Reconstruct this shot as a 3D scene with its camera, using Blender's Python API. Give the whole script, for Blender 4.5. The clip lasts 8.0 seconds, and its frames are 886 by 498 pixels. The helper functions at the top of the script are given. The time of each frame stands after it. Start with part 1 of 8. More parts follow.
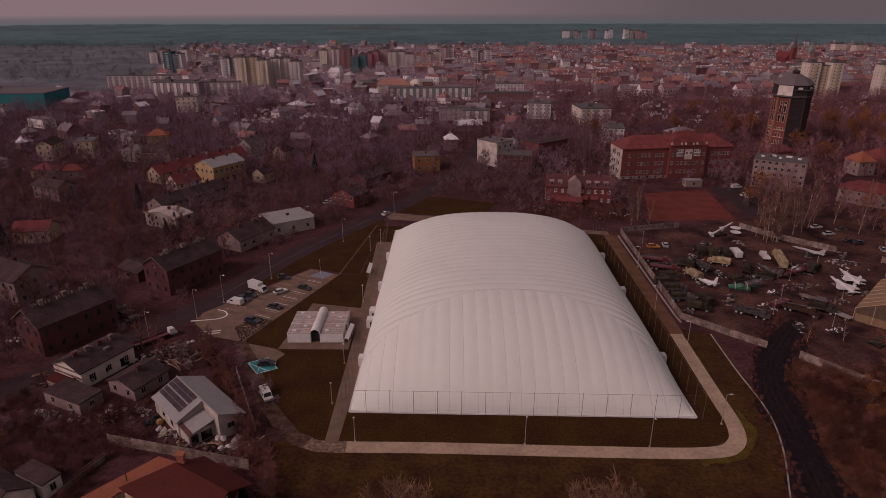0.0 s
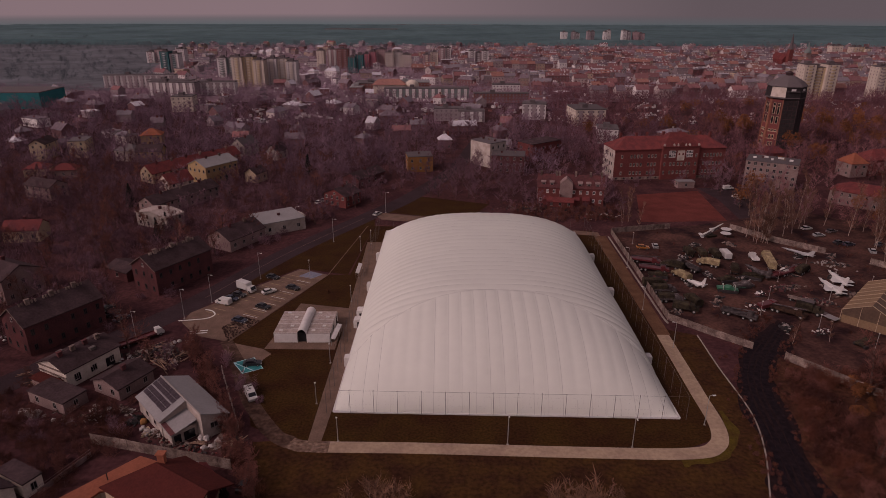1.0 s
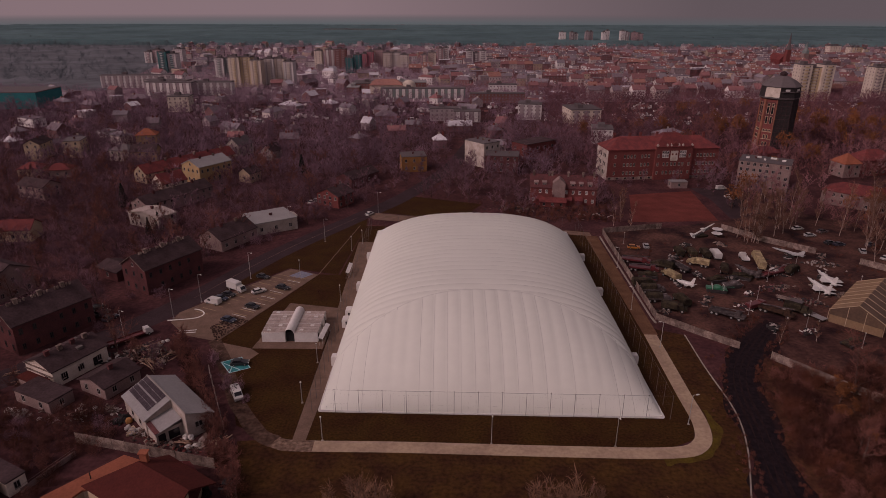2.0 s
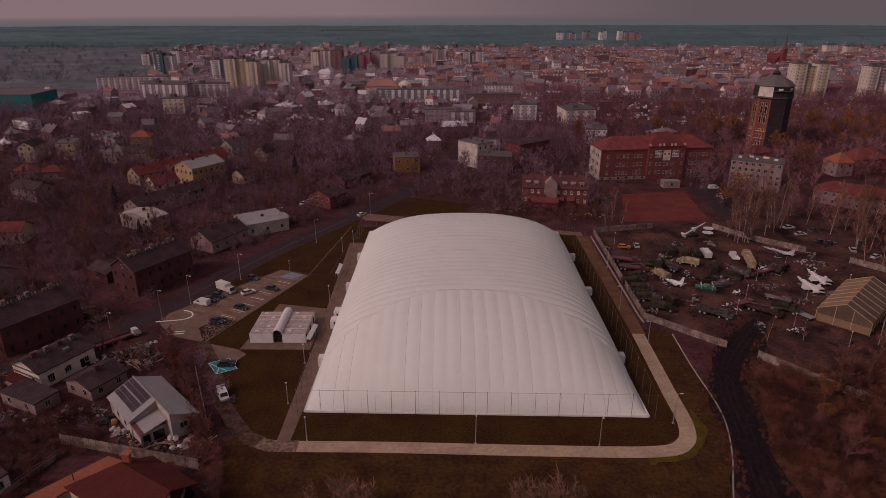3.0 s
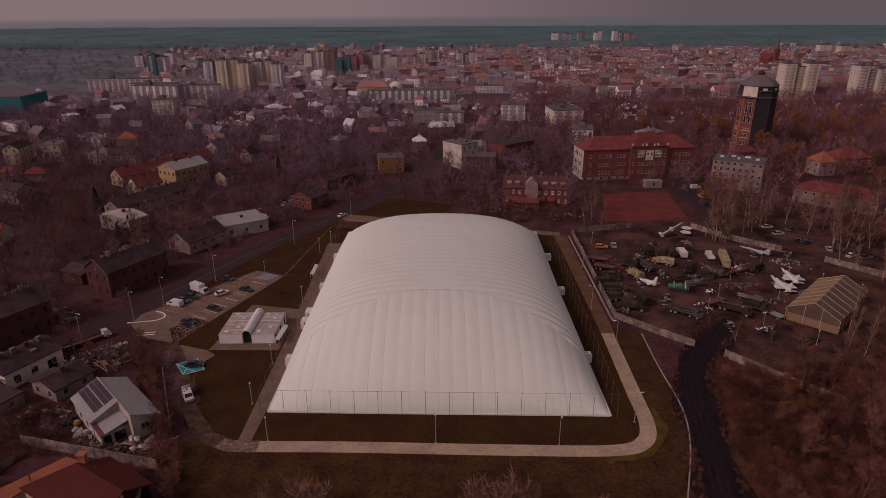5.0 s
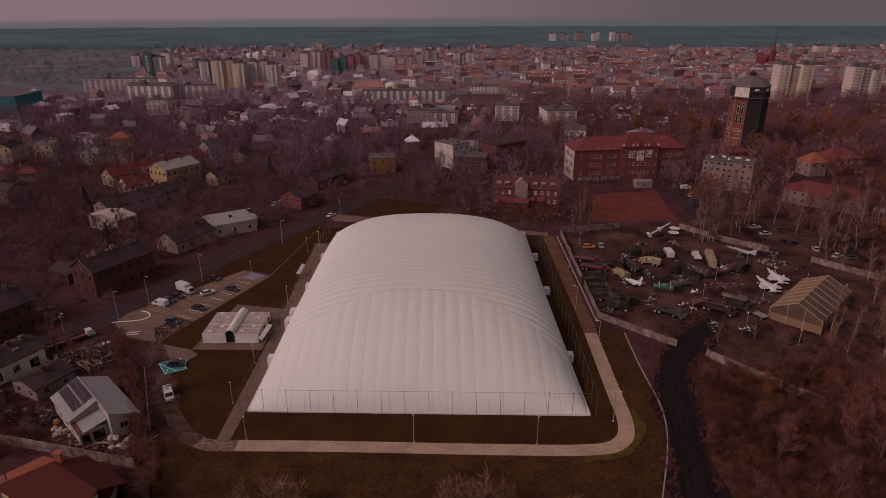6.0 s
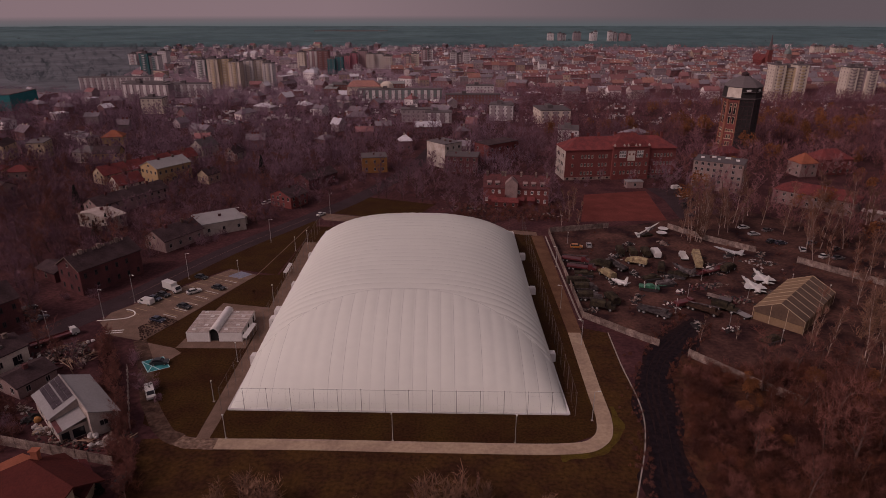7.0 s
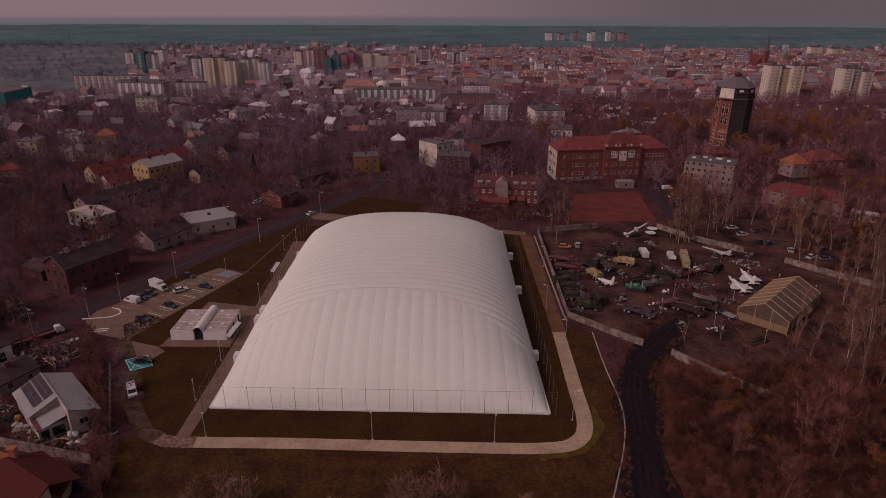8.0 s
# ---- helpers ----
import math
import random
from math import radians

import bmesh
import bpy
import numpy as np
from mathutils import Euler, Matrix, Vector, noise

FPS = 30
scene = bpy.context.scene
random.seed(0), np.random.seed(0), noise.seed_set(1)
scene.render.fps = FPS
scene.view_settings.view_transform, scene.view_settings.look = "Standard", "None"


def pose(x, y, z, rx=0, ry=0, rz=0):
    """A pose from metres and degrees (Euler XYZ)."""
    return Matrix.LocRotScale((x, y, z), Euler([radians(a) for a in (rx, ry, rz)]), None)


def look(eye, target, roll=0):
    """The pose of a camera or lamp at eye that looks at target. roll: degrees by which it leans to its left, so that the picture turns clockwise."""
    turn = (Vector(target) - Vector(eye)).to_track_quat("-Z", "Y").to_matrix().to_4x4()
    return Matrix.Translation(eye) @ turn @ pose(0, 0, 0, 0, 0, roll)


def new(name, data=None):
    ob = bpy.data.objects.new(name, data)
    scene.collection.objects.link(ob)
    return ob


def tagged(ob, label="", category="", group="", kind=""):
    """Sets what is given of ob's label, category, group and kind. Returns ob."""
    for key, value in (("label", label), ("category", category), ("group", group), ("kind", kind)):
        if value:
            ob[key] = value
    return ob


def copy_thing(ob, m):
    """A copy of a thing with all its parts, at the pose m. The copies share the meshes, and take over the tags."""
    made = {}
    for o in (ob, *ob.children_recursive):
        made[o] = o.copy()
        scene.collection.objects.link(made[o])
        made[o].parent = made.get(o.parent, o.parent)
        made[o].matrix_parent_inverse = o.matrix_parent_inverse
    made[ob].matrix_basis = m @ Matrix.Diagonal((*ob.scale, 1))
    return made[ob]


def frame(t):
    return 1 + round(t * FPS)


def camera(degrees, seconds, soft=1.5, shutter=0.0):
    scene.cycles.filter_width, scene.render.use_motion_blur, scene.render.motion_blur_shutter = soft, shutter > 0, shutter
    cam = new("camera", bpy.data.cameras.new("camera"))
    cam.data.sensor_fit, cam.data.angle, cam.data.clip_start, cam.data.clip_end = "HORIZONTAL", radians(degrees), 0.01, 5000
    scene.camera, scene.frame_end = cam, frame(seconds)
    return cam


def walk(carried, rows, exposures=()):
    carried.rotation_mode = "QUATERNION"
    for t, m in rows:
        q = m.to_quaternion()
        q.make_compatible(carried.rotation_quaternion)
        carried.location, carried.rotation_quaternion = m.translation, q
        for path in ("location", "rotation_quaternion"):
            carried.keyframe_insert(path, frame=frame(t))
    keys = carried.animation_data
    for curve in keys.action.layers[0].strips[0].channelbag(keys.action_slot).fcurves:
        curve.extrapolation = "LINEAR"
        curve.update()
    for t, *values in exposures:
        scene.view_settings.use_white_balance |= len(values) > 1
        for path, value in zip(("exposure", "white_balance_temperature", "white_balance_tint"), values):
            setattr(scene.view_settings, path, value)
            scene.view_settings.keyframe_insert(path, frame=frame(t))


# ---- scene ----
cam = camera(71.0, 8.0, soft=0.8)
WAY = [
    (0, (0.31, -0.03, 81.374), (0.28, 1.831, 80.643), -0.1),
    (0.5, (1.818, -0.076, 81.405), (1.79, 1.785, 80.674), 0.0),
    (1, (3.392, -0.129, 81.436), (3.366, 1.733, 80.706), 0.1),
    (1.5, (4.997, -0.272, 81.478), (4.971, 1.59, 80.748), 0.2),
    (3, (9.814, -0.644, 81.448), (9.789, 1.218, 80.721), -0.1),
    (3.5, (11.676, -0.677, 81.444), (11.65, 1.186, 80.717), -0.1),
    (4, (13.752, -0.877, 81.447), (13.726, 0.986, 80.72), -0.3),
    (4.5, (15.741, -0.934, 81.456), (15.717, 0.929, 80.73), -0.3),
    (6, (22.02, -1.253, 81.411), (21.999, 0.611, 80.687), -0.2),
    (6.5, (24.091, -1.44, 81.484), (24.071, 0.424, 80.759), -0.1),
    (7, (26.023, -1.601, 81.546), (26.005, 0.263, 80.82), 0.0),
    (7.5, (28.028, -1.66, 81.541), (28.011, 0.204, 80.815), 0.1),
    (8, (29.849, -1.739, 81.554), (29.834, 0.124, 80.827), 0.2),
]
walk(cam, [(t, look(eye, target, roll)) for t, eye, target, roll in WAY], exposures=[(0.0, 0.08, 7300, 43), (8.0, 0.08, 7300, 43)])

# ---- world, sun, exposure ----
world = bpy.data.worlds.new("overcast_sky")
scene.world = world
world.use_nodes = True
wn = world.node_tree.nodes
sky = wn.new("ShaderNodeTexSky")
sky.sky_type = "NISHITA"
sky.sun_disc = False
sky.sun_elevation = radians(40)
sky.sun_rotation = radians(-117)
sky.dust_density = 4.0
soften = wn.new("ShaderNodeHueSaturation")
soften.inputs["Saturation"].default_value = 0.25
world.node_tree.links.new(sky.outputs[0], soften.inputs["Color"])
world.node_tree.links.new(soften.outputs[0], wn["Background"].inputs[0])
wn["Background"].inputs[1].default_value = 0.062

sun = new("sun", bpy.data.lights.new("sun", "SUN"))
sun.data.energy = 0.7
sun.data.angle = radians(10)
sun.data.color = (1.0, 0.93, 0.86)
sun.matrix_world = look((-46, -24, 43), (0, 0, 0))

# ---- materials ----


def surface(name, col, rough=0.85, var=0.25, size=1.0, fine=8.0, bump=0.25, metal=0.0, each=0.12, stain=None, amount=0.45, spec=0.06):
    """A weathered surface: colour varied at a coarse and a fine scale (metres), a little by object, with relief."""
    m = bpy.data.materials.new(name)
    m.use_nodes = True
    nt = m.node_tree
    n, lk = nt.nodes, nt.links.new
    b = n["Principled BSDF"]
    geo = n.new("ShaderNodeNewGeometry")
    coarse = n.new("ShaderNodeTexNoise")
    coarse.inputs["Scale"].default_value = 1.0 / size
    coarse.inputs["Detail"].default_value = 5
    finer = n.new("ShaderNodeTexNoise")
    finer.inputs["Scale"].default_value = fine
    finer.inputs["Detail"].default_value = 3
    lk(geo.outputs["Position"], coarse.inputs["Vector"])
    lk(geo.outputs["Position"], finer.inputs["Vector"])
    ramp = n.new("ShaderNodeMapRange")
    ramp.inputs["From Min"].default_value, ramp.inputs["From Max"].default_value = 0.35, 0.65
    lk(coarse.outputs["Fac"], ramp.inputs["Value"])
    mix = n.new("ShaderNodeMix")
    mix.data_type = "RGBA"
    second = stain or [c * (1 - var * 1.6) for c in col]
    mix.inputs["A"].default_value = (*col, 1)
    mix.inputs["B"].default_value = (*second, 1)
    scaled = n.new("ShaderNodeMath")
    scaled.operation = "MULTIPLY"
    scaled.inputs[1].default_value = amount if stain else 0.8
    lk(ramp.outputs[0], scaled.inputs[0])
    lk(scaled.outputs[0], mix.inputs["Factor"])
    # brightness by object and fine grain
    info = n.new("ShaderNodeObjectInfo")
    tone = n.new("ShaderNodeMapRange")
    tone.inputs["To Min"].default_value, tone.inputs["To Max"].default_value = 1 - each, 1 + each
    lk(info.outputs["Random"], tone.inputs["Value"])
    grain = n.new("ShaderNodeMapRange")
    grain.inputs["From Min"].default_value, grain.inputs["From Max"].default_value = 0.3, 0.7
    grain.inputs["To Min"].default_value, grain.inputs["To Max"].default_value = 1 - var * 0.7, 1 + var * 0.7
    lk(finer.outputs["Fac"], grain.inputs["Value"])
    both = n.new("ShaderNodeMath")
    both.operation = "MULTIPLY"
    lk(tone.outputs[0], both.inputs[0])
    lk(grain.outputs[0], both.inputs[1])
    shade = n.new("ShaderNodeVectorMath")
    shade.operation = "SCALE"
    lk(mix.outputs["Result"], shade.inputs[0])
    lk(both.outputs[0], shade.inputs["Scale"])
    lk(shade.outputs[0], b.inputs["Base Color"])
    b.inputs["Roughness"].default_value = rough
    b.inputs["Metallic"].default_value = metal
    b.inputs["Specular IOR Level"].default_value = spec
    if bump:
        bp = n.new("ShaderNodeBump")
        bp.inputs["Strength"].default_value = bump
        bp.inputs["Distance"].default_value = 0.1
        lk(finer.outputs["Fac"], bp.inputs["Height"])
        lk(bp.outputs[0], b.inputs["Normal"])
    return m


def island_surface(name, colours, rough=0.9):
    """A surface whose colour differs from loose piece to loose piece."""
    m = bpy.data.materials.new(name)
    m.use_nodes = True
    n, lk = m.node_tree.nodes, m.node_tree.links.new
    geo = n.new("ShaderNodeNewGeometry")
    ramp = n.new("ShaderNodeValToRGB")
    ramp.color_ramp.interpolation = "CONSTANT"
    el = ramp.color_ramp.elements
    while len(el) < len(colours):
        el.new(0.5)
    for i, c in enumerate(colours):
        el[i].position = i / len(colours)
        el[i].color = (*c, 1)
    lk(geo.outputs["Random Per Island"], ramp.inputs[0])
    noisy = n.new("ShaderNodeTexNoise")
    noisy.inputs["Scale"].default_value = 0.35
    noisy.inputs["Detail"].default_value = 4
    lk(geo.outputs["Position"], noisy.inputs["Vector"])
    tone = n.new("ShaderNodeMapRange")
    tone.inputs["From Min"].default_value, tone.inputs["From Max"].default_value = 0.3, 0.7
    tone.inputs["To Min"].default_value, tone.inputs["To Max"].default_value = 0.75, 1.2
    lk(noisy.outputs["Fac"], tone.inputs["Value"])
    sc = n.new("ShaderNodeVectorMath")
    sc.operation = "SCALE"
    lk(ramp.outputs[0], sc.inputs[0])
    lk(tone.outputs[0], sc.inputs["Scale"])
    lk(sc.outputs[0], n["Principled BSDF"].inputs["Base Color"])
    n["Principled BSDF"].inputs["Roughness"].default_value = rough
    n["Principled BSDF"].inputs["Specular IOR Level"].default_value = 0.06
    return m


def plain(name, col, rough=0.5, metal=0.0, spec=0.4):
    m = bpy.data.materials.new(name)
    m.use_nodes = True
    b = m.node_tree.nodes["Principled BSDF"]
    b.inputs["Base Color"].default_value = (*col, 1)
    b.inputs["Roughness"].default_value = rough
    b.inputs["Metallic"].default_value = metal
    b.inputs["Specular IOR Level"].default_value = spec
    return m


M = {
    # far-town walls and roofs, paled and greyed: distance haze painted into the colour
    "town_cream": surface("hazed_cream_render", (0.507, 0.42, 0.396), 0.9, 0.2, 20, 0.8, 0, stain=(0.356, 0.277, 0.27), amount=0.8),
    "town_white": surface("hazed_white_render", (0.684, 0.621, 0.613), 0.9, 0.2, 20, 0.8, 0, stain=(0.495, 0.423, 0.414), amount=0.8),
    "town_ochre": surface("hazed_ochre_render", (0.396, 0.295, 0.223), 0.9, 0.2, 20, 0.8, 0, stain=(0.302, 0.216, 0.18), amount=0.8),
    "town_slate": surface("hazed_slate_roofs", (0.216, 0.176, 0.196), 0.9, 0.2, 20, 0.8, 0, stain=(0.16, 0.128, 0.146), amount=0.8),
    "town_sheet": surface("hazed_sheet_roofs", (0.572, 0.53, 0.563), 0.8, 0.2, 20, 0.8, 0, stain=(0.374, 0.333, 0.368), amount=0.8),
    # edge trees with the haze put into their grey base colour
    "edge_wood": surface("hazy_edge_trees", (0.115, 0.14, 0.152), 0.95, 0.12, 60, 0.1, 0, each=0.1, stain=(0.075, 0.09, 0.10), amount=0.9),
    "cinder_mud": surface("dark_cinder_mud", (0.026, 0.0135, 0.014), 0.95, 0.45, 2.0, 1.0, 0.5, each=0, stain=(0.014, 0.008, 0.0095), amount=0.9),
    "roof_old": surface("old_dark_red_tiles", (0.12, 0.042, 0.042), 0.88, 0.28, 2.5, 2.0, 0.3, stain=(0.075, 0.032, 0.034), amount=0.9),
    "bank": surface("russet_rough_grass", (0.088, 0.036, 0.021), 0.95, 0.5, 6, 1.0, 0.6, each=0, stain=(0.036, 0.0145, 0.0115), amount=0.95),
    "moss": surface("yellow_green_grass", (0.085, 0.057, 0.011), 0.95, 0.4, 2, 2.0, 0.5, each=0, stain=(0.058, 0.029, 0.010), amount=0.8),
    # bare thicket tinted bluish, mid-distance haze painted into the twigs
    "copse": surface("haze_tinted_copse", (0.221, 0.121, 0.146), 0.95, 0.2, 25, 0.4, 0, each=0.1, stain=(0.113, 0.0582, 0.0731), amount=1.0),
    # grey fields, bluish haze painted over their own colour
    "far_field": surface("hazed_grey_fields", (0.14, 0.14, 0.156), 0.95, 0.2, 60, 0.05, 0, each=0, stain=(0.0851, 0.0887, 0.0972), amount=0.9),
    "tower_brick": surface("orange_tower_brick", (0.26, 0.105, 0.07), 0.9, 0.25, 3, 3.0, 0.25, stain=(0.15, 0.055, 0.045)),
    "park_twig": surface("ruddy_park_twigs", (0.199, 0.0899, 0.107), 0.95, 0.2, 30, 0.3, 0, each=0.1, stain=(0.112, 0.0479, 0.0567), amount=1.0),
    # garden trees lighter and bluer, with haze painted into them
    "thicket": surface("haze_tinted_thicket", (0.245, 0.153, 0.197), 0.95, 0.2, 30, 0.3, 0, each=0.1, stain=(0.142, 0.0815, 0.106), amount=1.0),
    "earth": surface("brown_earth_and_dead_grass", (0.0839, 0.0331, 0.0328), 0.95, 0.45, 9, 0.9, 0.5, each=0, stain=(0.0394, 0.0152, 0.0184), amount=0.8),
    "lawn": surface("late_autumn_lawn", (0.0464, 0.0221, 0.00658), 0.95, 0.5, 7, 2.0, 0.5, each=0, stain=(0.0333, 0.012, 0.00581), amount=0.9),
    "field": surface("rough_dry_grass", (0.0613, 0.0282, 0.0099), 0.95, 0.5, 5, 1.2, 0.6, each=0, stain=(0.0347, 0.0132, 0.00828), amount=0.9),
    "yard": surface("muddy_yard", (0.10, 0.046, 0.036), 0.9, 0.45, 9, 1.0, 0.4, each=0, stain=(0.024, 0.0108, 0.012), amount=1.0),
    "asphalt": surface("worn_asphalt", (0.048, 0.029, 0.033), 0.9, 0.25, 6, 2.0, 0.2, each=0, stain=(0.034, 0.021, 0.023), amount=0.8),
    "coal": surface("black_cinder_track", (0.0105, 0.007, 0.0095), 0.95, 0.5, 2.0, 0.9, 0.6, each=0, stain=(0.022, 0.0125, 0.0145), amount=0.7),
    "sand": surface("sand_coloured_paving", (0.37, 0.262, 0.182), 0.9, 0.2, 5, 1.2, 0.15, each=0.03, stain=(0.25, 0.165, 0.125), amount=0.7),
    "clay": surface("red_brown_clay_strip", (0.148, 0.0733, 0.0437), 0.92, 0.25, 4, 2.0, 0.3, each=0),
    "pitch": surface("red_clay_pitch", (0.154, 0.0396, 0.0323), 0.9, 0.25, 7, 2.0, 0.15, each=0),
    "paving": surface("grey_concrete_paving", (0.18, 0.112, 0.085), 0.9, 0.2, 3, 3.0, 0.2, each=0.05),
    "kerb": surface("concrete_kerb", (0.34, 0.28, 0.25), 0.9, 0.2, 2, 4.0, 0.2),
    "concrete": surface("weathered_concrete", (0.25, 0.185, 0.16), 0.9, 0.35, 1.5, 3.0, 0.3, each=0.25, stain=(0.11, 0.07, 0.062), amount=0.9),
    "white_line": surface("white_road_paint", (0.68, 0.66, 0.62), 0.8, 0.2, 1, 4.0, 0.1),
    "yellow_line": surface("ochre_bay_paint", (0.36, 0.25, 0.15), 0.8, 0.2, 1, 4.0, 0.1),
    "turquoise": surface("turquoise_bay_paint", (0.025, 0.22, 0.235), 0.8, 0.2, 1, 4.0, 0.1),
    "cyan_line": surface("pale_cyan_road_paint", (0.38, 0.60, 0.62), 0.8, 0.2, 1, 4.0, 0.1),
    "blue_bay": surface("pale_blue_bay_paint", (0.19, 0.195, 0.25), 0.8, 0.2, 1, 4.0, 0.1),
    "membrane": surface("white_air_dome_membrane", (0.802, 0.791, 0.721), 0.55, 0.035, 16, 0.5, 0.05, each=0.0, spec=0.2),
    "white": surface("white_render", (0.43, 0.36, 0.325), 0.9, 0.12, 3, 3.0, 0.15, stain=(0.24, 0.18, 0.155), amount=0.7),
    "bright_white": surface("fresh_white_render", (0.66, 0.57, 0.50), 0.9, 0.12, 3, 3.0, 0.15, stain=(0.4, 0.31, 0.26), amount=0.7),
    "cream": surface("cream_render", (0.42, 0.31, 0.215), 0.9, 0.14, 3, 3.0, 0.15, stain=(0.33, 0.24, 0.18)),
    "ochre": surface("ochre_render", (0.36, 0.235, 0.125), 0.9, 0.14, 3, 3.0, 0.15, stain=(0.25, 0.155, 0.09)),
    "orange_wall": surface("orange_render", (0.30, 0.14, 0.055), 0.9, 0.14, 3, 3.0, 0.15),
    "grey_wall": surface("grey_brown_render", (0.258, 0.174, 0.162), 0.9, 0.2, 3, 3.0, 0.2, stain=(0.146, 0.0896, 0.0874)),
    "brick": surface("red_brick", (0.175, 0.05, 0.045), 0.9, 0.25, 4, 4.0, 0.25, stain=(0.11, 0.036, 0.036)),
    "brick_dark": surface("sooty_brick", (0.119, 0.0425, 0.0425), 0.9, 0.28, 4, 4.0, 0.25, stain=(0.0562, 0.0263, 0.0287), amount=0.7),
    "roof_red": surface("red_clay_tiles", (0.179, 0.0443, 0.0414), 0.85, 0.25, 3, 2.5, 0.3, stain=(0.092, 0.0279, 0.0306), amount=0.7),
    "roof_orange": surface("orange_clay_tiles", (0.31, 0.10, 0.06), 0.85, 0.16, 3, 2.5, 0.3),
    "roof_dark": surface("sooty_bitumen_roof", (0.0676, 0.0416, 0.0442), 0.9, 0.3, 3, 2.0, 0.3),
    "roof_grey": surface("grey_metal_roof", (0.11, 0.088, 0.09), 0.75, 0.2, 3, 2.0, 0.15, stain=(0.11, 0.09, 0.095)),
    "roof_pale": surface("pale_metal_roof", (0.235, 0.215, 0.215), 0.7, 0.12, 4, 2.0, 0.1, stain=(0.19, 0.17, 0.17), spec=0.2),
    "frame_white": surface("white_window_frame", (0.29, 0.245, 0.23), 0.6, 0.08, 1, 5.0, 0.05),
    "sheet_white": surface("white_sheet_metal", (0.60, 0.56, 0.54), 0.6, 0.08, 2, 3.0, 0.05, each=0.05, stain=(0.47, 0.42, 0.40)),
    "seam": surface("grey_seam_tape", (0.58, 0.555, 0.515), 0.7, 0.15, 2, 3.0, 0.0, each=0.2),
    "bitumen_sheet": surface("worn_roof_sheet", (0.40, 0.325, 0.30), 0.85, 0.2, 1.2, 3.0, 0.1, stain=(0.25, 0.18, 0.155), amount=0.6),
    "roof_brown": surface("dark_red_brown_tiles", (0.085, 0.020, 0.016), 0.85, 0.2, 3, 2.5, 0.3, stain=(0.058, 0.0155, 0.0145)),
    # far glass lifted paler, haze painted in to weaken its contrast
    "far_glass": plain("hazed_far_glass", (0.17, 0.125, 0.135), 0.5, 0.0, 0.3),
    "dusty": surface("dusty_paving_with_leaves", (0.212, 0.14, 0.106), 0.92, 0.45, 0.8, 1.4, 0.3, each=0, stain=(0.0935, 0.051, 0.0357), amount=0.9),
    "leafy": surface("leaf_strewn_paving", (0.09, 0.0526, 0.0396), 0.92, 0.5, 2.0, 1.3, 0.3, each=0, stain=(0.0432, 0.0216, 0.0158), amount=0.9),
    "glass": plain("dark_window_glass", (0.015, 0.014, 0.018), 0.12, 0.0, 0.5),
    # near-black colour for the shade inside an open passage
    "dark": plain("painted_inside_shade", (0.012, 0.01, 0.011), 0.9),
    "metal": surface("galvanised_steel", (0.40, 0.38, 0.37), 0.5, 0.12, 1, 6.0, 0.1, metal=0.5),
    "post_grey": surface("grey_painted_post", (0.13, 0.105, 0.10), 0.6, 0.15, 1, 6.0, 0.05),
    "steel_dark": surface("dark_painted_steel", (0.045, 0.037, 0.038), 0.6, 0.2, 1, 6.0, 0.1),
    "bark": surface("brown_bark", (0.115, 0.066, 0.056), 0.95, 0.3, 1, 3.0, 0.3, each=0.25),
    "twig": surface("brown_twigs", (0.19, 0.076, 0.062), 0.95, 0.25, 6, 1.0, 0, each=0.3),
    # town tiles, brick and render with haze painted in as paler colour
    "town_red": surface("hazed_red_tiles", (0.254, 0.111, 0.111), 0.9, 0.2, 40, 0.6, 0, stain=(0.172, 0.082, 0.0861), amount=0.9),
    "town_tile": surface("hazed_orange_tiles", (0.328, 0.148, 0.119), 0.9, 0.2, 40, 0.6, 0, stain=(0.238, 0.115, 0.102), amount=0.9),
    "town_dark": surface("hazed_bitumen_roofs", (0.136, 0.096, 0.112), 0.9, 0.3, 40, 0.6, 0, stain=(0.192, 0.144, 0.162), amount=0.9),
    "town_brick": surface("hazed_town_brick", (0.213, 0.102, 0.102), 0.9, 0.25, 30, 0.8, 0, stain=(0.156, 0.082, 0.0861), amount=0.9),
    "town_render": surface("hazed_grey_render", (0.331, 0.259, 0.266), 0.9, 0.25, 30, 0.8, 0, stain=(0.23, 0.173, 0.18), amount=0.9),
    # far twigs paler than real bark: haze painted into the colour
    "town_twig": surface("haze_greyed_far_twigs", (0.385, 0.275, 0.33), 0.95, 0.12, 50, 0.1, 0, each=0.1, stain=(0.198, 0.127, 0.149), amount=1.0),
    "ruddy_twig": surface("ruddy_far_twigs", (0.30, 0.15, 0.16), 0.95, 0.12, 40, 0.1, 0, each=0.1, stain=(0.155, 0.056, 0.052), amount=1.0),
    "birch": surface("pale_birch_bark", (0.42, 0.32, 0.275), 0.9, 0.3, 0.7, 4.0, 0.2, each=0.15, stain=(0.1, 0.06, 0.05), amount=0.6),
    "birch_twig": surface("ruddy_birch_twigs", (0.21, 0.105, 0.078), 0.95, 0.25, 6, 1.0, 0, each=0.25),
    "rust_leaf": surface("rust_coloured_leaves", (0.24, 0.092, 0.040), 0.9, 0.35, 4, 1.5, 0, each=0.3),
    "conifer": surface("dark_conifer_needles", (0.02, 0.021, 0.018), 0.9, 0.3, 1, 3.0, 0, each=0.2),
    "scrub": surface("russet_scrub_twigs", (0.13, 0.046, 0.028), 0.95, 0.35, 9, 1.0, 0, each=0.3, stain=(0.045, 0.018, 0.0165), amount=0.9),
    # distant woods: teal haze painted into the base colour
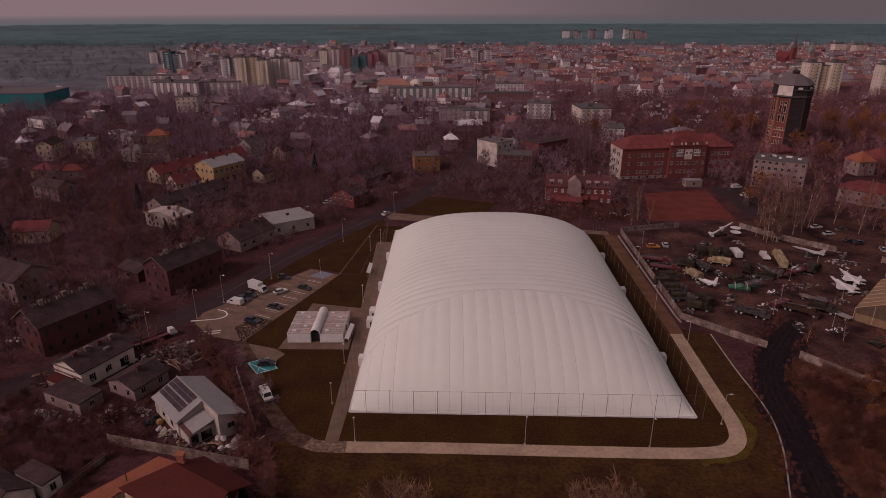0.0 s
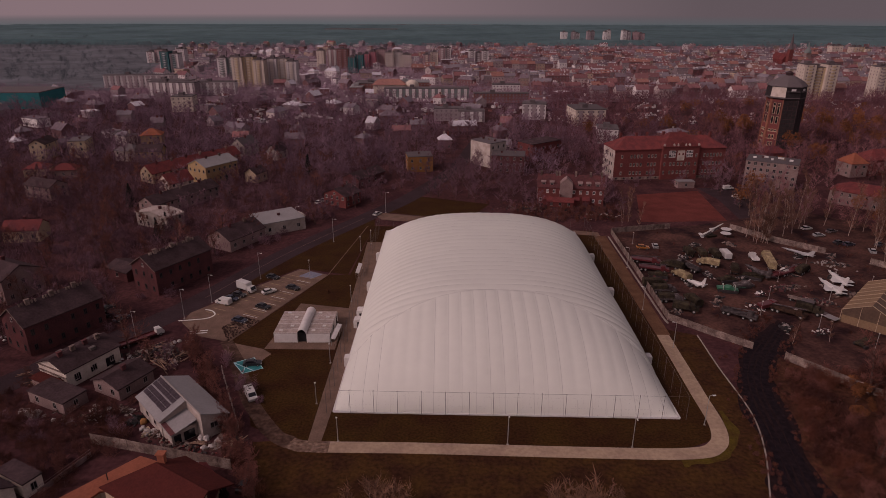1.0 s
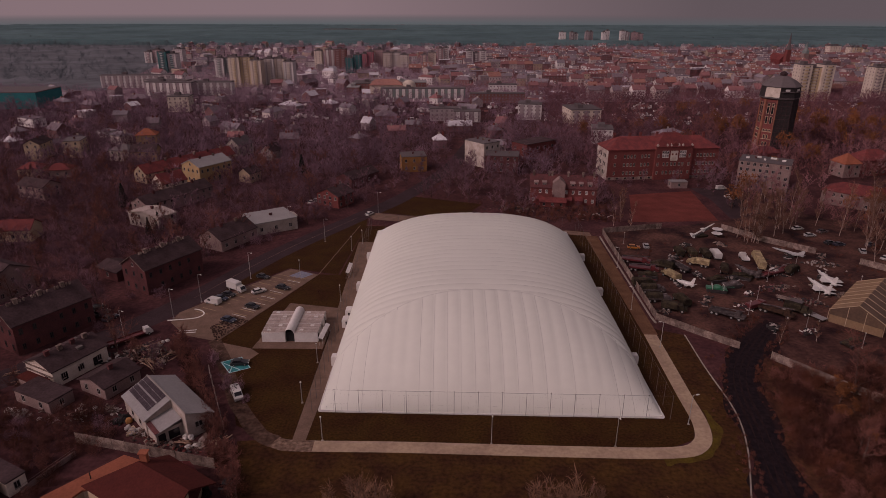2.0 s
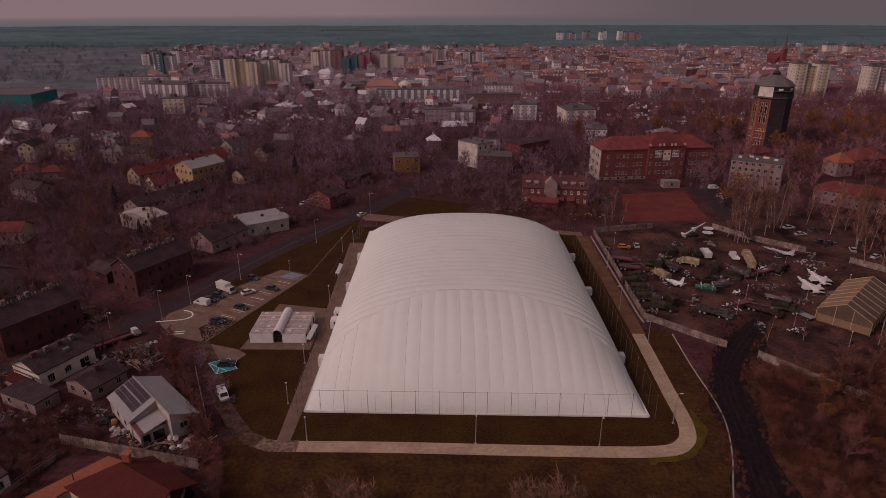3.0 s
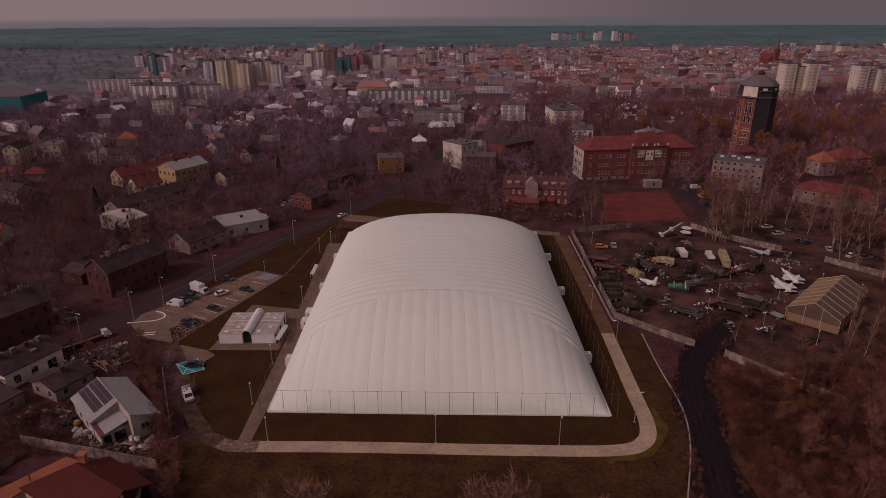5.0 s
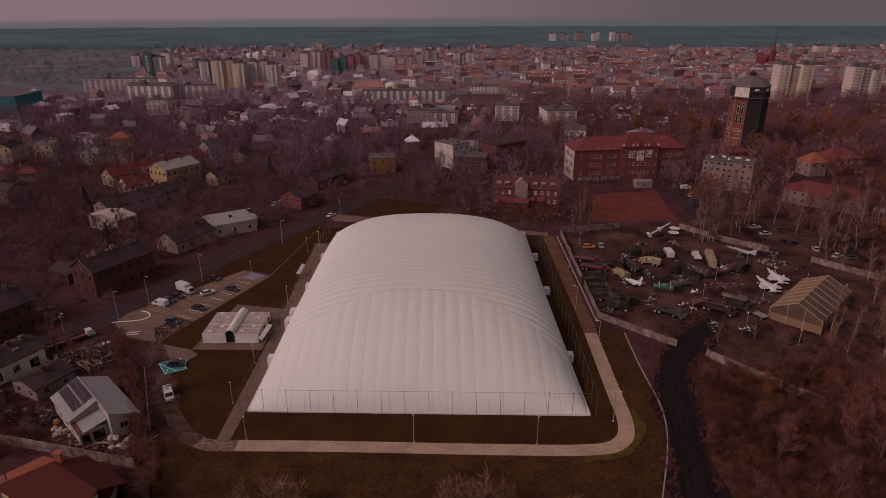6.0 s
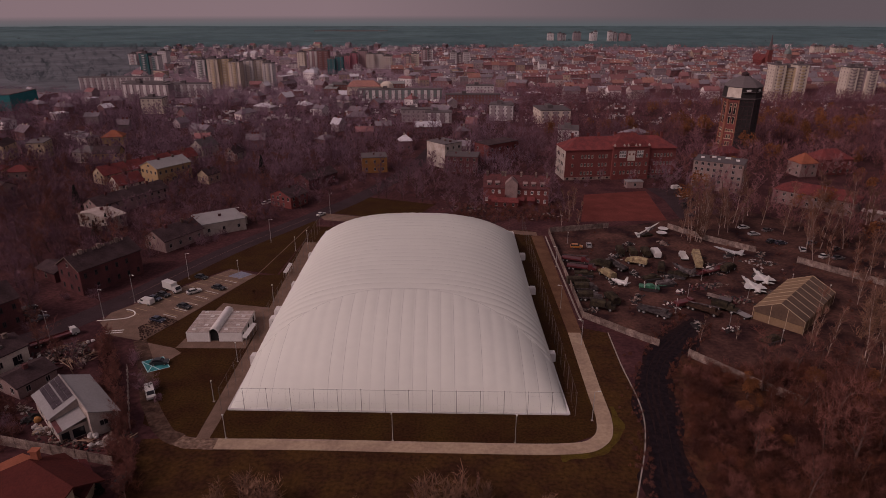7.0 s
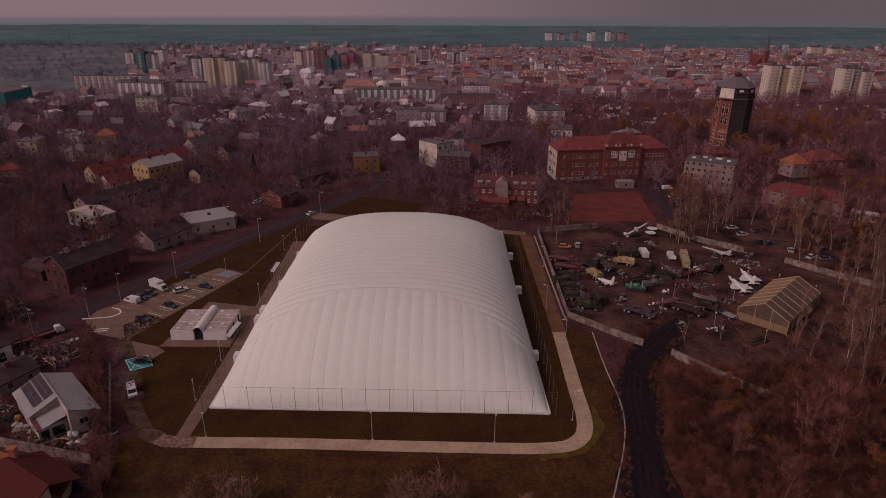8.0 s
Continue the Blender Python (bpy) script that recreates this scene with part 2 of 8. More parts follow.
    "far_wood": surface("haze_tinted_wood", (0.084, 0.140, 0.147), 0.95, 0.2, 220, 0.03, 0, each=0.1, stain=(0.052, 0.094, 0.101), amount=0.9),
    # ground between the far houses, lightened to paint in haze
    "town_ground": surface("hazed_town_ground", (0.263, 0.175, 0.203), 0.95, 0.3, 30, 0.2, 0.2, each=0, stain=(0.156, 0.0975, 0.113), amount=0.9),
    "tyre": plain("black_rubber", (0.015, 0.014, 0.014), 0.9),
}

# the dome's membrane lets a part of the daylight through
mt = M["membrane"].node_tree
glow = mt.nodes.new("ShaderNodeBsdfTranslucent")
glow.inputs["Color"].default_value = (0.93, 0.91, 0.84, 1)
blend = mt.nodes.new("ShaderNodeMixShader")
blend.inputs["Fac"].default_value = 0.27
mt.links.new(mt.nodes["Principled BSDF"].outputs[0], blend.inputs[1])
mt.links.new(glow.outputs[0], blend.inputs[2])
mt.links.new(blend.outputs[0], mt.nodes["Material Output"].inputs["Surface"])

# ---- building blocks ----


def mesh_of(bm, name, mats):
    me = bpy.data.meshes.new(name)
    bm.normal_update()
    bm.to_mesh(me)
    bm.free()
    for m in mats if isinstance(mats, (list, tuple)) else [mats]:
        me.materials.append(m)
    return me


def part(name, bm, material, parent, label="", smooth=False):
    """Links a bmesh as one mesh object under a thing or a part."""
    me = bm if isinstance(bm, bpy.types.Mesh) else mesh_of(bm, name, material)
    if smooth:
        me.shade_smooth()
    ob = new(name, me)
    ob.parent = parent
    if label:
        tagged(ob, label)
    return ob


def thing(name, label, category, at=(0, 0, 0), turn=0.0, group="", kind=""):
    ob = new(name)
    ob.matrix_basis = pose(*at, 0, 0, turn)
    return tagged(ob, label, category, group, kind)


def setting(name, bm, material, label="", category=""):
    return tagged(new(name, mesh_of(bm, name, material)), label, category, "", "structure")


def box(bm, x0, y0, z0, x1, y1, z1, mi=0, m=None):
    v = [bm.verts.new((x, y, z)) for z in (z0, z1) for x, y in ((x0, y0), (x1, y0), (x1, y1), (x0, y1))]
    if m is not None:
        for a in v:
            a.co = m @ a.co
    for q in ((3, 2, 1, 0), (4, 5, 6, 7), (0, 1, 5, 4), (1, 2, 6, 5), (2, 3, 7, 6), (3, 0, 4, 7)):
        bm.faces.new([v[i] for i in q]).material_index = mi
    return v


def prism(bm, poly, z0, z1, mi=0):
    """A slab over a plan outline that runs counter-clockwise."""
    area = sum(a[0] * b[1] - b[0] * a[1] for a, b in zip(poly, poly[1:] + poly[:1]))
    if area < 0:
        poly = poly[::-1]
    lo = [bm.verts.new((p[0], p[1], z0)) for p in poly]
    hi = [bm.verts.new((p[0], p[1], z1)) for p in poly]
    bm.faces.new(hi).material_index = mi
    bm.faces.new(lo[::-1]).material_index = mi
    k = len(poly)
    for i in range(k):
        j = (i + 1) % k
        bm.faces.new((lo[i], lo[j], hi[j], hi[i])).material_index = mi


def tube(bm, a, b, r0, r1, sides=6, mi=0, cap=True):
    a, b = Vector(a), Vector(b)
    d = (b - a).normalized()
    u = d.orthogonal().normalized()
    w = d.cross(u)
    ring = []
    for p, r in ((a, r0), (b, r1)):
        ring.append([bm.verts.new(p + r * (math.cos(2 * math.pi * i / sides) * u + math.sin(2 * math.pi * i / sides) * w)) for i in range(sides)])
    for i in range(sides):
        j = (i + 1) % sides
        bm.faces.new((ring[0][i], ring[0][j], ring[1][j], ring[1][i])).material_index = mi
    if cap:
        bm.faces.new(ring[1]).material_index = mi
        bm.faces.new(ring[0][::-1]).material_index = mi


def loft(bm, rings, mi=0, close=True):
    """Joins rings of points, each with the same count, into a skin with ends."""
    vs = [[bm.verts.new(p) for p in r] for r in rings]
    k = len(rings[0])
    for a, b in zip(vs, vs[1:]):
        for i in range(k):
            j = (i + 1) % k
            bm.faces.new((a[i], a[j], b[j], b[i])).material_index = mi
    if close:
        bm.faces.new(vs[0][::-1]).material_index = mi
        bm.faces.new(vs[-1]).material_index = mi


def ribbon(points, width, z0, z1, shift=0.0, wobble=0.0, fade=0):
    """A slab along a line in plan, drawn in to a point over its first fade steps."""
    bm = bmesh.new()
    pts = [Vector((p[0], p[1], 0)) for p in points]
    left, right = [], []
    for i, p in enumerate(pts):
        d = (pts[min(i + 1, len(pts) - 1)] - pts[max(i - 1, 0)]).normalized()
        s = Vector((-d.y, d.x, 0))
        w1, w2 = (wobble * noise.noise(Vector((i * 0.16, k, 0.5))) for k in (1.0, 7.0))
        k = min(1.0, (i + 0.3) / fade) ** 0.6 if fade else 1.0
        left.append(p + s * (width * k / 2 + shift + w1 * k))
        right.append(p - s * (width * k / 2 - shift + w2 * k))
    rings = [[(*r.xy, z0), (*r.xy, z1), (*l.xy, z1), (*l.xy, z0)] for l, r in zip(left, right)]
    loft(bm, rings)
    bmesh.ops.recalc_face_normals(bm, faces=bm.faces)
    return bm


def smooth_line(points, steps=6):
    """A rounded line through the points."""
    p = [Vector((*q[:2], 0)) for q in points]
    p = [2 * p[0] - p[1]] + p + [2 * p[-1] - p[-2]]
    out = []
    for i in range(1, len(p) - 2):
        for k in range(steps):
            t = k / steps
            out.append(0.5 * (2 * p[i] + (p[i + 1] - p[i - 1]) * t + (2 * p[i - 1] - 5 * p[i] + 4 * p[i + 1] - p[i + 2]) * t**2 + (3 * p[i] - p[i - 1] - 3 * p[i + 1] + p[i + 2]) * t**3))
    return [tuple(q.xy) for q in out + [p[-2]]]


BLOCKED = []  # plan boxes that trees keep out of: centre, half sizes, turn


def keep_clear(cx, cy, hx, hy, turn):
    BLOCKED.append((cx, cy, hx, hy, math.cos(radians(turn)), math.sin(radians(turn))))


def is_clear(x, y, r=0.0):
    for cx, cy, hx, hy, c, s in BLOCKED:
        dx, dy = x - cx, y - cy
        if abs(dx * c + dy * s) < hx + r and abs(-dx * s + dy * c) < hy + r:
            return False
    return True


WINDOWS = {}


def window_mesh(w, h, bright):
    """A window frame with its sill, standing in the xz plane and facing -y, and its pane."""
    key = (round(w, 2), round(h, 2), bright)
    if key not in WINDOWS:
        f = 0.16 if bright else 0.1
        bm = bmesh.new()
        prof = [(0.0, -0.12), (-0.14, -0.12), (-0.14, -0.02), (-0.06, -0.01), (-0.06, h), (0.0, h)]
        loft(bm, [[(x, q[0], q[1]) for q in prof] for x in (-w / 2, w / 2)])
        bmesh.ops.recalc_face_normals(bm, faces=bm.faces)
        frame_me = mesh_of(bm, "window", M[{"dark": "steel_dark", "mid": "kerb", True: "sheet_white"}.get(bright, "frame_white")])
        panes = []
        for x0, x1 in ((-w / 2 + f, -f / 2), (f / 2, w / 2 - f)):
            bm = bmesh.new()
            box(bm, x0, -0.075, f, x1, -0.062, h - f)
            panes.append(mesh_of(bm, "pane", M["glass"]))
        WINDOWS[key] = (frame_me, panes)
    return WINDOWS[key]


def add_window(house, x, y, z, turn, w, h, bright=False):
    fr, panes = window_mesh(w, h, bright)
    a = new("window", fr)
    a.parent = house
    a.matrix_basis = pose(x, y, z, 0, 0, turn)
    for me in panes:
        b = new("pane", me)
        b.parent = a


def roof_shape(bm, w, d, h, kind, rise, over=0.4, thick=0.25):
    """A roof over the box 0..w, 0..d: a slab of real thickness on the slopes."""
    o = over
    if kind == "flat":
        box(bm, -0.15, -0.15, h, w + 0.15, d + 0.15, h + 0.3)
        return
    drop = rise * o / ((w if kind == "gy" else d) / 2)
    if kind == "gx":
        prof = [(-o, h - drop), (d / 2, h + rise), (d + o, h - drop)]
        rings = [[(x, p[0], p[1]) for p in prof] + [(x, p[0], p[1] + thick) for p in prof[::-1]] for x in (-o, w + o)]
        loft(bm, rings)
    elif kind == "gy":
        prof = [(-o, h - drop), (w / 2, h + rise), (w + o, h - drop)]
        rings = [[(p[0], y, p[1]) for p in prof] + [(p[0], y, p[1] + thick) for p in prof[::-1]] for y in (-o, d + o)]
        loft(bm, rings)
    else:
        inset = min(w, d) / 2 * 0.98
        top = ((inset, inset), (w - inset, inset), (w - inset, d - inset), (inset, d - inset))
        low = ((-o, -o), (w + o, -o), (w + o, d + o), (-o, d + o))
        loft(bm, [[(*p, h - 0.1) for p in low], [(*p, h + 0.12) for p in low], [(*p, h + rise) for p in top]])
    bmesh.ops.recalc_face_normals(bm, faces=bm.faces)


def house_walls(bm, w, d, h, kind, rise):
    box(bm, 0, 0, 0, w, d, h - 0.02)
    if kind == "gx":
        for x0, x1 in ((0, 0.3), (w - 0.3, w)):
            loft(bm, [[(x, 0, h - 0.02), (x, d / 2, h + rise - 0.02), (x, d, h - 0.02)] for x in (x0, x1)])
    if kind == "gy":
        for y0, y1 in ((0, 0.3), (d - 0.3, d)):
            loft(bm, [[(0, y, h - 0.02), (w / 2, y, h + rise - 0.02), (w, y, h - 0.02)] for y in (y0, y1)])
    bmesh.ops.recalc_face_normals(bm, faces=bm.faces)


def house(name, label, A, turn, w, d, h, kind, rise, wall, roof, floors=2, gap=3.2, win=(1.1, 1.5), chimneys=1, sides="flr", category="house", group="", roof_label="", bright=False):
    """A house whose front runs from the plan point A along the angle turn; the back lies to the left of that way."""
    t = thing(name, label, category, (A[0], A[1], 0), turn, group)
    bm = bmesh.new()
    house_walls(bm, w, d, h, kind, rise)
    part("wall", bm, M[wall], t)
    bm = bmesh.new()
    roof_shape(bm, w, d, h, kind, rise)
    r = part("roof", bm, M[roof], t, roof_label)
    rnd = random.Random(int(abs(A[0]) * 10 + abs(A[1]) * 7))
    for i in range(chimneys):
        x, y = (w * (i + 0.7) / (chimneys + 0.4), d / 2 + 0.6) if kind != "gy" else (w / 2 + 0.6, d * (i + 0.7) / (chimneys + 0.4))
        z = h + (rise if kind in ("gx", "gy") else rise * 0.6)
        bm = bmesh.new()
        box(bm, x - 0.35, y - 0.5, z - 1.2, x + 0.35, y + 0.5, z + 1.0)
        box(bm, x - 0.45, y - 0.6, z + 1.0, x + 0.45, y + 0.6, z + 1.15)
        if bright == "dark":
            for q in (-1.9, -1.2, 1.1, 2.0):
                pot = bmesh.new()
                box(pot, x - 0.16, y + q - 0.2, z - 0.8, x + 0.16, y + q + 0.2, z + 0.55)
                part("chimney_pot", pot, M["concrete"], t)
        part("chimney", bm, M["concrete" if bright == "dark" else "brick_dark" if i % 2 == 0 else "concrete"], t)
    ww, wh = win
    fh = h / floors
    for f in range(floors):
        z = fh * f + fh * 0.32
        hh = min(wh, fh * 0.55)
        for side in sides:
            length = w if side in "fb" else d
            k = max(1, int((length - 1.2) / gap))
            for i in range(k):
                s = length * (i + 0.5) / k
                if rnd.random() < 0.06:
                    continue
                if side == "f":
                    add_window(t, s, -0.003, z, 0, ww, hh, bright)
                elif side == "b":
                    add_window(t, s, d + 0.003, z, 180, ww, hh, bright)
                elif side == "l":
                    add_window(t, -0.003, s, z, -90, ww, hh, bright)
                else:
                    add_window(t, w + 0.003, s, z, 90, ww, hh, bright)
    if kind == "gy" and rise > 2.4:
        add_window(t, w / 2, -0.003, h + 0.2, 0, ww * 0.9, min(1.2, rise * 0.4))
    if kind == "gy" and bright:
        for s in (-0.45, w + 0.45):
            bm = bmesh.new()
            tube(bm, (s, -0.46, h - rise * 0.9 / w + 0.1), (w / 2, -0.46, h + rise + 0.14), 0.11, 0.11, 4)
            part("verge_board", bm, M["concrete"], t)
    c, s = math.cos(radians(turn)), math.sin(radians(turn))
    keep_clear(A[0] + c * w / 2 - s * d / 2, A[1] + s * w / 2 + c * d / 2, w / 2 + 0.8, d / 2 + 0.8, turn)
    return t

# ---- ground, lawns, paths ----
bm = bmesh.new()
bmesh.ops.create_circle(bm, cap_ends=True, radius=9000, segments=96)
setting("ground", bm, M["earth"], "brown earth and dead grass between the houses", "ground")


def sheet(name, poly, z, mat, label, category):
    bm = bmesh.new()
    prism(bm, list(poly), -0.3, z)
    return setting(name, bm, M[mat], label, category)


# paler sheet under the town, haze painted into its colour
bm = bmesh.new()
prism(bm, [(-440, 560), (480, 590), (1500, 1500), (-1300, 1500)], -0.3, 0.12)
setting("town_ground", bm, M["town_ground"], "paved streets and yards of the town, paled for haze", "ground")
sheet("far_fields", [(-345, 640), (-560, 1430), (-1290, 1480), (-640, 700)], 0.3, "far_field", "grey fields and sidings beyond the factory, tinted for haze", "field")
sheet("lawn", [(-46, 128), (-38, 106), (-30, 101.5), (-24, 100.6), (48, 99.2), (56, 103), (58.5, 110), (58, 150), (58, 228), (-27, 232), (-30, 170), (-29, 140)], 0.03, "lawn", "late autumn lawn round the air dome", "lawn")
sheet("lawn_base", [(-53, 138.5), (-45, 127.5), (-27, 120), (-26, 184), (-36.5, 184)], 0.024, "lawn", "late autumn lawn round the changing rooms", "lawn")
sheet("lawn_upper", [(-46, 128), (-41.5, 134.6), (-26.2, 136.9), (-26.4, 128), (-30, 120)], 0.032, "lawn", "late autumn lawn before the changing rooms", "lawn")
sheet("bay_path", [(-44.3, 137), (-41.5, 134.6), (-43.5, 130.5), (-46, 127.6), (-50.5, 131.2), (-52.6, 137.4), (-54, 140.2)], 0.045, "paving", "brownish paving beside the turquoise bay", "paving")
sheet("lawn_verge", [(-72, 157), (-47, 189), (-30, 184), (-27, 232), (-28, 247), (-49, 206)], 0.035, "lawn", "brownish lawn strip beside the road", "lawn")
sheet("lawn_bed", [(-53, 138), (-44.3, 135.5), (-44.2, 137), (-40.7, 163), (-36.6, 182), (-54, 140.2)], 0.04, "lawn", "small lawn beside the car park", "lawn")
sheet("lawn_corner", [(-40.3, 163.4), (-30.2, 162), (-29.6, 183.6), (-36.2, 183)], 0.036, "lawn", "lawn corner between car park and dome", "lawn")
sheet("lawn_back", [(-26, 250), (10, 240), (20, 262), (-16, 275)], 0.03, "lawn", "grass behind the air dome", "lawn")
sheet("schoolyard", [(121, 290), (124, 271), (121.6, 243), (139, 252), (142, 290)], 0.035, "asphalt", "grey schoolyard beside the clay pitch", "yard")
sheet("rough_bank", [(66, 60), (70, 96), (76, 124), (84, 137), (96, 120.5), (150, 95), (190, 60)], 0.016, "bank", "rough russet grass on the bank beside the track", "field")
sheet("field", [(-36, 101), (-30, 101.5), (-24, 99.6), (50, 98.9), (57, 101.5), (59.3, 108), (59.5, 130), (60, 150), (68.7, 146), (68.2, 112), (65.7, 101), (60.3, 87), (56, 72), (-30, 70)], 0.02, "field", "rough dry grass field", "field")
sheet("yard_ground", [(66, 228), (65.5, 156), (72, 152), (81, 140.6), (99, 121), (150, 100), (230, 190), (150, 255), (100, 235)], 0.025, "yard", "muddy ground of the vehicle yard", "yard")
sheet("clay_pitch", [(80, 239), (115.6, 241), (119.8, 285), (89, 278)], 0.04, "pitch", "red clay sports pitch", "pitch")

# sandy path round the dome, one bend at the front corner
PATH_LINE = smooth_line([(-20.5, 99.7), (-16, 99.7), (-12, 99.7), (0, 99.6), (30, 98.9), (50, 98.9), (56.5, 101.3), (59, 107.5), (59.3, 120), (59.8, 146)], 8)
setting("dusty_path", ribbon(smooth_line([(-20.4, 99.7), (-24, 99.8), (-27.0, 100.2), (-28.6, 100.9)], 8), 3.3, -0.2, 0.066, wobble=0.25), M["dusty"], "dusty path with blown leaves", "path")
setting("leafy_path", ribbon(smooth_line([(-28.5, 100.85), (-31.8, 103.0), (-36.5, 108.5), (-41, 115), (-46, 125), (-50.5, 133.5), (-55, 141)], 8), 3.4, -0.2, 0.055, wobble=0.3), M["leafy"], "leaf-strewn brown end of the path", "path")
tagged(setting("path", ribbon(PATH_LINE, 3.3, -0.2, 0.07), M["sand"], "sand-coloured paved path round the lawn", "path"))
setting("mossy_grass", ribbon(smooth_line([(48, 96.6), (52, 96.7), (58.3, 99.6), (61.5, 105.8), (61.8, 113)], 12), 1.9, -0.2, 0.034, wobble=1.1), M["moss"], "yellow-green mossy grass in the bend of the path", "lawn")
sheet("clay_strip", [(58.2, 146), (61.8, 146), (62, 222), (57.5, 222)], 0.06, "clay", "reddish clay strip along the yard wall", "path")
sheet("side_path", [(-25.1, 101.2), (-22.4, 101.2), (-21.6, 128), (-22, 214), (-27.5, 214), (-25.5, 140)], 0.05, "paving", "grey paved path beside the dome", "path")
sheet("paving_entry", [(-44, 137), (-26, 137), (-25.5, 160), (-40.5, 163)], 0.055, "paving", "grey paving round the changing rooms", "paving")
sheet("back_path", [(-29.5, 247), (-27, 249), (60, 226), (60, 222), (-25, 240)], 0.05, "paving", "pale path behind the dome", "path")

# the road, the car park
ROAD = smooth_line([(-140, 60), (-98, 122), (-74, 158), (-54, 203), (-32, 242), (-14, 275), (6, 330), (20, 400)], 8)
setting("road", ribbon(ROAD, 8.5, -0.3, 0.045), M["asphalt"], "worn grey asphalt street", "road")
sheet("car_park", [(-36.4, 183.8), (-46.4, 188.5), (-70.5, 156.5), (-70.5, 150.5), (-64, 143.5), (-54.2, 140.4)], 0.05, "paving", "paved car park with painted bays", "car park")
LANE = smooth_line([(-66, 150), (-60, 136), (-54, 122), (-46, 108), (-42, 96), (-42, 70)], 6)
setting("lane", ribbon(LANE, 5.5, -0.2, 0.03), M["earth"], "muddy lane along the hedge", "lane")
TRACK = smooth_line([(96, 154), (90, 147.5), (84, 140), (77.0, 130), (73.2, 120.5), (70.9, 108), (68.6, 96), (66.8, 87), (64.3, 74)], 8)
setting("cinder_track", ribbon(TRACK, 6.4, -0.2, 0.045, wobble=1.1, fade=18), M["coal"], "black cinder track", "track")
setting("cinder_verge", ribbon(TRACK, 9.0, -0.2, 0.036, wobble=2.2, fade=14), M["cinder_mud"], "dark mud beside the cinder track", "track")
for side in (-1.5, -0.2, 1.2):
    setting("wheel_rut", ribbon(TRACK, 0.42, -0.1, 0.052, shift=side, wobble=0.35), M["cinder_mud"], "worn wheel rut in the cinder track", "track")
setting("kerb_line", ribbon(smooth_line([(68.9, 146), (68.3, 129.7), (68.2, 113), (65.7, 101), (60.3, 87), (55, 74)], 6), 0.26, -0.2, 0.16), M["kerb"], "pale concrete kerb beside the field", "kerb")

# ---- the air dome ----
DX0, DX1, DY0, DY1, DH = -21.6, 52.0, 110.9, 226.0, 15.8
DEND = 36.0  # length of the rounded ends
HIP, BOW = 29.5, 15.0  # where the end panels stop: at the crown, and how much nearer the end at the foot


def dome_profile(u, p, q):
    return max(0.0, 1 - abs(u) ** p) ** q


def dome_height(x, y):
    ux = (x - (DX0 + DX1) / 2) / ((DX1 - DX0) / 2)
    e = min(y - DY0, DY1 - y)
    uy = max(0.0, 1 - e / DEND)
    z = DH * dome_profile(ux, 2.7, 0.62) * dome_profile(uy, 2.1, 0.62)
    # panels bulge between the seams: across the middle part, along the ends
    cross = abs(math.sin(math.pi * (y - DY0) / 2.95))
    along = abs(math.sin(math.pi * (x - DX0) / 3.07))
    k = min(1.0, max(0.0, (HIP - BOW * ux * ux - e) / 1.2 + 0.5))
    bulge = 0.5 * cross**0.55 * (1 - k) * (0.07 + 0.93 * min(1.0, 1.25 * ux * ux)) + 0.13 * along**0.55 * k
    sag = 0.12 * noise.noise(Vector((x * 0.11, y * 0.11, 3.0)))
    return z + (bulge + sag) * min(1.0, z / 4.0)


def dome_plan(x, y):
    """The plan of the dome is a little out of square."""
    u, v = (x - DX0) / (DX1 - DX0), (y - DY0) / (DY1 - DY0)
    return x - 1.1 * u * min(1.0, 2.2 * v), y + 0.15 - 1.05 * u * (1 - v)


dome = thing("air_dome", "large white inflated membrane dome over a sports pitch", "air dome", ((DX0 + DX1) / 2, (DY0 + DY1) / 2, 0))
DCX, DCY = (DX0 + DX1) / 2, (DY0 + DY1) / 2


def dome_mesh(nx=170, ny=330):
    xs = DX0 + (DX1 - DX0) * np.array([0.35 * (0.5 - 0.5 * math.cos(math.pi * i / nx)) + 0.65 * i / nx for i in range(nx + 1)])
    ys = DY0 + (DY1 - DY0) * np.array([0.3 * (0.5 - 0.5 * math.cos(math.pi * j / ny)) + 0.7 * j / ny for j in range(ny + 1)])
    v = [(dome_plan(x, y)[0] - DCX, dome_plan(x, y)[1] - DCY, dome_height(x, y) + 0.1) for y in ys for x in xs]
    f = [(j * (nx + 1) + i, j * (nx + 1) + i + 1, (j + 1) * (nx + 1) + i + 1, (j + 1) * (nx + 1) + i) for j in range(ny) for i in range(nx)]
    me = bpy.data.meshes.new("membrane")
    me.from_pydata(v, [], f)
    me.materials.append(M["membrane"])
    return me


part("membrane", dome_mesh(), None, dome, smooth=True)


def seam(points, wide=0.11):
    """A welded seam lying on the membrane."""
    v, f = [], []
    for i, (x, y) in enumerate(points):
        ax, ay = points[max(0, i - 1)]
        bx, by = points[min(len(points) - 1, i + 1)]
        L = math.hypot(bx - ax, by - ay)
        sx, sy = -(by - ay) / L * wide / 2, (bx - ax) / L * wide / 2
        for s in (-1, 1):
            qx, qy = min(DX1, max(DX0, x + s * sx)), min(DY1, max(DY0, y + s * sy))
            px, py = dome_plan(qx, qy)
            v.append((px - DCX, py - DCY, dome_height(qx, qy) + 0.13))
        if i:
            k = 2 * i
            f.append((k - 2, k - 1, k + 1, k))
    me = bpy.data.meshes.new("seam")
    me.from_pydata(v, [], f)
    me.materials.append(M["seam"])
    part("seam", me, None, dome, "grey welded seam")


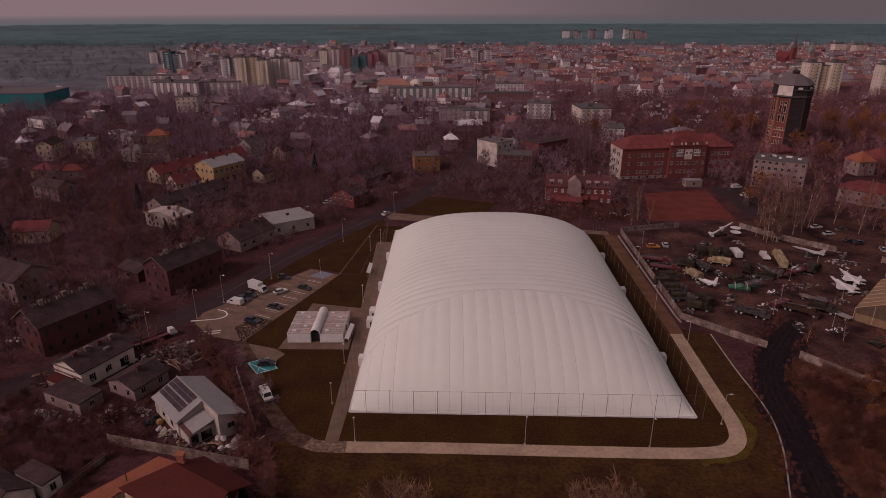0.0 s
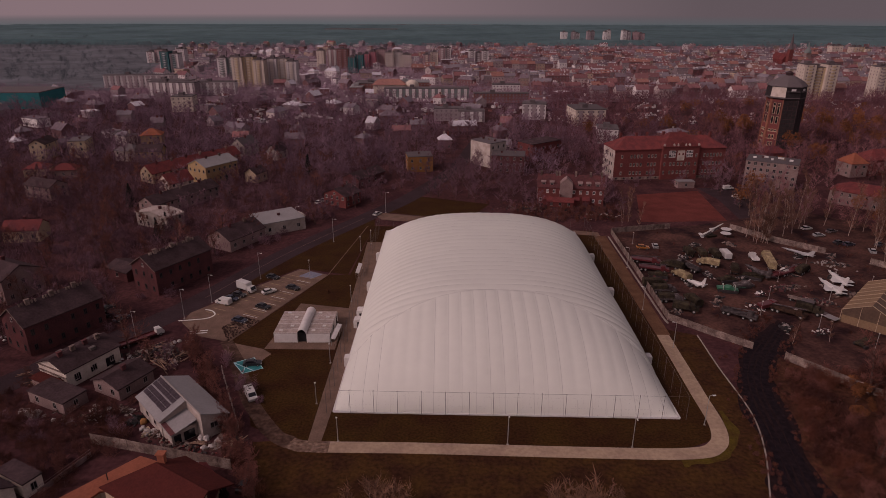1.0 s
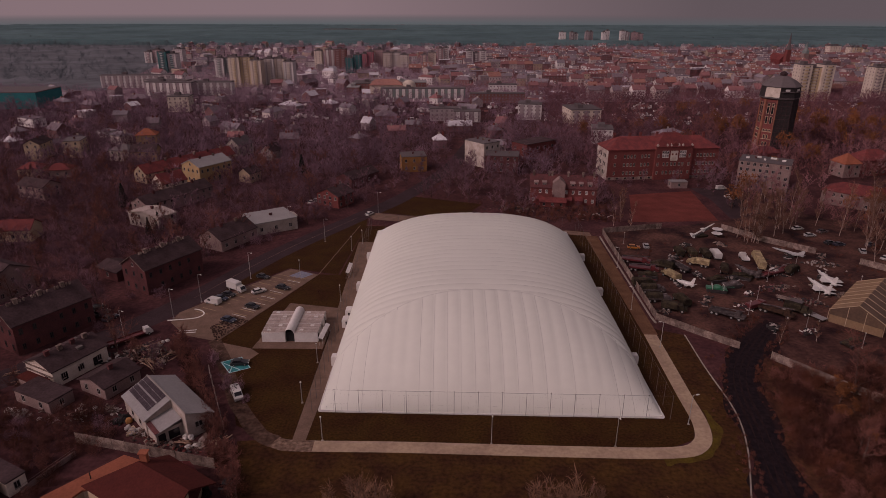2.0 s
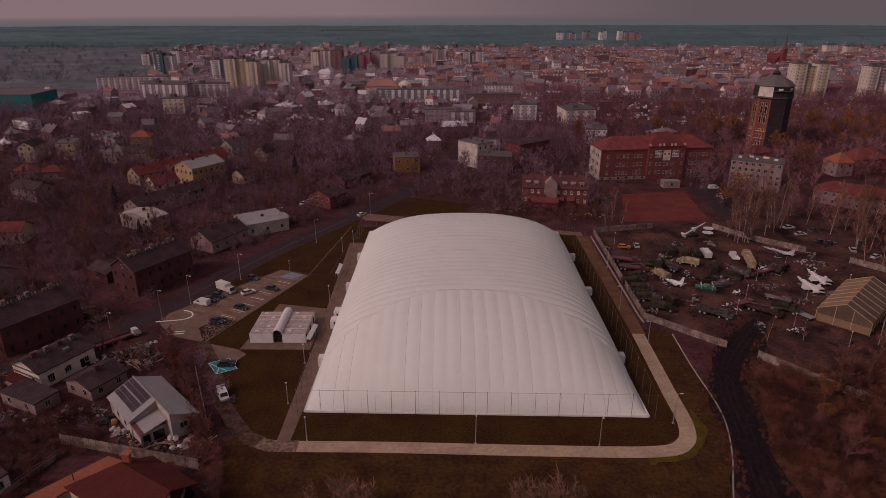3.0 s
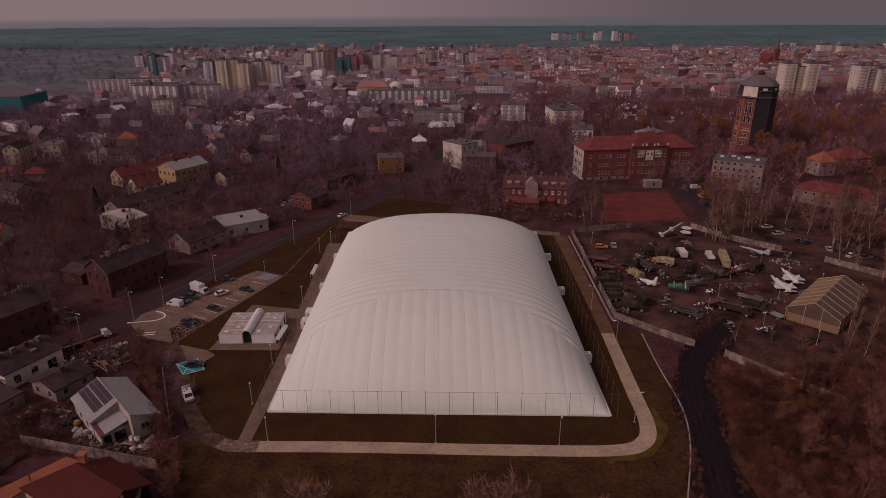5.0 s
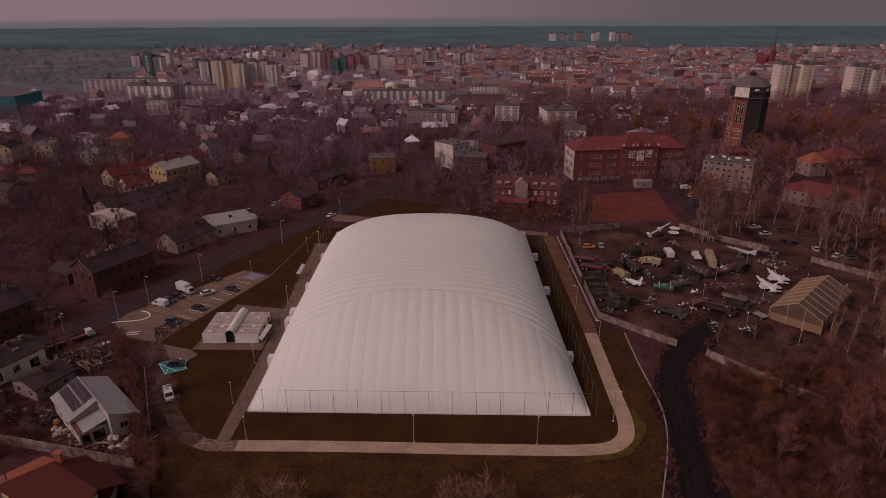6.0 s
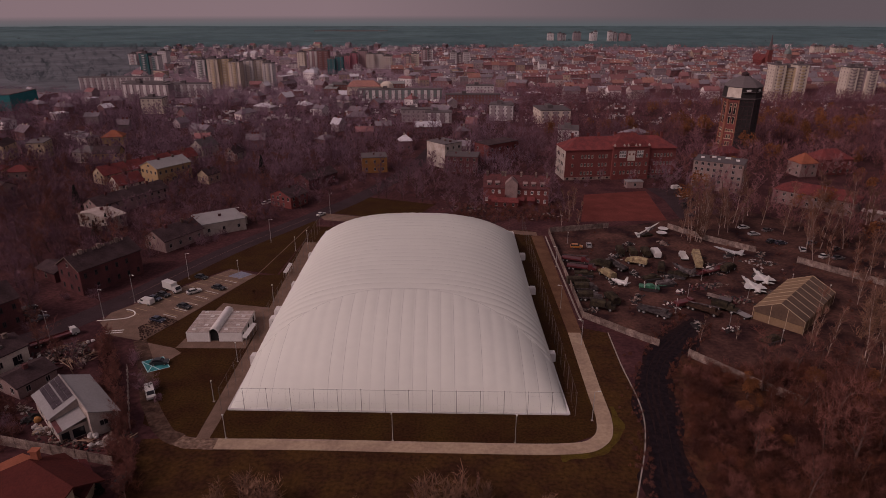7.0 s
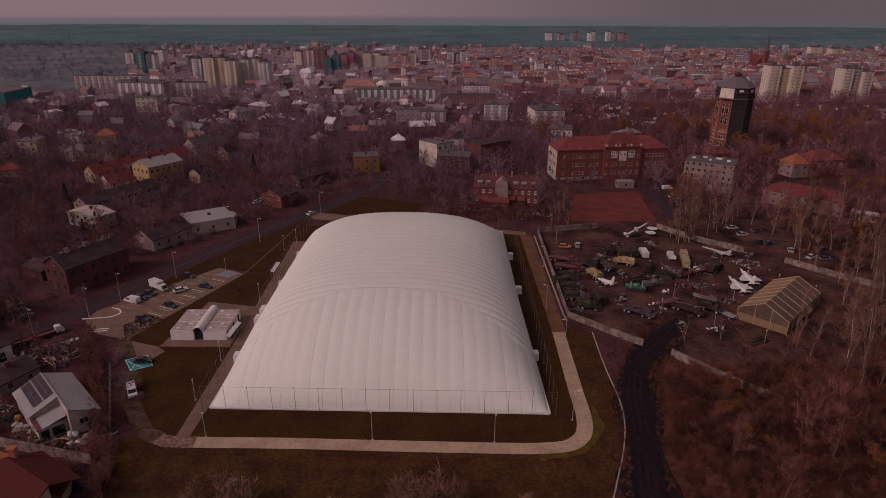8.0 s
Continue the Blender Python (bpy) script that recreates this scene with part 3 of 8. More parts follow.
for k in range(5, 35):
    yk = DY0 + 2.95 * k
    e = min(yk - DY0, DY1 - yk)
    edge = math.sqrt(max(0.0, (HIP - e) / BOW))
    if edge >= 0.99:
        continue
    for a, b in ((-1.0, 1.0),) if edge == 0 else ((-1.0, -edge), (edge, 1.0)):
        us = [a + (b - a) * (0.5 - 0.5 * math.cos(math.pi * i / 60)) for i in range(61)]
        seam([(DCX + (DX1 - DX0) / 2 * u, yk) for u in us], 0.07)
for k in range(1, 24):
    xk = DX0 + 3.07 * k
    reach = HIP - BOW * ((xk - DCX) / ((DX1 - DX0) / 2)) ** 2
    seam([(xk, DY0 + reach * (i / 40) ** 1.6) for i in range(41)], 0.06)
seam([(DCX + (DX1 - DX0) / 2 * u, DY0 + HIP - BOW * u * u) for u in [i / 30 - 1 for i in range(61)]], 0.09)
# anchor beam round the foot
corners = [dome_plan(x, y) for x, y in ((DX0, DY0), (DX1, DY0), (DX1, DY0 + 52.0), (DX1, DY1), (DX0, DY1))]
for (x0, y0), (x1, y1) in zip(corners, corners[1:] + corners[:1]):
    part("anchor_beam", ribbon([(x0 - DCX, y0 - DCY), (x1 - DCX, y1 - DCY)], 0.5, -0.1, 0.3), M["sheet_white"], dome, "pale concrete anchor beam")


def dome_box(x, y, w, d, h, label):
    """An air lock or duct of white sheet, with a flat top and a dark door."""
    bm = bmesh.new()
    prof = [(-w / 2, 0), (w / 2, 0), (w / 2, h * 0.9), (w * 0.44, h * 0.97), (w * 0.3, h), (-w * 0.3, h), (-w * 0.44, h * 0.97), (-w / 2, h * 0.9)]
    loft(bm, [[(p[0] + x - DCX, yy - DCY, p[1]) for p in prof] for yy in (y - d / 2, y + d / 2)])
    bmesh.ops.recalc_face_normals(bm, faces=bm.faces)
    o = part("air_lock" if d > 2 else "air_duct", bm, M["sheet_white"], dome, label)
    if d > 2:
        b2 = bmesh.new()
        box(b2, x - DCX - 0.5, y - d / 2 - 0.03 - DCY, 0.05, x - DCX + 0.5, y - d / 2 - 0.004 - DCY, 2.0)
        part("door", b2, M["steel_dark"], o)


for y in (132.3, 170.5, 198.0):
    dome_box(DX1 - 0.5, y, 2.0, 1.8, 2.2, "white air duct")
for y in (130.0, 172.5, 197.0):
    dome_box(DX0 + 0.3, y, 1.9, 1.9, 2.5, "white air duct")
dome_box(DX0 + 0.3, 149.5, 3.0, 2.6, 2.5, "white air lock")
dome_box(DX0 + 0.2, 154.5, 2.6, 2.6, 2.8, "white air lock")
keep_clear(15, 168, 41, 62, 0)

# ---- the ball-stop fence round the dome ----
FX0, FX1, FY0, FY1, FH = -23.0, 53.2, 109.5, 227.5, 5.9
POST = None


def fence_side(name, ax, ay, bx, by, n):
    global POST
    turn = math.degrees(math.atan2(by - ay, bx - ax))
    L = math.hypot(bx - ax, by - ay)
    t = thing(name, "tall ball-stop fence of thin posts and netting", "fence", (ax, ay, 0), turn, group="ball-stop fences")
    if POST is None:
        bm = bmesh.new()
        tube(bm, (0, 0, -0.2), (0, 0, FH), 0.05, 0.04, 6)
        box(bm, -0.09, -0.09, FH, 0.09, 0.09, FH + 0.05)
        POST = mesh_of(bm, "post", M["post_grey"])
    for i in range(n + 1):
        part("post", POST, None, t).location = (L * i / n, 0, 0)
    bm = bmesh.new()
    tube(bm, (0, 0, FH - 0.05), (L, 0, FH - 0.05), 0.022, 0.022, 4)
    part("top_rail", bm, M["post_grey"], t)
    bm = bmesh.new()
    for i in range(int(L / 1.6)):
        box(bm, 1.6 * i, -0.004, 0.02, 1.6 * i + 0.003, 0.002, FH - 0.08)
    for i in range(3):
        box(bm, 0, -0.002, 0.05 + 2.4 * i, L, 0.002, 0.053 + 2.4 * i)
    part("net", bm, M["post_grey"], t, "dark open netting")


fence_side("fence", FX0, FY0 + 1.1, FX1, FY0, 15)
fence_side("fence", FX1, FY0, 54.8, FY1, 23)
fence_side("fence", FX0, FY0 + 1.1, -24.4, FY1, 23)
fence_side("fence", -24.4, FY1, 54.8, FY1, 15)

# ---- houses ----
H = house
H("brick_tenement", "sooty brick tenement with a dark gable roof", (-110, 137.7), -30, 10.8, 20, 8.2, "gy", 3.6, "brick_dark", "roof_dark", 2, 2.9, (0.9, 1.5), chimneys=3, bright="dark")
H("brick_tenement", "sooty brick tenement with a dark gable roof", (-93.8, 172.6), -29, 11, 20.5, 8.2, "gy", 3.4, "brick_dark", "roof_dark", 2, 2.9, (0.9, 1.5), chimneys=3, bright="dark")
H("white_house", "white house with a dark grey gable roof", (-92.3, 123.0), -26, 10, 13.6, 4.3, "gy", 2.0, "bright_white", "roof_dark", 1, 3.2, chimneys=4)
wh = bpy.data.objects["white_house"]
for z, w in ((4.15, 10.3), (2.75, 10.1), (1.4, 10.1)):
    bm = bmesh.new()
    box(bm, 5 - w / 2, -0.34, z, 5 + w / 2, -0.004, z + 0.16)
    part("ledge", bm, M["concrete"], wh, "weathered concrete ledge")
# dark panels on the solid wall paint the shade inside unglazed openings
for y, z, w, h in ((2.6, 0.9, 1.3, 1.9), (6.6, 1.2, 1.5, 1.3), (10.8, 0.5, 2.2, 2.2)):
    bm = bmesh.new()
    box(bm, 10.004, y - w / 2, z, 10.05, y + w / 2, z + h)
    part("opening", bm, M["glass"], wh, "dark panel painted as the shade in an unglazed opening")
bm = bmesh.new()
roof_shape(bm, 8.0, 2.6, 1.9, "flat", 0)
bmesh.ops.translate(bm, verts=bm.verts, vec=(0.8, -2.9, 0))
lean = part("lean_to_roof", bm, M["roof_brown"], wh, "dark red lean-to roof")
bm = bmesh.new()
box(bm, 1.0, -2.7, 0, 8.6, -0.35, 1.88)
part("lean_to_wall", bm, M["grey_wall"], wh)
for x, y in ((2.5, 4.0), (7.6, 8.6), (3.0, 10.5)):
    bm = bmesh.new()
    box(bm, x - 0.5, y - 0.7, 4.6 if x < 5 else 4.7, x + 0.5, y + 0.7, 5.9)
    part("roof_vent", bm, M["post_grey"], wh)
H("low_house", "low house with a dark bitumen roof", (-77, 118), -26, 8.5, 9, 3.0, "gy", 1.6, "grey_wall", "roof_dark", 1, 3.5)
H("long_house", "house with a dark gable roof beside the street", (-84, 208), -28, 11, 17, 4.2, "gy", 3.2, "grey_wall", "roof_dark", 1, 3.4, chimneys=2)
H("modern_house", "white flat-roofed modern house", (-76, 231.4), -56, 15, 17, 4.6, "flat", 0, "white", "roof_pale", 1, 4, chimneys=1)
car_port = thing("carport", "white flat-roofed carport beside the modern house", "carport", (-64.5, 232.5, 0), 33)
bm = bmesh.new()
box(bm, 0, -3.2, 3.0, 9.5, 3.2, 3.4)
part("roof", bm, M["white"], car_port)
for xx in (0.4, 4.7, 9.0):
    bm = bmesh.new()
    box(bm, xx - 0.2, -3.0, 0, xx + 0.2, -2.6, 3.0)
    part("post", bm, M["white"], car_port)
H("brick_villa", "brick villa with a dark hipped roof", (-52.3, 260.3), -30, 12, 10.5, 5.2, "gy", 2.6, "brick", "roof_dark", 2, 2.6)
H("long_barn", "long dark-roofed brick outbuilding beside the street", (-49, 290), -32, 10, 20, 4.6, "gy", 2.4, "brick_dark", "roof_dark", 1, 4)
H("ochre_house", "ochre apartment house with a pale metal roof", (-126.4, 297.6), -32, 13.4, 19, 8.6, "gy", 2.8, "ochre", "roof_pale", 2, 2.6, chimneys=2)
H("white_villa", "white villa with a low pale roof", (-121.4, 232.0), -26, 17, 8.5, 5.2, "gy", 1.4, "white", "bitumen_sheet", 2, 3.4)
H("terraced_house", "long terrace with a dark grey roof", (-127, 246), -28, 10, 34, 5.0, "gy", 2.8, "grey_wall", "roof_dark", 2, 3.0, chimneys=3)
H("red_terrace", "long terrace with a red tiled roof", (-150.5, 297.0), -32, 10, 54, 5.0, "gy", 3.6, "cream", "roof_red", 2, 4.0, chimneys=6)
H("gabled_cottage", "white gabled cottage with a red tiled roof", (-133.8, 280.0), -36, 9.6, 12, 4.8, "gy", 3.8, "bright_white", "roof_red", 2, 3.0, chimneys=1)
H("white_gable_house", "grey house with a white gable and dark roof", (-214, 345), 12, 9.5, 13, 9.5, "flat", 0, "cream", "roof_grey", 3, 3.0, chimneys=1)
H("small_house", "small white gabled house", (-98.6, 297.3), -25, 7, 8, 4.6, "gy", 2.4, "cream", "roof_dark", 1, 3)
H("small_house", "small white gabled house", (-101, 344.5), -20, 7, 10, 5, "gy", 3.4, "white", "roof_dark", 2, 3)
H("small_house", "small white gabled house", (-124.8, 355.7), -24, 10, 12, 6, "gy", 4.0, "white", "roof_grey", 2, 3)
H("red_roofed_cottage", "white cottage with a red tiled roof", (-160.5, 210.4), 8, 12.5, 9, 4.6, "gx", 2.6, "cream", "roof_red", 1, 3)
H("grey_cottage", "grey rendered house with a dark roof", (-189.9, 269), -21, 16, 9, 5.8, "gx", 2.4, "grey_wall", "roof_dark", 2, 3)
H("red_roofed_cottage", "cottage with a red hipped roof", (-213, 303), 10, 11, 9, 4, "hip", 2.6, "cream", "roof_red", 1, 3)
H("red_roofed_cottage", "cottage with a red hipped roof", (-198, 301), 12, 12, 9, 4, "hip", 2.6, "grey_wall", "roof_red", 1, 3)
H("gabled_block", "cream gabled apartment house", (-232, 339), 5, 8.5, 14, 9, "gy", 2.5, "cream", "roof_dark", 3, 3)
H("flat_hall", "long flat-roofed hall with white walls", (-262, 308), 35, 28, 10, 4, "flat", 0, "white", "roof_grey", 1, 4, chimneys=0)
H("cottage", "white house with a grey hipped roof", (-184.9, 339.5), -12, 13, 10, 6, "hip", 3, "white", "roof_grey", 2, 3)
H("cottage", "ochre house with a dark gable roof", (-170.3, 334.3), 10, 13.5, 10, 6.2, "gx", 3, "ochre", "roof_dark", 2, 2.6)
H("cottage", "yellow house with an orange hipped roof", (-188.4, 378.3), 14, 12, 10, 6.5, "hip", 3.5, "ochre", "roof_orange", 2, 3)
H("beige_house", "beige rendered house behind a bare tree", (-141, 167), -24, 17, 12, 7.5, "gx", 3, "grey_wall", "roof_dark", 2, 3)
H("tenement_block", "tenement with one pale windowless gable wall", (13.8, 339), -49, 15.4, 12, 13, "flat", 0, "white", "roof_grey", 3, 3, chimneys=3, sides="rb")
H("flat_block", "brown brick block with a flat roof", (24, 317.8), -8, 17, 12, 9, "flat", 0, "brick_dark", "roof_grey", 3, 3, chimneys=2)
H("brick_hall", "tall brick hall with a flat roof", (48, 340), 38, 23, 12, 10, "flat", 0, "brick", "roof_dark", 2, 5, chimneys=0)
H("orange_block", "orange rendered block with a flat roof", (-19.3, 317.3), 10, 13, 12, 8, "flat", 0, "orange_wall", "roof_grey", 2, 3, chimneys=1)
H("concrete_block", "grey concrete apartment block with a flat roof", (143, 291.2), -30, 22, 14, 13.5, "flat", 0, "grey_wall", "roof_grey", 5, 2.5, (1.3, 1.5), chimneys=2)
block = bpy.data.objects["concrete_block"]
for x, y, w in ((3.0, 6.0, 1.4), (7.5, 9.0, 2.2), (10.5, 5.0, 1.0), (14.0, 9.5, 2.6), (18.5, 6.5, 1.6)):
    bm = bmesh.new()
    box(bm, x - w / 2, y - 0.5, 13.8, x + w / 2, y + 0.5, 14.5)
    part("roof_vent", bm, M["sheet_white"], block, "white roof vent")
H("long_red_house", "long low building with a red hipped roof", (171, 268), -44, 32, 12, 6, "hip", 3.5, "grey_wall", "roof_red", 2, 3, chimneys=2)
H("orange_roofed_house", "house with an orange hipped roof", (206, 311), 10, 9.5, 10, 7, "hip", 4.6, "grey_wall", "roof_orange", 2, 3)
H("red_roofed_house", "larger house with a red hipped roof", (217, 315), 8, 19, 12, 8, "hip", 4.6, "brick", "roof_red", 2, 3)
H("gate_house", "small brick house with a red roof by the water tower", (180, 346), 12, 13, 9, 4.5, "hip", 3.2, "brick", "roof_red", 1, 3)
H("flat_shed", "low shed with a pale flat roof among birches", (196, 244), -40, 11, 5, 3.2, "flat", 0, "grey_wall", "bitumen_sheet", 1, 4, chimneys=0)

H("shed", "low flat-roofed shed with grey walls", (-89, 113.6), -24, 11.5, 5.5, 2.8, "flat", 0, "grey_wall", "roof_dark", 1, 5, chimneys=0)

# ---- the school ----
school = thing("school", "large brick school with a red hipped roof", "school", (84.1, 303.8, 0), 7.2)
keep_clear(111, 315, 31, 11, 7)
SW, SD, SH = 57.6, 15.5, 15.2
bm = bmesh.new()
box(bm, 0, 0, 0, SW, SD, SH)
box(bm, 24.0, -1.4, 0, 43.0, 0.002, SH + 1.2)
sw = part("wall", bm, M["brick"], school)
bm = bmesh.new()
box(bm, -0.12, 0.02, 0.0, -0.003, SD - 0.02, SH - 0.4)
part("gable_wall", bm, M["white"], school, "pale rendered end wall with stains")
bm = bmesh.new()
roof_shape(bm, SW, SD, SH, "hip", 5.2, 0.5)
part("roof", bm, M["roof_red"], school, "red tiled hipped roof")
bm = bmesh.new()
for v in ((23.7, -1.8, 43.3, 13.0),):
    x0, y0, x1, y1 = v
    loft(bm, [[(x0, y0, SH + 1.2), (x1, y0, SH + 1.2), (x1, y1, SH + 1.2), (x0, y1, SH + 1.2)], [(x0, y0, SH + 1.45), (x1, y0, SH + 1.45), (x1, y1, SH + 1.45), (x0, y1, SH + 1.45)], [(x0 + 6, y0 + 6.5, SH + 7.2), (x1 - 6, y0 + 6.5, SH + 7.2), (x1 - 6, y1 - 6.5, SH + 7.2), (x0 + 6, y1 - 6.5, SH + 7.2)]])
bmesh.ops.recalc_face_normals(bm, faces=bm.faces)
part("centre_roof", bm, M["roof_red"], school)
for x in (24.6, 29.5, 31.5, 35.5, 37.5, 42.4):
    bm = bmesh.new()
    box(bm, x - 0.45, -1.55, SH + 1.2, x + 0.45, -0.7, SH + 2.2)
    loft(bm, [[(x - 0.5, -1.6, SH + 2.2), (x + 0.5, -1.6, SH + 2.2), (x + 0.5, -0.65, SH + 2.2), (x - 0.5, -0.65, SH + 2.2)], [(x - 0.05, -1.15, SH + 3.0), (x + 0.05, -1.15, SH + 3.0), (x + 0.05, -1.1, SH + 3.0), (x - 0.05, -1.1, SH + 3.0)]])
    part("pinnacle", bm, M["white"], school)
bm = bmesh.new()
loft(bm, [[(29.5, y, SH + 1.2), (37.5, y, SH + 1.2), (36.2, y, SH + 2.6), (34.4, y, SH + 2.9), (33.5, y, SH + 4.0), (32.6, y, SH + 2.9), (30.8, y, SH + 2.6)] for y in (-1.4, -1.0)])
bmesh.ops.recalc_face_normals(bm, faces=bm.faces)
part("stepped_gable", bm, M["brick"], school)
for f in range(3):
    z = 2.6 + 4.2 * f
    for x0, n in ((3.2, 1), (8.0, 4), (17.0, 3), (46.0, 3), (51.2, 3)):
        for i in range(n):
            add_window(school, x0 + 1.75 * i + 0.6, -0.003, z, 0, 1.05, 1.7, "mid")
    for x in (25.4, 28.6, 30.4, 32.6, 34.4, 36.6, 38.4, 41.6):
        if f < 2 or x in (25.4, 41.6):
            add_window(school, x, -1.403, z + 0.2, 0, 1.05, 1.7, "mid")
    for y in (3.2, 5.4, 9.2, 11.4):
        add_window(school, -0.125, y, z, -90, 1.1, 1.9)
for x in (29.0, 38.0):
    for k in range(3):
        for z in (11.3, 13.0):
            add_window(school, x + 1.15 * (k - 1), -1.403, z, 0, 1.1, 1.6, True)
bm = bmesh.new()
box(bm, 31.6, -1.62, 9.6, 35.4, -1.45, 14.6)
ban = part("banner", bm, M["bright_white"], school, "white banner hung on the facade")
for x in (32.5, 34.5):
    bm = bmesh.new()
    box(bm, x - 0.45, -1.66, 12.4, x + 0.45, -1.625, 13.3)
    part("emblem", bm, M["brick"], ban)
for x0, x1 in ((-0.08, 24.0), (43.0, SW + 0.08)):
    bm = bmesh.new()
    box(bm, x0, -0.08, 0, x1, -0.005, 1.5)
    part("plinth", bm, M["concrete"], school, "pale stone plinth")
for i in range(14):
    x = 1.6 + 4.15 * i
    if not 22.5 < x < 44:
        bm = bmesh.new()
        box(bm, x - 0.5, -0.14, 0.4, x + 0.5, -0.085, 1.2)
        part("basement_window", bm, M["glass"], school)
for x, y in ((6, 10), (14, 9.5), (20, 10.5), (29, 11), (38, 11), (48, 10), (53, 9)):
    bm = bmesh.new()
    box(bm, x - 0.5, y - 0.6, SH + 1.5, x + 0.5, y + 0.6, SH + 6.4)
    box(bm, x - 0.6, y - 0.7, SH + 6.4, x + 0.6, y + 0.7, SH + 6.6)
    part("chimney", bm, M["brick"], school)
# low porch building and hut before the school
H("porch_hut", "small flat-roofed hut with pale walls", (111.8, 289.5), 3, 8, 4, 3.0, "flat", 0, "grey_wall", "roof_pale", 1, 4, chimneys=0, category="hut")

# ---- the brick row house ----
row = H("row_house", "brick row house with a red tiled roof and dormers", (41.4, 264.6), -8, 28.5, 11, 7.4, "gx", 4.4, "brick", "roof_old", 2, 2.6, chimneys=0, bright=True)
bm = bmesh.new()
box(bm, 9.5, -1.6, 0, 15.0, 0, 9.6)
loft(bm, [[(9.5, y, 9.6), (15.0, y, 9.6), (12.25, y, 12.0)] for y in (-1.6, 3.5)])
bmesh.ops.recalc_face_normals(bm, faces=bm.faces)
part("gabled_bay", bm, M["grey_wall"], row, "pale rendered bay")
for x in (2.4, 6.0, 18.2, 21.8, 25.6):
    bm = bmesh.new()
    box(bm, x - 0.9, 0.9, 7.6, x + 0.9, 3.4, 9.3)
    loft(bm, [[(x - 1.1, 0.6, 9.3), (x + 1.1, 0.6, 9.3), (x + 1.1, 4.2, 10.0), (x - 1.1, 4.2, 10.0)], [(x - 1.1, 0.6, 9.42), (x + 1.1, 0.6, 9.42), (x + 1.1, 4.2, 10.12), (x - 1.1, 4.2, 10.12)]])
    part("dormer", bm, M["grey_wall"], row)
    add_window(row, x, 0.89, 8.0, 0, 1.2, 1.0)
for x in (1.2, 7.9, 9.2, 16.2, 22.6, 27.4):
    bm = bmesh.new()
    box(bm, x - 0.4, 4.6, 10.2, x + 0.4, 6.2, 13.2)
    box(bm, x - 0.5, 4.5, 13.2, x + 0.5, 6.3, 13.4)
    part("chimney", bm, M["concrete"], row)
for x in (4.0, 16.5, 21.0):
    bm = bmesh.new()
    box(bm, x - 1.4, -2.2, 0, x + 1.4, 0, 2.6)
    loft(bm, [[(x - 1.7, -2.6, 2.5), (x + 1.7, -2.6, 2.5), (x + 1.7, 0, 3.6), (x - 1.7, 0, 3.6)], [(x - 1.7, -2.6, 2.62), (x + 1.7, -2.6, 2.62), (x + 1.7, 0, 3.72), (x - 1.7, 0, 3.72)]])
    part("porch", bm, M["roof_red"], row)
H("annex", "low annex with a red lean-to roof", (45, 258.8), -8, 11, 4.5, 2.4, "gx", 1.3, "brick", "roof_red", 1, 3, chimneys=1)

# ---- the house with solar panels ----
solar = thing("solar_house", "pale house with a grey metal roof and solar panels", "house", (-59.5, 114.7, 0), -44.4)
keep_clear(-52, 108, 12, 9, -44)


def roof_pane(bm, a, b, c, d, t=0.16):
    """A roof slope of some thickness through four corners."""
    loft(bm, [[Vector(p) for p in (a, b, c, d)], [Vector(p) + Vector((0, 0, t)) for p in (a, b, c, d)]])
    bmesh.ops.recalc_face_normals(bm, faces=bm.faces)


bm = bmesh.new()
loft(bm, [[(x, -5.5, 0), (x, 0, 0), (x, 0, 6.1), (x, -5.5, 3.75)] for x in (0.3, 12.2)])
loft(bm, [[(x, 0, 0), (x, 5.4, 0), (x, 5.4, 3.75), (x, 0, 6.1)] for x in (0.3, 19.0)])
bmesh.ops.recalc_face_normals(bm, faces=bm.faces)
part("wall", bm, M["white"], solar)
bm = bmesh.new()
roof_pane(bm, (0, 0, 6.15), (12.5, 0, 6.15), (12.5, -5.9, 3.65), (0, -5.9, 3.65))
part("west_roof", bm, M["roof_pale"], solar, "pale metal roof slope")
bm = bmesh.new()
roof_pane(bm, (0, 0, 6.15), (19.3, 0, 6.15), (19.3, 5.8, 3.65), (0, 5.8, 3.65))
part("east_roof", bm, M["roof_pale"], solar, "pale metal roof slope")
bm = bmesh.new()
box(bm, -0.1, -0.12, 6.2, 19.4, 0.12, 6.45)
part("ridge_cap", bm, M["frame_white"], solar)
M["solar"] = surface("dark_solar_glass", (0.05, 0.034, 0.042), 0.6, 0.15, 2, 4.0, 0.0, each=0.15, spec=0.15)
slope = math.atan2(2.5, 5.9)
bm = bmesh.new()
box(bm, 0.02, 0.02, 0, 0.98, 0.98, 0.05)
panel_me = mesh_of(bm, "solar_panel", M["solar"])
for i in range(9):
    for j in range(4):
        o = part("solar_panel", panel_me, None, solar)
        v = -0.2 - 1.05 * j - (0.25 if j > 1 else 0)
        o.matrix_basis = pose(0.35 + 1.14 * i, v * math.cos(slope) - 0.95, 6.34 + (v - 0.98) * math.sin(slope) + 0.04, math.degrees(slope), 0, 0) @ Matrix.Diagonal((1.1, 1, 1, 1))
bm = bmesh.new()
box(bm, 12.2, -5.3, 0, 16.6, -0.02, 2.9)
por = part("porch", bm, M["white"], solar)
bm = bmesh.new()
roof_pane(bm, (12.2, -5.6, 2.95), (17.0, -5.6, 2.6), (17.0, -0.05, 3.9), (12.2, -0.05, 4.2), 0.12)
part("porch_roof", bm, M["roof_pale"], por)
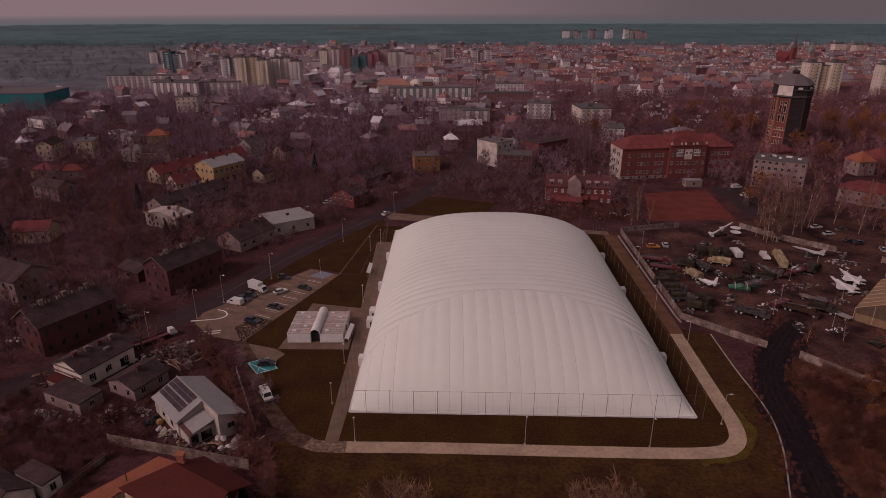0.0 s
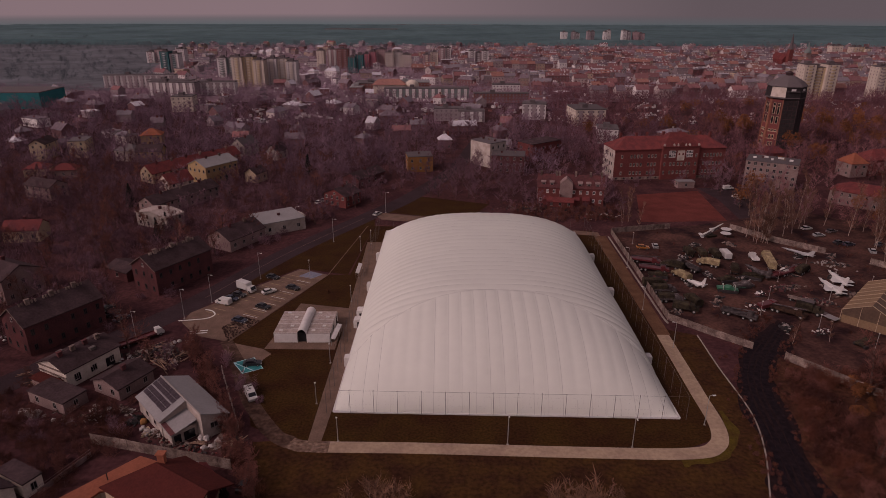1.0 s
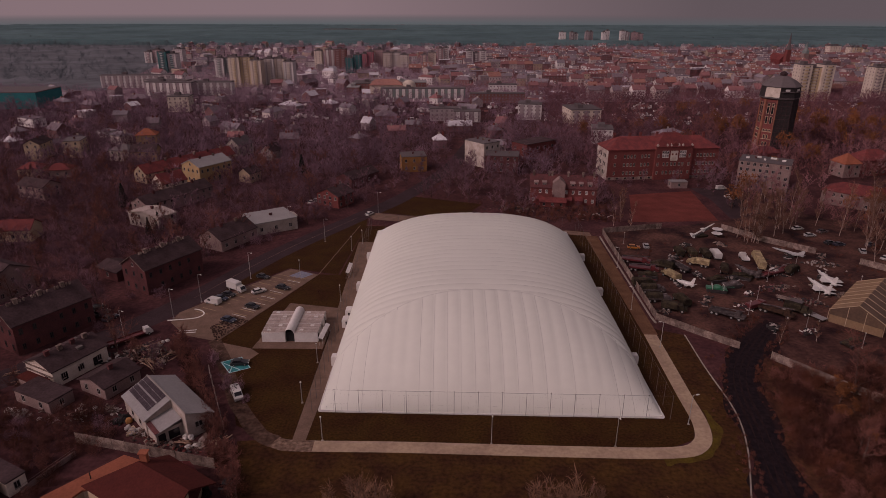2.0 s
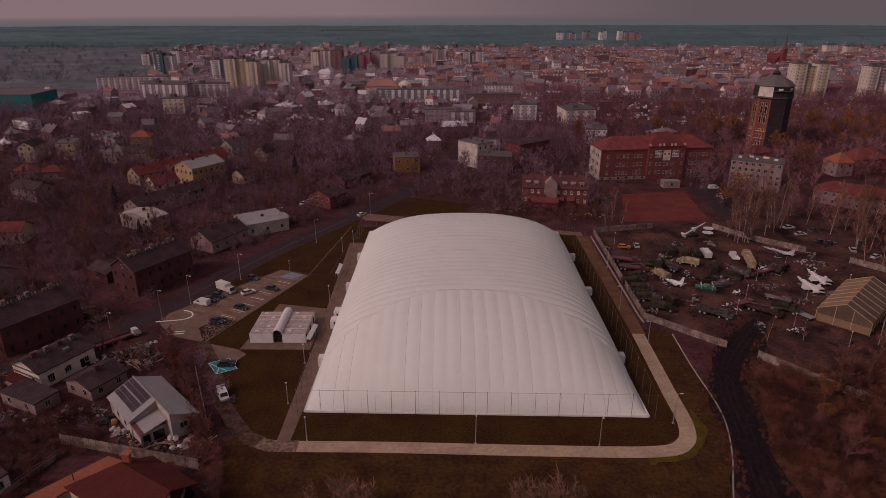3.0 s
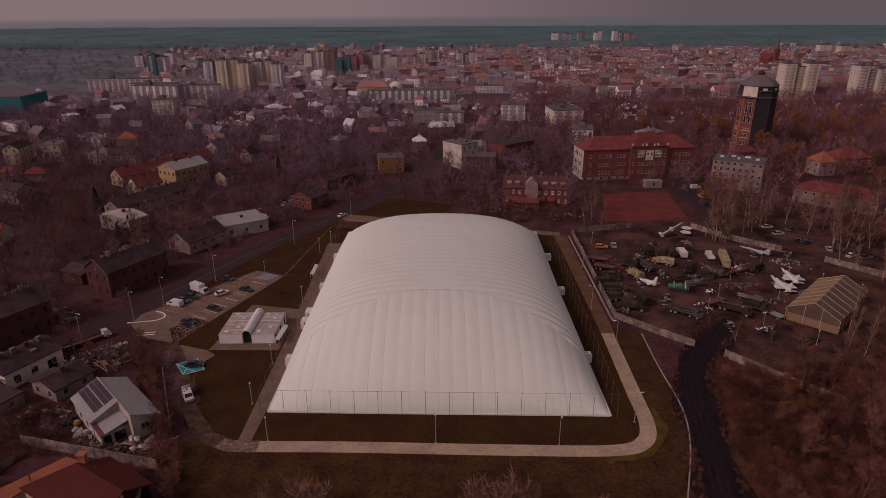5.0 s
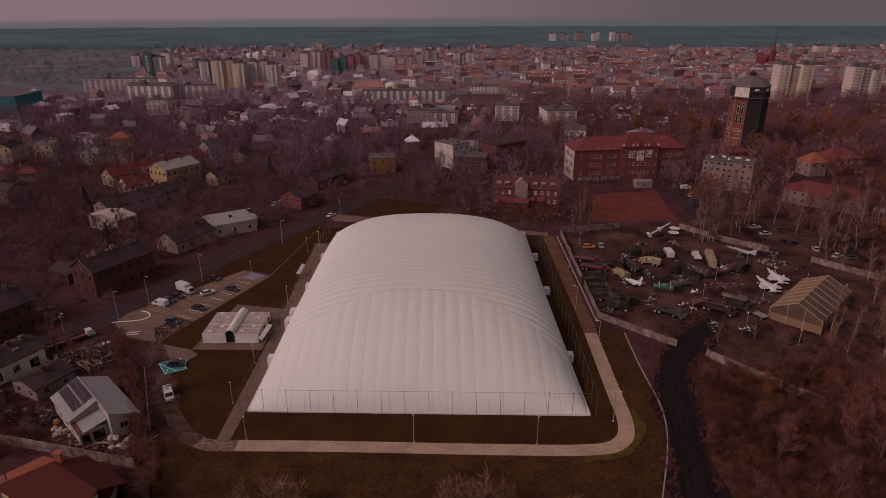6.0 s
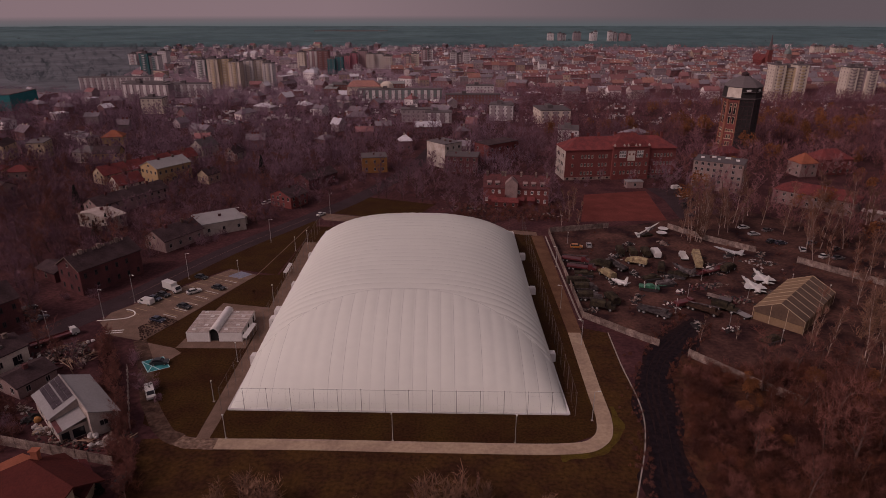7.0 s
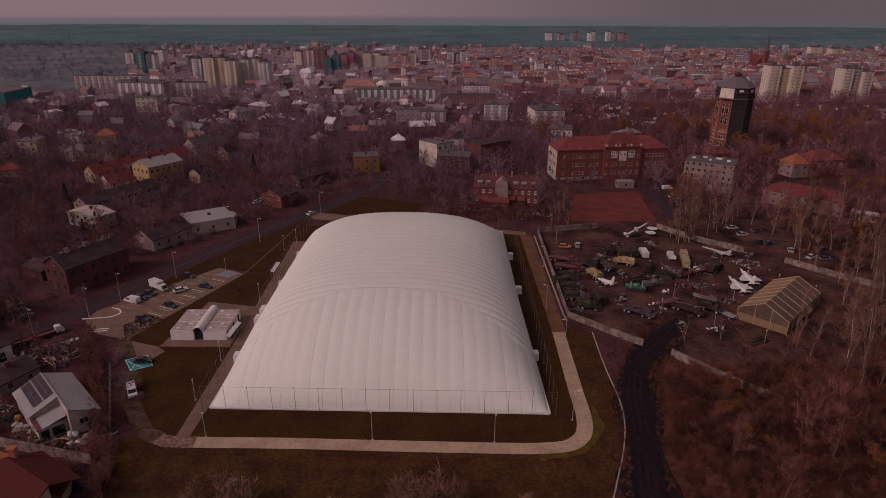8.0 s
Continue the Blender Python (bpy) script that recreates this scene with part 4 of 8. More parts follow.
for y0, y1, z0, z1 in ((-2.5, -1.5, 3.55, 3.78), (-5.5, -4.6, 2.98, 3.15)):
    bm = bmesh.new()
    roof_pane(bm, (12.25, y0, z0 + 0.13), (16.95, y0, z0 - 0.16), (16.95, y1, z1 - 0.16), (12.25, y1, z1 + 0.13), 0.06)
    part("roof_strip", bm, M["roof_old"], por, "rusty brown roof strip")
# dark panels paint the shade inside the porch's open front
for x, y, w in ((16.62, -4.2, 1.4), (16.62, -1.8, 2.2)):
    bm = bmesh.new()
    box(bm, x, y - w / 2, 0.2, x + 0.05, y + w / 2, 2.2)
    part("opening", bm, M["glass"], por)
add_window(solar, 19.0, 2.4, 2.0, 90, 1.6, 1.3)
add_window(solar, 5.0, -5.5, 1.4, 0, 1.2, 1.2)
add_window(solar, 9.0, -5.5, 1.4, 0, 1.2, 1.2)

# ---- the orange-roofed house at the lane ----
villa = thing("terracotta_house", "house with dark red and orange tiled roofs", "house", (0, 0, 0))
bm = bmesh.new()
prism(bm, [(-56, 83.4), (-48.0, 86.2), (-36.8, 79.9), (-38.7, 73.8)], 0, 3.8)
loft(bm, [[(-56, 83.4, 3.8), (-48.0, 86.1, 3.8), (-48.0, 86.1, 6.95)], [(-38.7, 73.8, 3.8), (-36.6, 79.8, 3.8), (-36.6, 79.8, 6.95)]])
bmesh.ops.recalc_face_normals(bm, faces=bm.faces)
part("wall", bm, M["cream"], villa)
bm = bmesh.new()
roof_pane(bm, (-47.9, 86.3, 7.0), (-36.2, 79.6, 7.0), (-38.7, 73.1, 3.8), (-57.0, 83.6, 3.9), 0.25)
part("main_roof", bm, M["roof_brown"], villa, "dark red roof slope")
bm = bmesh.new()
roof_pane(bm, (-47.9, 86.3, 7.0), (-36.2, 79.6, 7.0), (-33.6, 84.0, 4.6), (-44.8, 91.0, 4.6), 0.25)
part("rear_roof", bm, M["roof_brown"], villa)
bm = bmesh.new()
prism(bm, [(-63.5, 82.0), (-54.4, 93.0), (-49.5, 91.2), (-47.9, 86.6), (-57.2, 83.8), (-60, 78)], 2.6, 3.0)
part("terrace_roof", bm, M["roof_orange"], villa, "orange tiled terrace roof")
bm = bmesh.new()
prism(bm, [(-62.8, 82.2), (-54.4, 92.4), (-50.0, 90.6), (-48.2, 87), (-57.2, 84.0), (-60, 79)], 0, 2.6)
part("terrace_wall", bm, M["cream"], villa)
bm = bmesh.new()
prism(bm, [(-49, 91.3), (-41.5, 91.6), (-37.2, 87.0), (-36.5, 81.8), (-47.9, 86.6)], 2.5, 2.9)
part("side_roof", bm, M["roof_red"], villa)
bm = bmesh.new()
prism(bm, [(-48.6, 91.0), (-41.8, 91.2), (-37.8, 87.0), (-37, 82.6), (-47.9, 86.8)], 0, 2.5)
part("side_wall", bm, M["cream"], villa)
bm = bmesh.new()
box(bm, -47.6, 86.5, 5.5, -46.4, 87.4, 8.6)
box(bm, -47.8, 86.3, 8.6, -46.2, 87.6, 8.8)
part("chimney", bm, M["roof_orange"], villa, "tall orange chimney")
for x, y in ((-57.2, 86.6), (-41.8, 89.0)):
    bm = bmesh.new()
    tube(bm, (x, y, 2.9), (x, y, 4.6), 0.1, 0.08)
    part("vent_pipe", bm, M["steel_dark"], villa)
bm = bmesh.new()
for k in range(4):
    tube(bm, (-46 + 1.2 * k, 90.6, 2.9), (-46 + 1.2 * k, 90.6, 3.9), 0.04, 0.04, 5)
tube(bm, (-46, 90.6, 3.9), (-42.4, 90.6, 3.9), 0.05, 0.05, 5)
part("rail", bm, M["metal"], villa)
keep_clear(-48, 81, 16, 13, 0)
H("grey_roofed_house", "white house with a dark grey roof", (-88.6, 83.2), -26, 14, 8, 3.4, "gx", 2.4, "bright_white", "roof_dark", 1, 4)
H("flat_annex", "white annex with a flat dark roof", (-78.6, 88.5), -26, 8.0, 3.3, 3.0, "flat", 0, "bright_white", "roof_dark", 1, 5, chimneys=0)
H("outhouse", "low brick outhouse with a dark roof", (-107, 181.5), -29, 10, 8, 3.2, "gx", 1.4, "brick_dark", "roof_dark", 1, 5, chimneys=0)

# ---- changing rooms of container units ----
rooms = thing("changing_rooms", "white container changing rooms with a barrel canopy", "building", (-42.2, 140.2, 0), 0.8)
CL = 12.4
for x0 in (0, 8.4):
    for k in range(5):
        bm = bmesh.new()
        box(bm, x0 + 0.01, CL / 5 * k + 0.01, 0.1, x0 + 6.05, CL / 5 * (k + 1) - 0.01, 2.7)
        for q in (0.05, 5.85):
            box(bm, x0 + q, CL / 5 * k - 0.01, 0.08, x0 + q + 0.16, CL / 5 * k + 0.16, 2.78)
        u = part("container_unit", bm, M["sheet_white"], rooms)
        bm = bmesh.new()
        box(bm, x0 - 0.02, CL / 5 * k + 0.03, 2.7, x0 + 6.08, CL / 5 * (k + 1) - 0.03, 2.82)
        part("roof_sheet", bm, M["bitumen_sheet"], u, "weathered grey roof sheet")
        for q in (0.02, 0.35, 0.68):
            bm = bmesh.new()
            box(bm, x0, CL / 5 * (k + q) + 0.02, 2.81, x0 + 6.06, CL / 5 * (k + q) + 0.09, 2.875)
            part("roof_seam", bm, M["sheet_white" if q < 0.1 else "bitumen_sheet"], u)
        if k in (0, 1, 3, 4):
            bm = bmesh.new()
            box(bm, x0 + 1.2 + 2.4 * (k % 2), CL / 5 * (k + 0.4), 2.82, x0 + 2.1 + 2.4 * (k % 2), CL / 5 * (k + 0.4) + 0.7, 3.05)
            part("roof_hatch", bm, M["sheet_white"], u)
bm = bmesh.new()
arcp = [(7.23 + 1.25 * math.cos(a * math.pi / 10), 2.75 + 1.25 * math.sin(a * math.pi / 10)) for a in range(11)]
arci = [(7.23 + 1.15 * math.cos(a * math.pi / 10), 2.75 + 1.15 * math.sin(a * math.pi / 10)) for a in range(10, -1, -1)]
loft(bm, [[(x, y, z) for x, z in arcp + arci] for y in (-0.3, CL + 0.4)])
bmesh.ops.recalc_face_normals(bm, faces=bm.faces)
part("barrel_canopy", bm, M["sheet_white"], rooms, "white half-round canopy")
# solid near-black block paints the shade within the open corridor
bm = bmesh.new()
box(bm, 6.1, 0.6, 0.05, 8.36, CL, 2.74)
part("corridor", bm, M["dark"], rooms)
for y in (1.2, 6.0, 10.4):
    bm = bmesh.new()
    box(bm, 14.46, y - 0.5, 0.6 if y < 9 else 0.1, 14.5, y + 0.5, 2.1)
    part("opening", bm, M["glass"], rooms)


def shelter(x, y, L, turn):
    """A spectators' shelter: a flat leaning white roof on posts over a bench."""
    t = thing("bench_shelter", "white bench shelter with a flat leaning roof", "shelter", (x, y, 0), turn, group="bench shelters")
    t.scale = (0.85, 0.7, 0.95)
    bm = bmesh.new()
    prof = [(-0.75, 2.1), (0.85, 2.45)]
    loft(bm, [[(xx, p[0], p[1]) for p in prof] + [(xx, p[0], p[1] + 0.06) for p in prof[::-1]] for xx in (0, L)])
    bmesh.ops.recalc_face_normals(bm, faces=bm.faces)
    part("roof", bm, M["sheet_white"], t)
    for i in range(4):
        for y, z in ((-0.6, 2.13), (0.7, 2.41)):
            bm = bmesh.new()
            tube(bm, (0.2 + (L - 0.4) * i / 3, y, 0), (0.2 + (L - 0.4) * i / 3, y, z), 0.05, 0.05)
            part("post", bm, M["metal"], t)
    bm = bmesh.new()
    box(bm, 0.3, -0.6, 0.4, L - 0.3, -0.2, 0.48)
    box(bm, 0.5, -0.5, 0, 0.6, -0.3, 0.4)
    box(bm, L - 0.6, -0.5, 0, L - 0.5, -0.3, 0.4)
    part("bench", bm, M["paving"], t)


shelter(-26.6, 138.6, 9.5, 87)
shelter(-26.4, 180.6, 9.5, 90)

# ---- the water tower ----
TX, TY = 199.5, 376.0
tower = thing("water_tower", "old brick water tower with dark cladding and a broad head", "water tower", (TX, TY, 0), -4.5)
keep_clear(TX, TY, 12, 12, 0)


def octo(r, z, k=8, off=22.5):
    return [(r * math.cos(radians(off + 360 * i / k)), r * math.sin(radians(off + 360 * i / k)), z) for i in range(k)]


def shaft_r(z):
    return 10.1 - 0.6 * min(1.0, z / 20.0)


def slab(m4, r0, r1, half, z0, z1):
    """A block set on one face of the octagon, from radius r0 to r1."""
    bm = bmesh.new()
    box(bm, r0, -half, z0, r1, half, z1, 0, m4)
    return bm


FLAT = math.cos(radians(22.5))
bm = bmesh.new()
loft(bm, [octo(shaft_r(z), z) for z in (0, 5, 10, 16, 22, 31.5)])
part("shaft", bm, M["brick"], tower)
for i in range(8):
    m4 = Matrix.Rotation(radians(22.5 + 45 * i), 4, "Z")
    bm = bmesh.new()
    loft(bm, [[m4 @ Vector((r, s, z)) for r, s in ((shaft_r(z) - 1.2, -0.95), (shaft_r(z) + 0.3, -0.75), (shaft_r(z) + 0.3, 0.75), (shaft_r(z) - 1.2, 0.95))] for z in (0, 8, 16, 22, 31.4)])
    bmesh.ops.recalc_face_normals(bm, faces=bm.faces)
    part("buttress", bm, M["tower_brick"], tower, "weathered orange brick buttress")
for i in (1, 2, 3, 4, 5):
    m4 = Matrix.Rotation(radians(45 * i), 4, "Z")
    # tall recess, a darker panel, with three window storeys; lower storeys with pale surrounds
    r = shaft_r(20) * FLAT
    part("recess", slab(m4, r - 0.3, r + 0.07, 2.5, 15.4, 29.6), M["brick_dark"], tower, "dark brick panel round the tall windows")
    for z, w, h in ((17.0, 1.5, 4.4), (22.6, 1.5, 4.4), (27.2, 1.5, 1.8)):
        for q in (-1.25, 1.25):
            bm = bmesh.new()
            box(bm, r - 0.2, q - w / 2, z, r + 0.14, q + w / 2, z + h, 0, m4)
            win = part("window", bm, M["cream"], tower)
            bm = bmesh.new()
            box(bm, r + 0.145, q - w / 2 + 0.2, z + 0.2, r + 0.19, q + w / 2 - 0.2, z + h - 0.25, 0, m4)
            part("pane", bm, M["glass"], win)
    for z, n, h in ((12.6, 3, 1.4), (8.4, 2, 2.4), (4.2, 2, 2.4)):
        r2 = shaft_r(z) * FLAT
        part("pale_band", slab(m4, r2 - 0.3, r2 + 0.1, 2.9, z - 0.35, z - 0.05), M["cream"], tower, "pale stone band")
        for k in range(n):
            q = (k - (n - 1) / 2) * 1.7
            bm = bmesh.new()
            box(bm, r2 - 0.3, q - 0.65, z, r2 + 0.13, q + 0.65, z + h, 0, m4)
            win = part("window", bm, M["cream"], tower)
            bm = bmesh.new()
            box(bm, r2 + 0.135, q - 0.42, z + 0.2, r2 + 0.18, q + 0.42, z + h - 0.25, 0, m4)
            part("pane", bm, M["glass"], win)
for i in (6, 7, 0):
    m4 = Matrix.Rotation(radians(45 * i), 4, "Z")
    bm = bmesh.new()
    rings = []
    for z in (3, 8, 16, 22, 31.4):
        r = shaft_r(z) * FLAT
        u = shaft_r(z) * math.sin(radians(22.5)) + 0.25
        rings.append([m4 @ Vector(p) for p in ((r - 0.3, -u, z), (r + 0.7, -u, z), (r + 0.7, u, z), (r - 0.3, u, z))])
    loft(bm, rings)
    bmesh.ops.recalc_face_normals(bm, faces=bm.faces)
    clad = part("cladding", bm, M["steel_dark"], tower, "dark sheet cladding")
    for k in range(11):
        z = 5 + 2.5 * k
        r = shaft_r(z) * FLAT
        part("band", slab(m4, r + 0.6, r + 0.85, 4.1, z, z + 0.3), M["roof_dark"], clad)
    for q in (-4.0, -1.4, 1.4, 4.0):
        bm = bmesh.new()
        box(bm, shaft_r(20) * FLAT + 0.6, q - 0.14, 4.0, shaft_r(20) * FLAT + 0.92, q + 0.14, 31.2, 0, m4)
        part("upright", bm, M["roof_dark"], clad)
bm = bmesh.new()
loft(bm, [octo(9.6, 31.0), octo(10.8, 31.9), octo(10.8, 32.4), octo(10.3, 38.2)])
part("tank", bm, M["steel_dark"], tower, "dark metal-clad tank")
bm = bmesh.new()
loft(bm, [octo(11.0, 31.7), octo(11.0, 32.3)])
part("cornice", bm, M["roof_grey"], tower)
m4 = Matrix.Rotation(radians(225), 4, "Z")
bm = bmesh.new()
rb, rt = 10.75 * FLAT, 10.35 * FLAT
loft(bm, [[m4 @ Vector((r + e, q, z)) for r, q, z in ((rb, -4.2, 32.5), (rb, 4.2, 32.5), (rt, 4.0, 38.0), (rt, -4.0, 38.0))] for e in (0.05, 0.2)])
bmesh.ops.recalc_face_normals(bm, faces=bm.faces)
part("pale_panel", bm, M["bright_white"], tower, "cream-coloured panel on the tank")
# a broken walkway along the clad side of the tank
for i in (6, 7):
    m4 = Matrix.Rotation(radians(45 * i), 4, "Z")
    part("walkway", slab(m4, 9.6, 10.9, 3.4, 35.6, 35.9), M["roof_grey"], tower)
    part("hatch", slab(m4, 9.5, 9.95, 1.2, 36.1, 37.2), M["sheet_white"], tower, "small pale hatch")
bm = bmesh.new()
loft(bm, [octo(11.0, 38.2), octo(11.0, 38.5), octo(8.0, 41.2), octo(2.6, 44.0)])
part("roof", bm, M["roof_grey"], tower, "grey metal roof")
bm = bmesh.new()
loft(bm, [octo(2.0, 43.4), octo(2.0, 45.2), octo(2.4, 45.3), octo(0.3, 46.6)])
part("lantern", bm, M["roof_dark"], tower)

# ---- the tent hall of the yard ----
tent = thing("tent_hall", "beige tent hall with ribbed roof", "tent", (111.4, 154.6, 0), -45)
keep_clear(125, 160, 9, 15, 45)
M["canvas_dark"] = surface("dirty_clear_sheet", (0.125, 0.075, 0.052), 0.6, 0.2, 3, 2.0, 0.1, stain=(0.05, 0.03, 0.024), spec=0.2)
TW, TD, TE, TR = 12.8, 26.0, 3.8, 7.0
M["canvas"] = surface("beige_tent_sheet", (0.23, 0.142, 0.088), 0.75, 0.14, 3, 2.0, 0.1, stain=(0.15, 0.10, 0.06))
bm = bmesh.new()
for x in (0, TW - 0.06):
    box(bm, x, 0, 0, x + 0.06, TD, TE)
part("side_sheet", bm, M["canvas"], tent)
for y in (0.02, TD - 0.1):
    bm = bmesh.new()
    loft(bm, [[(0.08, yy, 0), (TW - 0.08, yy, 0), (TW - 0.08, yy, TE * 0.6), (0.08, yy, TE * 0.6)] for yy in (y, y + 0.06)])
    part("end_sheet", bm, M["canvas"], tent)
    bm = bmesh.new()
    loft(bm, [[(0.08, yy, TE * 0.6), (TW - 0.08, yy, TE * 0.6), (TW - 0.08, yy, TE), (TW / 2, yy, TR - 0.1), (0.08, yy, TE)] for yy in (y + 0.1, y + 0.16)])
    part("gable_net", bm, M["canvas_dark"], tent, "dark clear gable sheet")
for s in (0, 1):
    xa, xb = ((-0.25, TW / 2), (TW + 0.25, TW / 2))[s]
    bm = bmesh.new()
    roof_pane(bm, (xa, -0.2, TE - 0.1), (xa, TD + 0.2, TE - 0.1), (xb, TD + 0.2, TR), (xb, -0.2, TR), 0.08)
    part("roof_sheet", bm, M["canvas"] if s == 0 else M["canvas_dark"], tent, "" if s == 0 else "dark clear roof sheet")
for k in range(8):
    y = -0.15 + (TD + 0.3) * k / 7
    bm = bmesh.new()
    for xa in (-0.2, TW + 0.2):
        tube(bm, (xa, y, TE + 0.05), (TW / 2, y, TR + 0.12), 0.1, 0.1, 4)
        tube(bm, (xa, y, 0), (xa, y, TE + 0.05), 0.09, 0.09, 4)
    part("rib", bm, M["cream"], tent, "pale frame rib")
for x in (TW * 0.33, TW * 0.66):
    bm = bmesh.new()
    tube(bm, (x, -0.05, 0), (x, -0.05, TE + (TR - TE) * 0.6), 0.08, 0.08, 4)
    part("gable_post", bm, M["cream"], tent)

# ---- the town behind ----
def far_house(rnd, x, y, turn, w, d, h, kind, rise, wall, roof, data):
    """Adds one plain far house, with recessed-looking window pieces, to the lists of a joined mesh."""
    verts, faces, mats = data
    c, s = math.cos(radians(turn)), math.sin(radians(turn))

    def add(vs, fs, mi):
        k = len(verts)
        verts.extend([(x + c * p[0] - s * p[1], y + s * p[0] + c * p[1], p[2]) for p in vs])
        faces.extend([tuple(k + i for i in f) for f in fs])
        mats.extend([mi] * len(fs))

    q = [(-w / 2, -d / 2), (w / 2, -d / 2), (w / 2, d / 2), (-w / 2, d / 2)]
    add([(*p, 0) for p in q] + [(*p, h) for p in q], [(0, 1, 5, 4), (1, 2, 6, 5), (2, 3, 7, 6), (3, 0, 4, 7), (4, 5, 6, 7)], wall)
    o = 0.4
    e = [(-w / 2 - o, -d / 2 - o), (w / 2 + o, -d / 2 - o), (w / 2 + o, d / 2 + o), (-w / 2 - o, d / 2 + o)]
    if kind == "flat":
        add([(*p, h) for p in e] + [(*p, h + 0.5) for p in e], [(0, 1, 5, 4), (1, 2, 6, 5), (2, 3, 7, 6), (3, 0, 4, 7), (4, 5, 6, 7)], roof)
    elif kind == "gx":
        add([(*p, h) for p in e] + [(-w / 2 - o, 0, h + rise), (w / 2 + o, 0, h + rise)], [(0, 1, 5, 4), (2, 3, 4, 5)], roof)
        add([(-w / 2, -d / 2, h), (-w / 2, d / 2, h), (-w / 2, 0, h + rise), (w / 2, -d / 2, h), (w / 2, d / 2, h), (w / 2, 0, h + rise)], [(0, 2, 1), (3, 4, 5)], wall)
    else:
        m = min(w, d) / 2
        add([(*p, h) for p in e] + [(-w / 2 + m, -d / 2 + m, h + rise), (w / 2 - m + 0.1, -d / 2 + m, h + rise), (w / 2 - m + 0.1, d / 2 - m + 0.1, h + rise), (-w / 2 + m, d / 2 - m + 0.1, h + rise)], [(0, 1, 5, 4), (1, 2, 6, 5), (2, 3, 7, 6), (3, 0, 4, 7), (4, 5, 6, 7)], roof)
    n = max(1, int(h / 3.1))
    for f in range(n):
        z = 1.0 + f * h / n
        k = max(2, int(w / 3.4))
        for i in range(k):
            xx = -w / 2 + w * (i + 0.5) / k
            add([(xx - 0.6, -d / 2 - 0.05, z), (xx + 0.6, -d / 2 - 0.05, z), (xx + 0.6, -d / 2 - 0.05, z + 1.5), (xx - 0.6, -d / 2 - 0.05, z + 1.5)], [(0, 1, 2, 3)], 0)
    if kind != "flat" or rnd.random() < 0.7:
        for i in range(rnd.choice((1, 2, 2, 3))):
            cx = rnd.uniform(-0.4, 0.4) * w
            r = [(cx - 0.5, -0.5), (cx + 0.5, -0.5), (cx + 0.5, 0.5), (cx - 0.5, 0.5)]
            zt = h + (rise if kind != "flat" else 0) + 1.2
            add([(*p, h) for p in r] + [(*p, zt) for p in r], [(0, 1, 5, 4), (1, 2, 6, 5), (2, 3, 7, 6), (3, 0, 4, 7), (4, 5, 6, 7)], rnd.choice((2, 5, 5, 4)))
    if kind == "gx" and rnd.random() < 0.6:
        for i in range(rnd.choice((1, 2, 3))):
            cx = w * (i + 0.5) / 3 - w / 2
            yf, zf = -d / 2 + 0.9, h + 0.3
            r = [(cx - 0.9, yf), (cx + 0.9, yf), (cx + 0.9, yf + 2.6), (cx - 0.9, yf + 2.6)]
            add([(*p, zf) for p in r] + [(*p, zf + 1.9) for p in r], [(0, 1, 5, 4), (1, 2, 6, 5), (3, 0, 4, 7), (4, 5, 6, 7)], rnd.choice((5, 4, 10, wall)))


# palette of the far houses, haze painted into its base colours
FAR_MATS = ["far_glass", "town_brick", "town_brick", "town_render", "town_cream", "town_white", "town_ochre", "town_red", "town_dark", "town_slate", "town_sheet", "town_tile"]


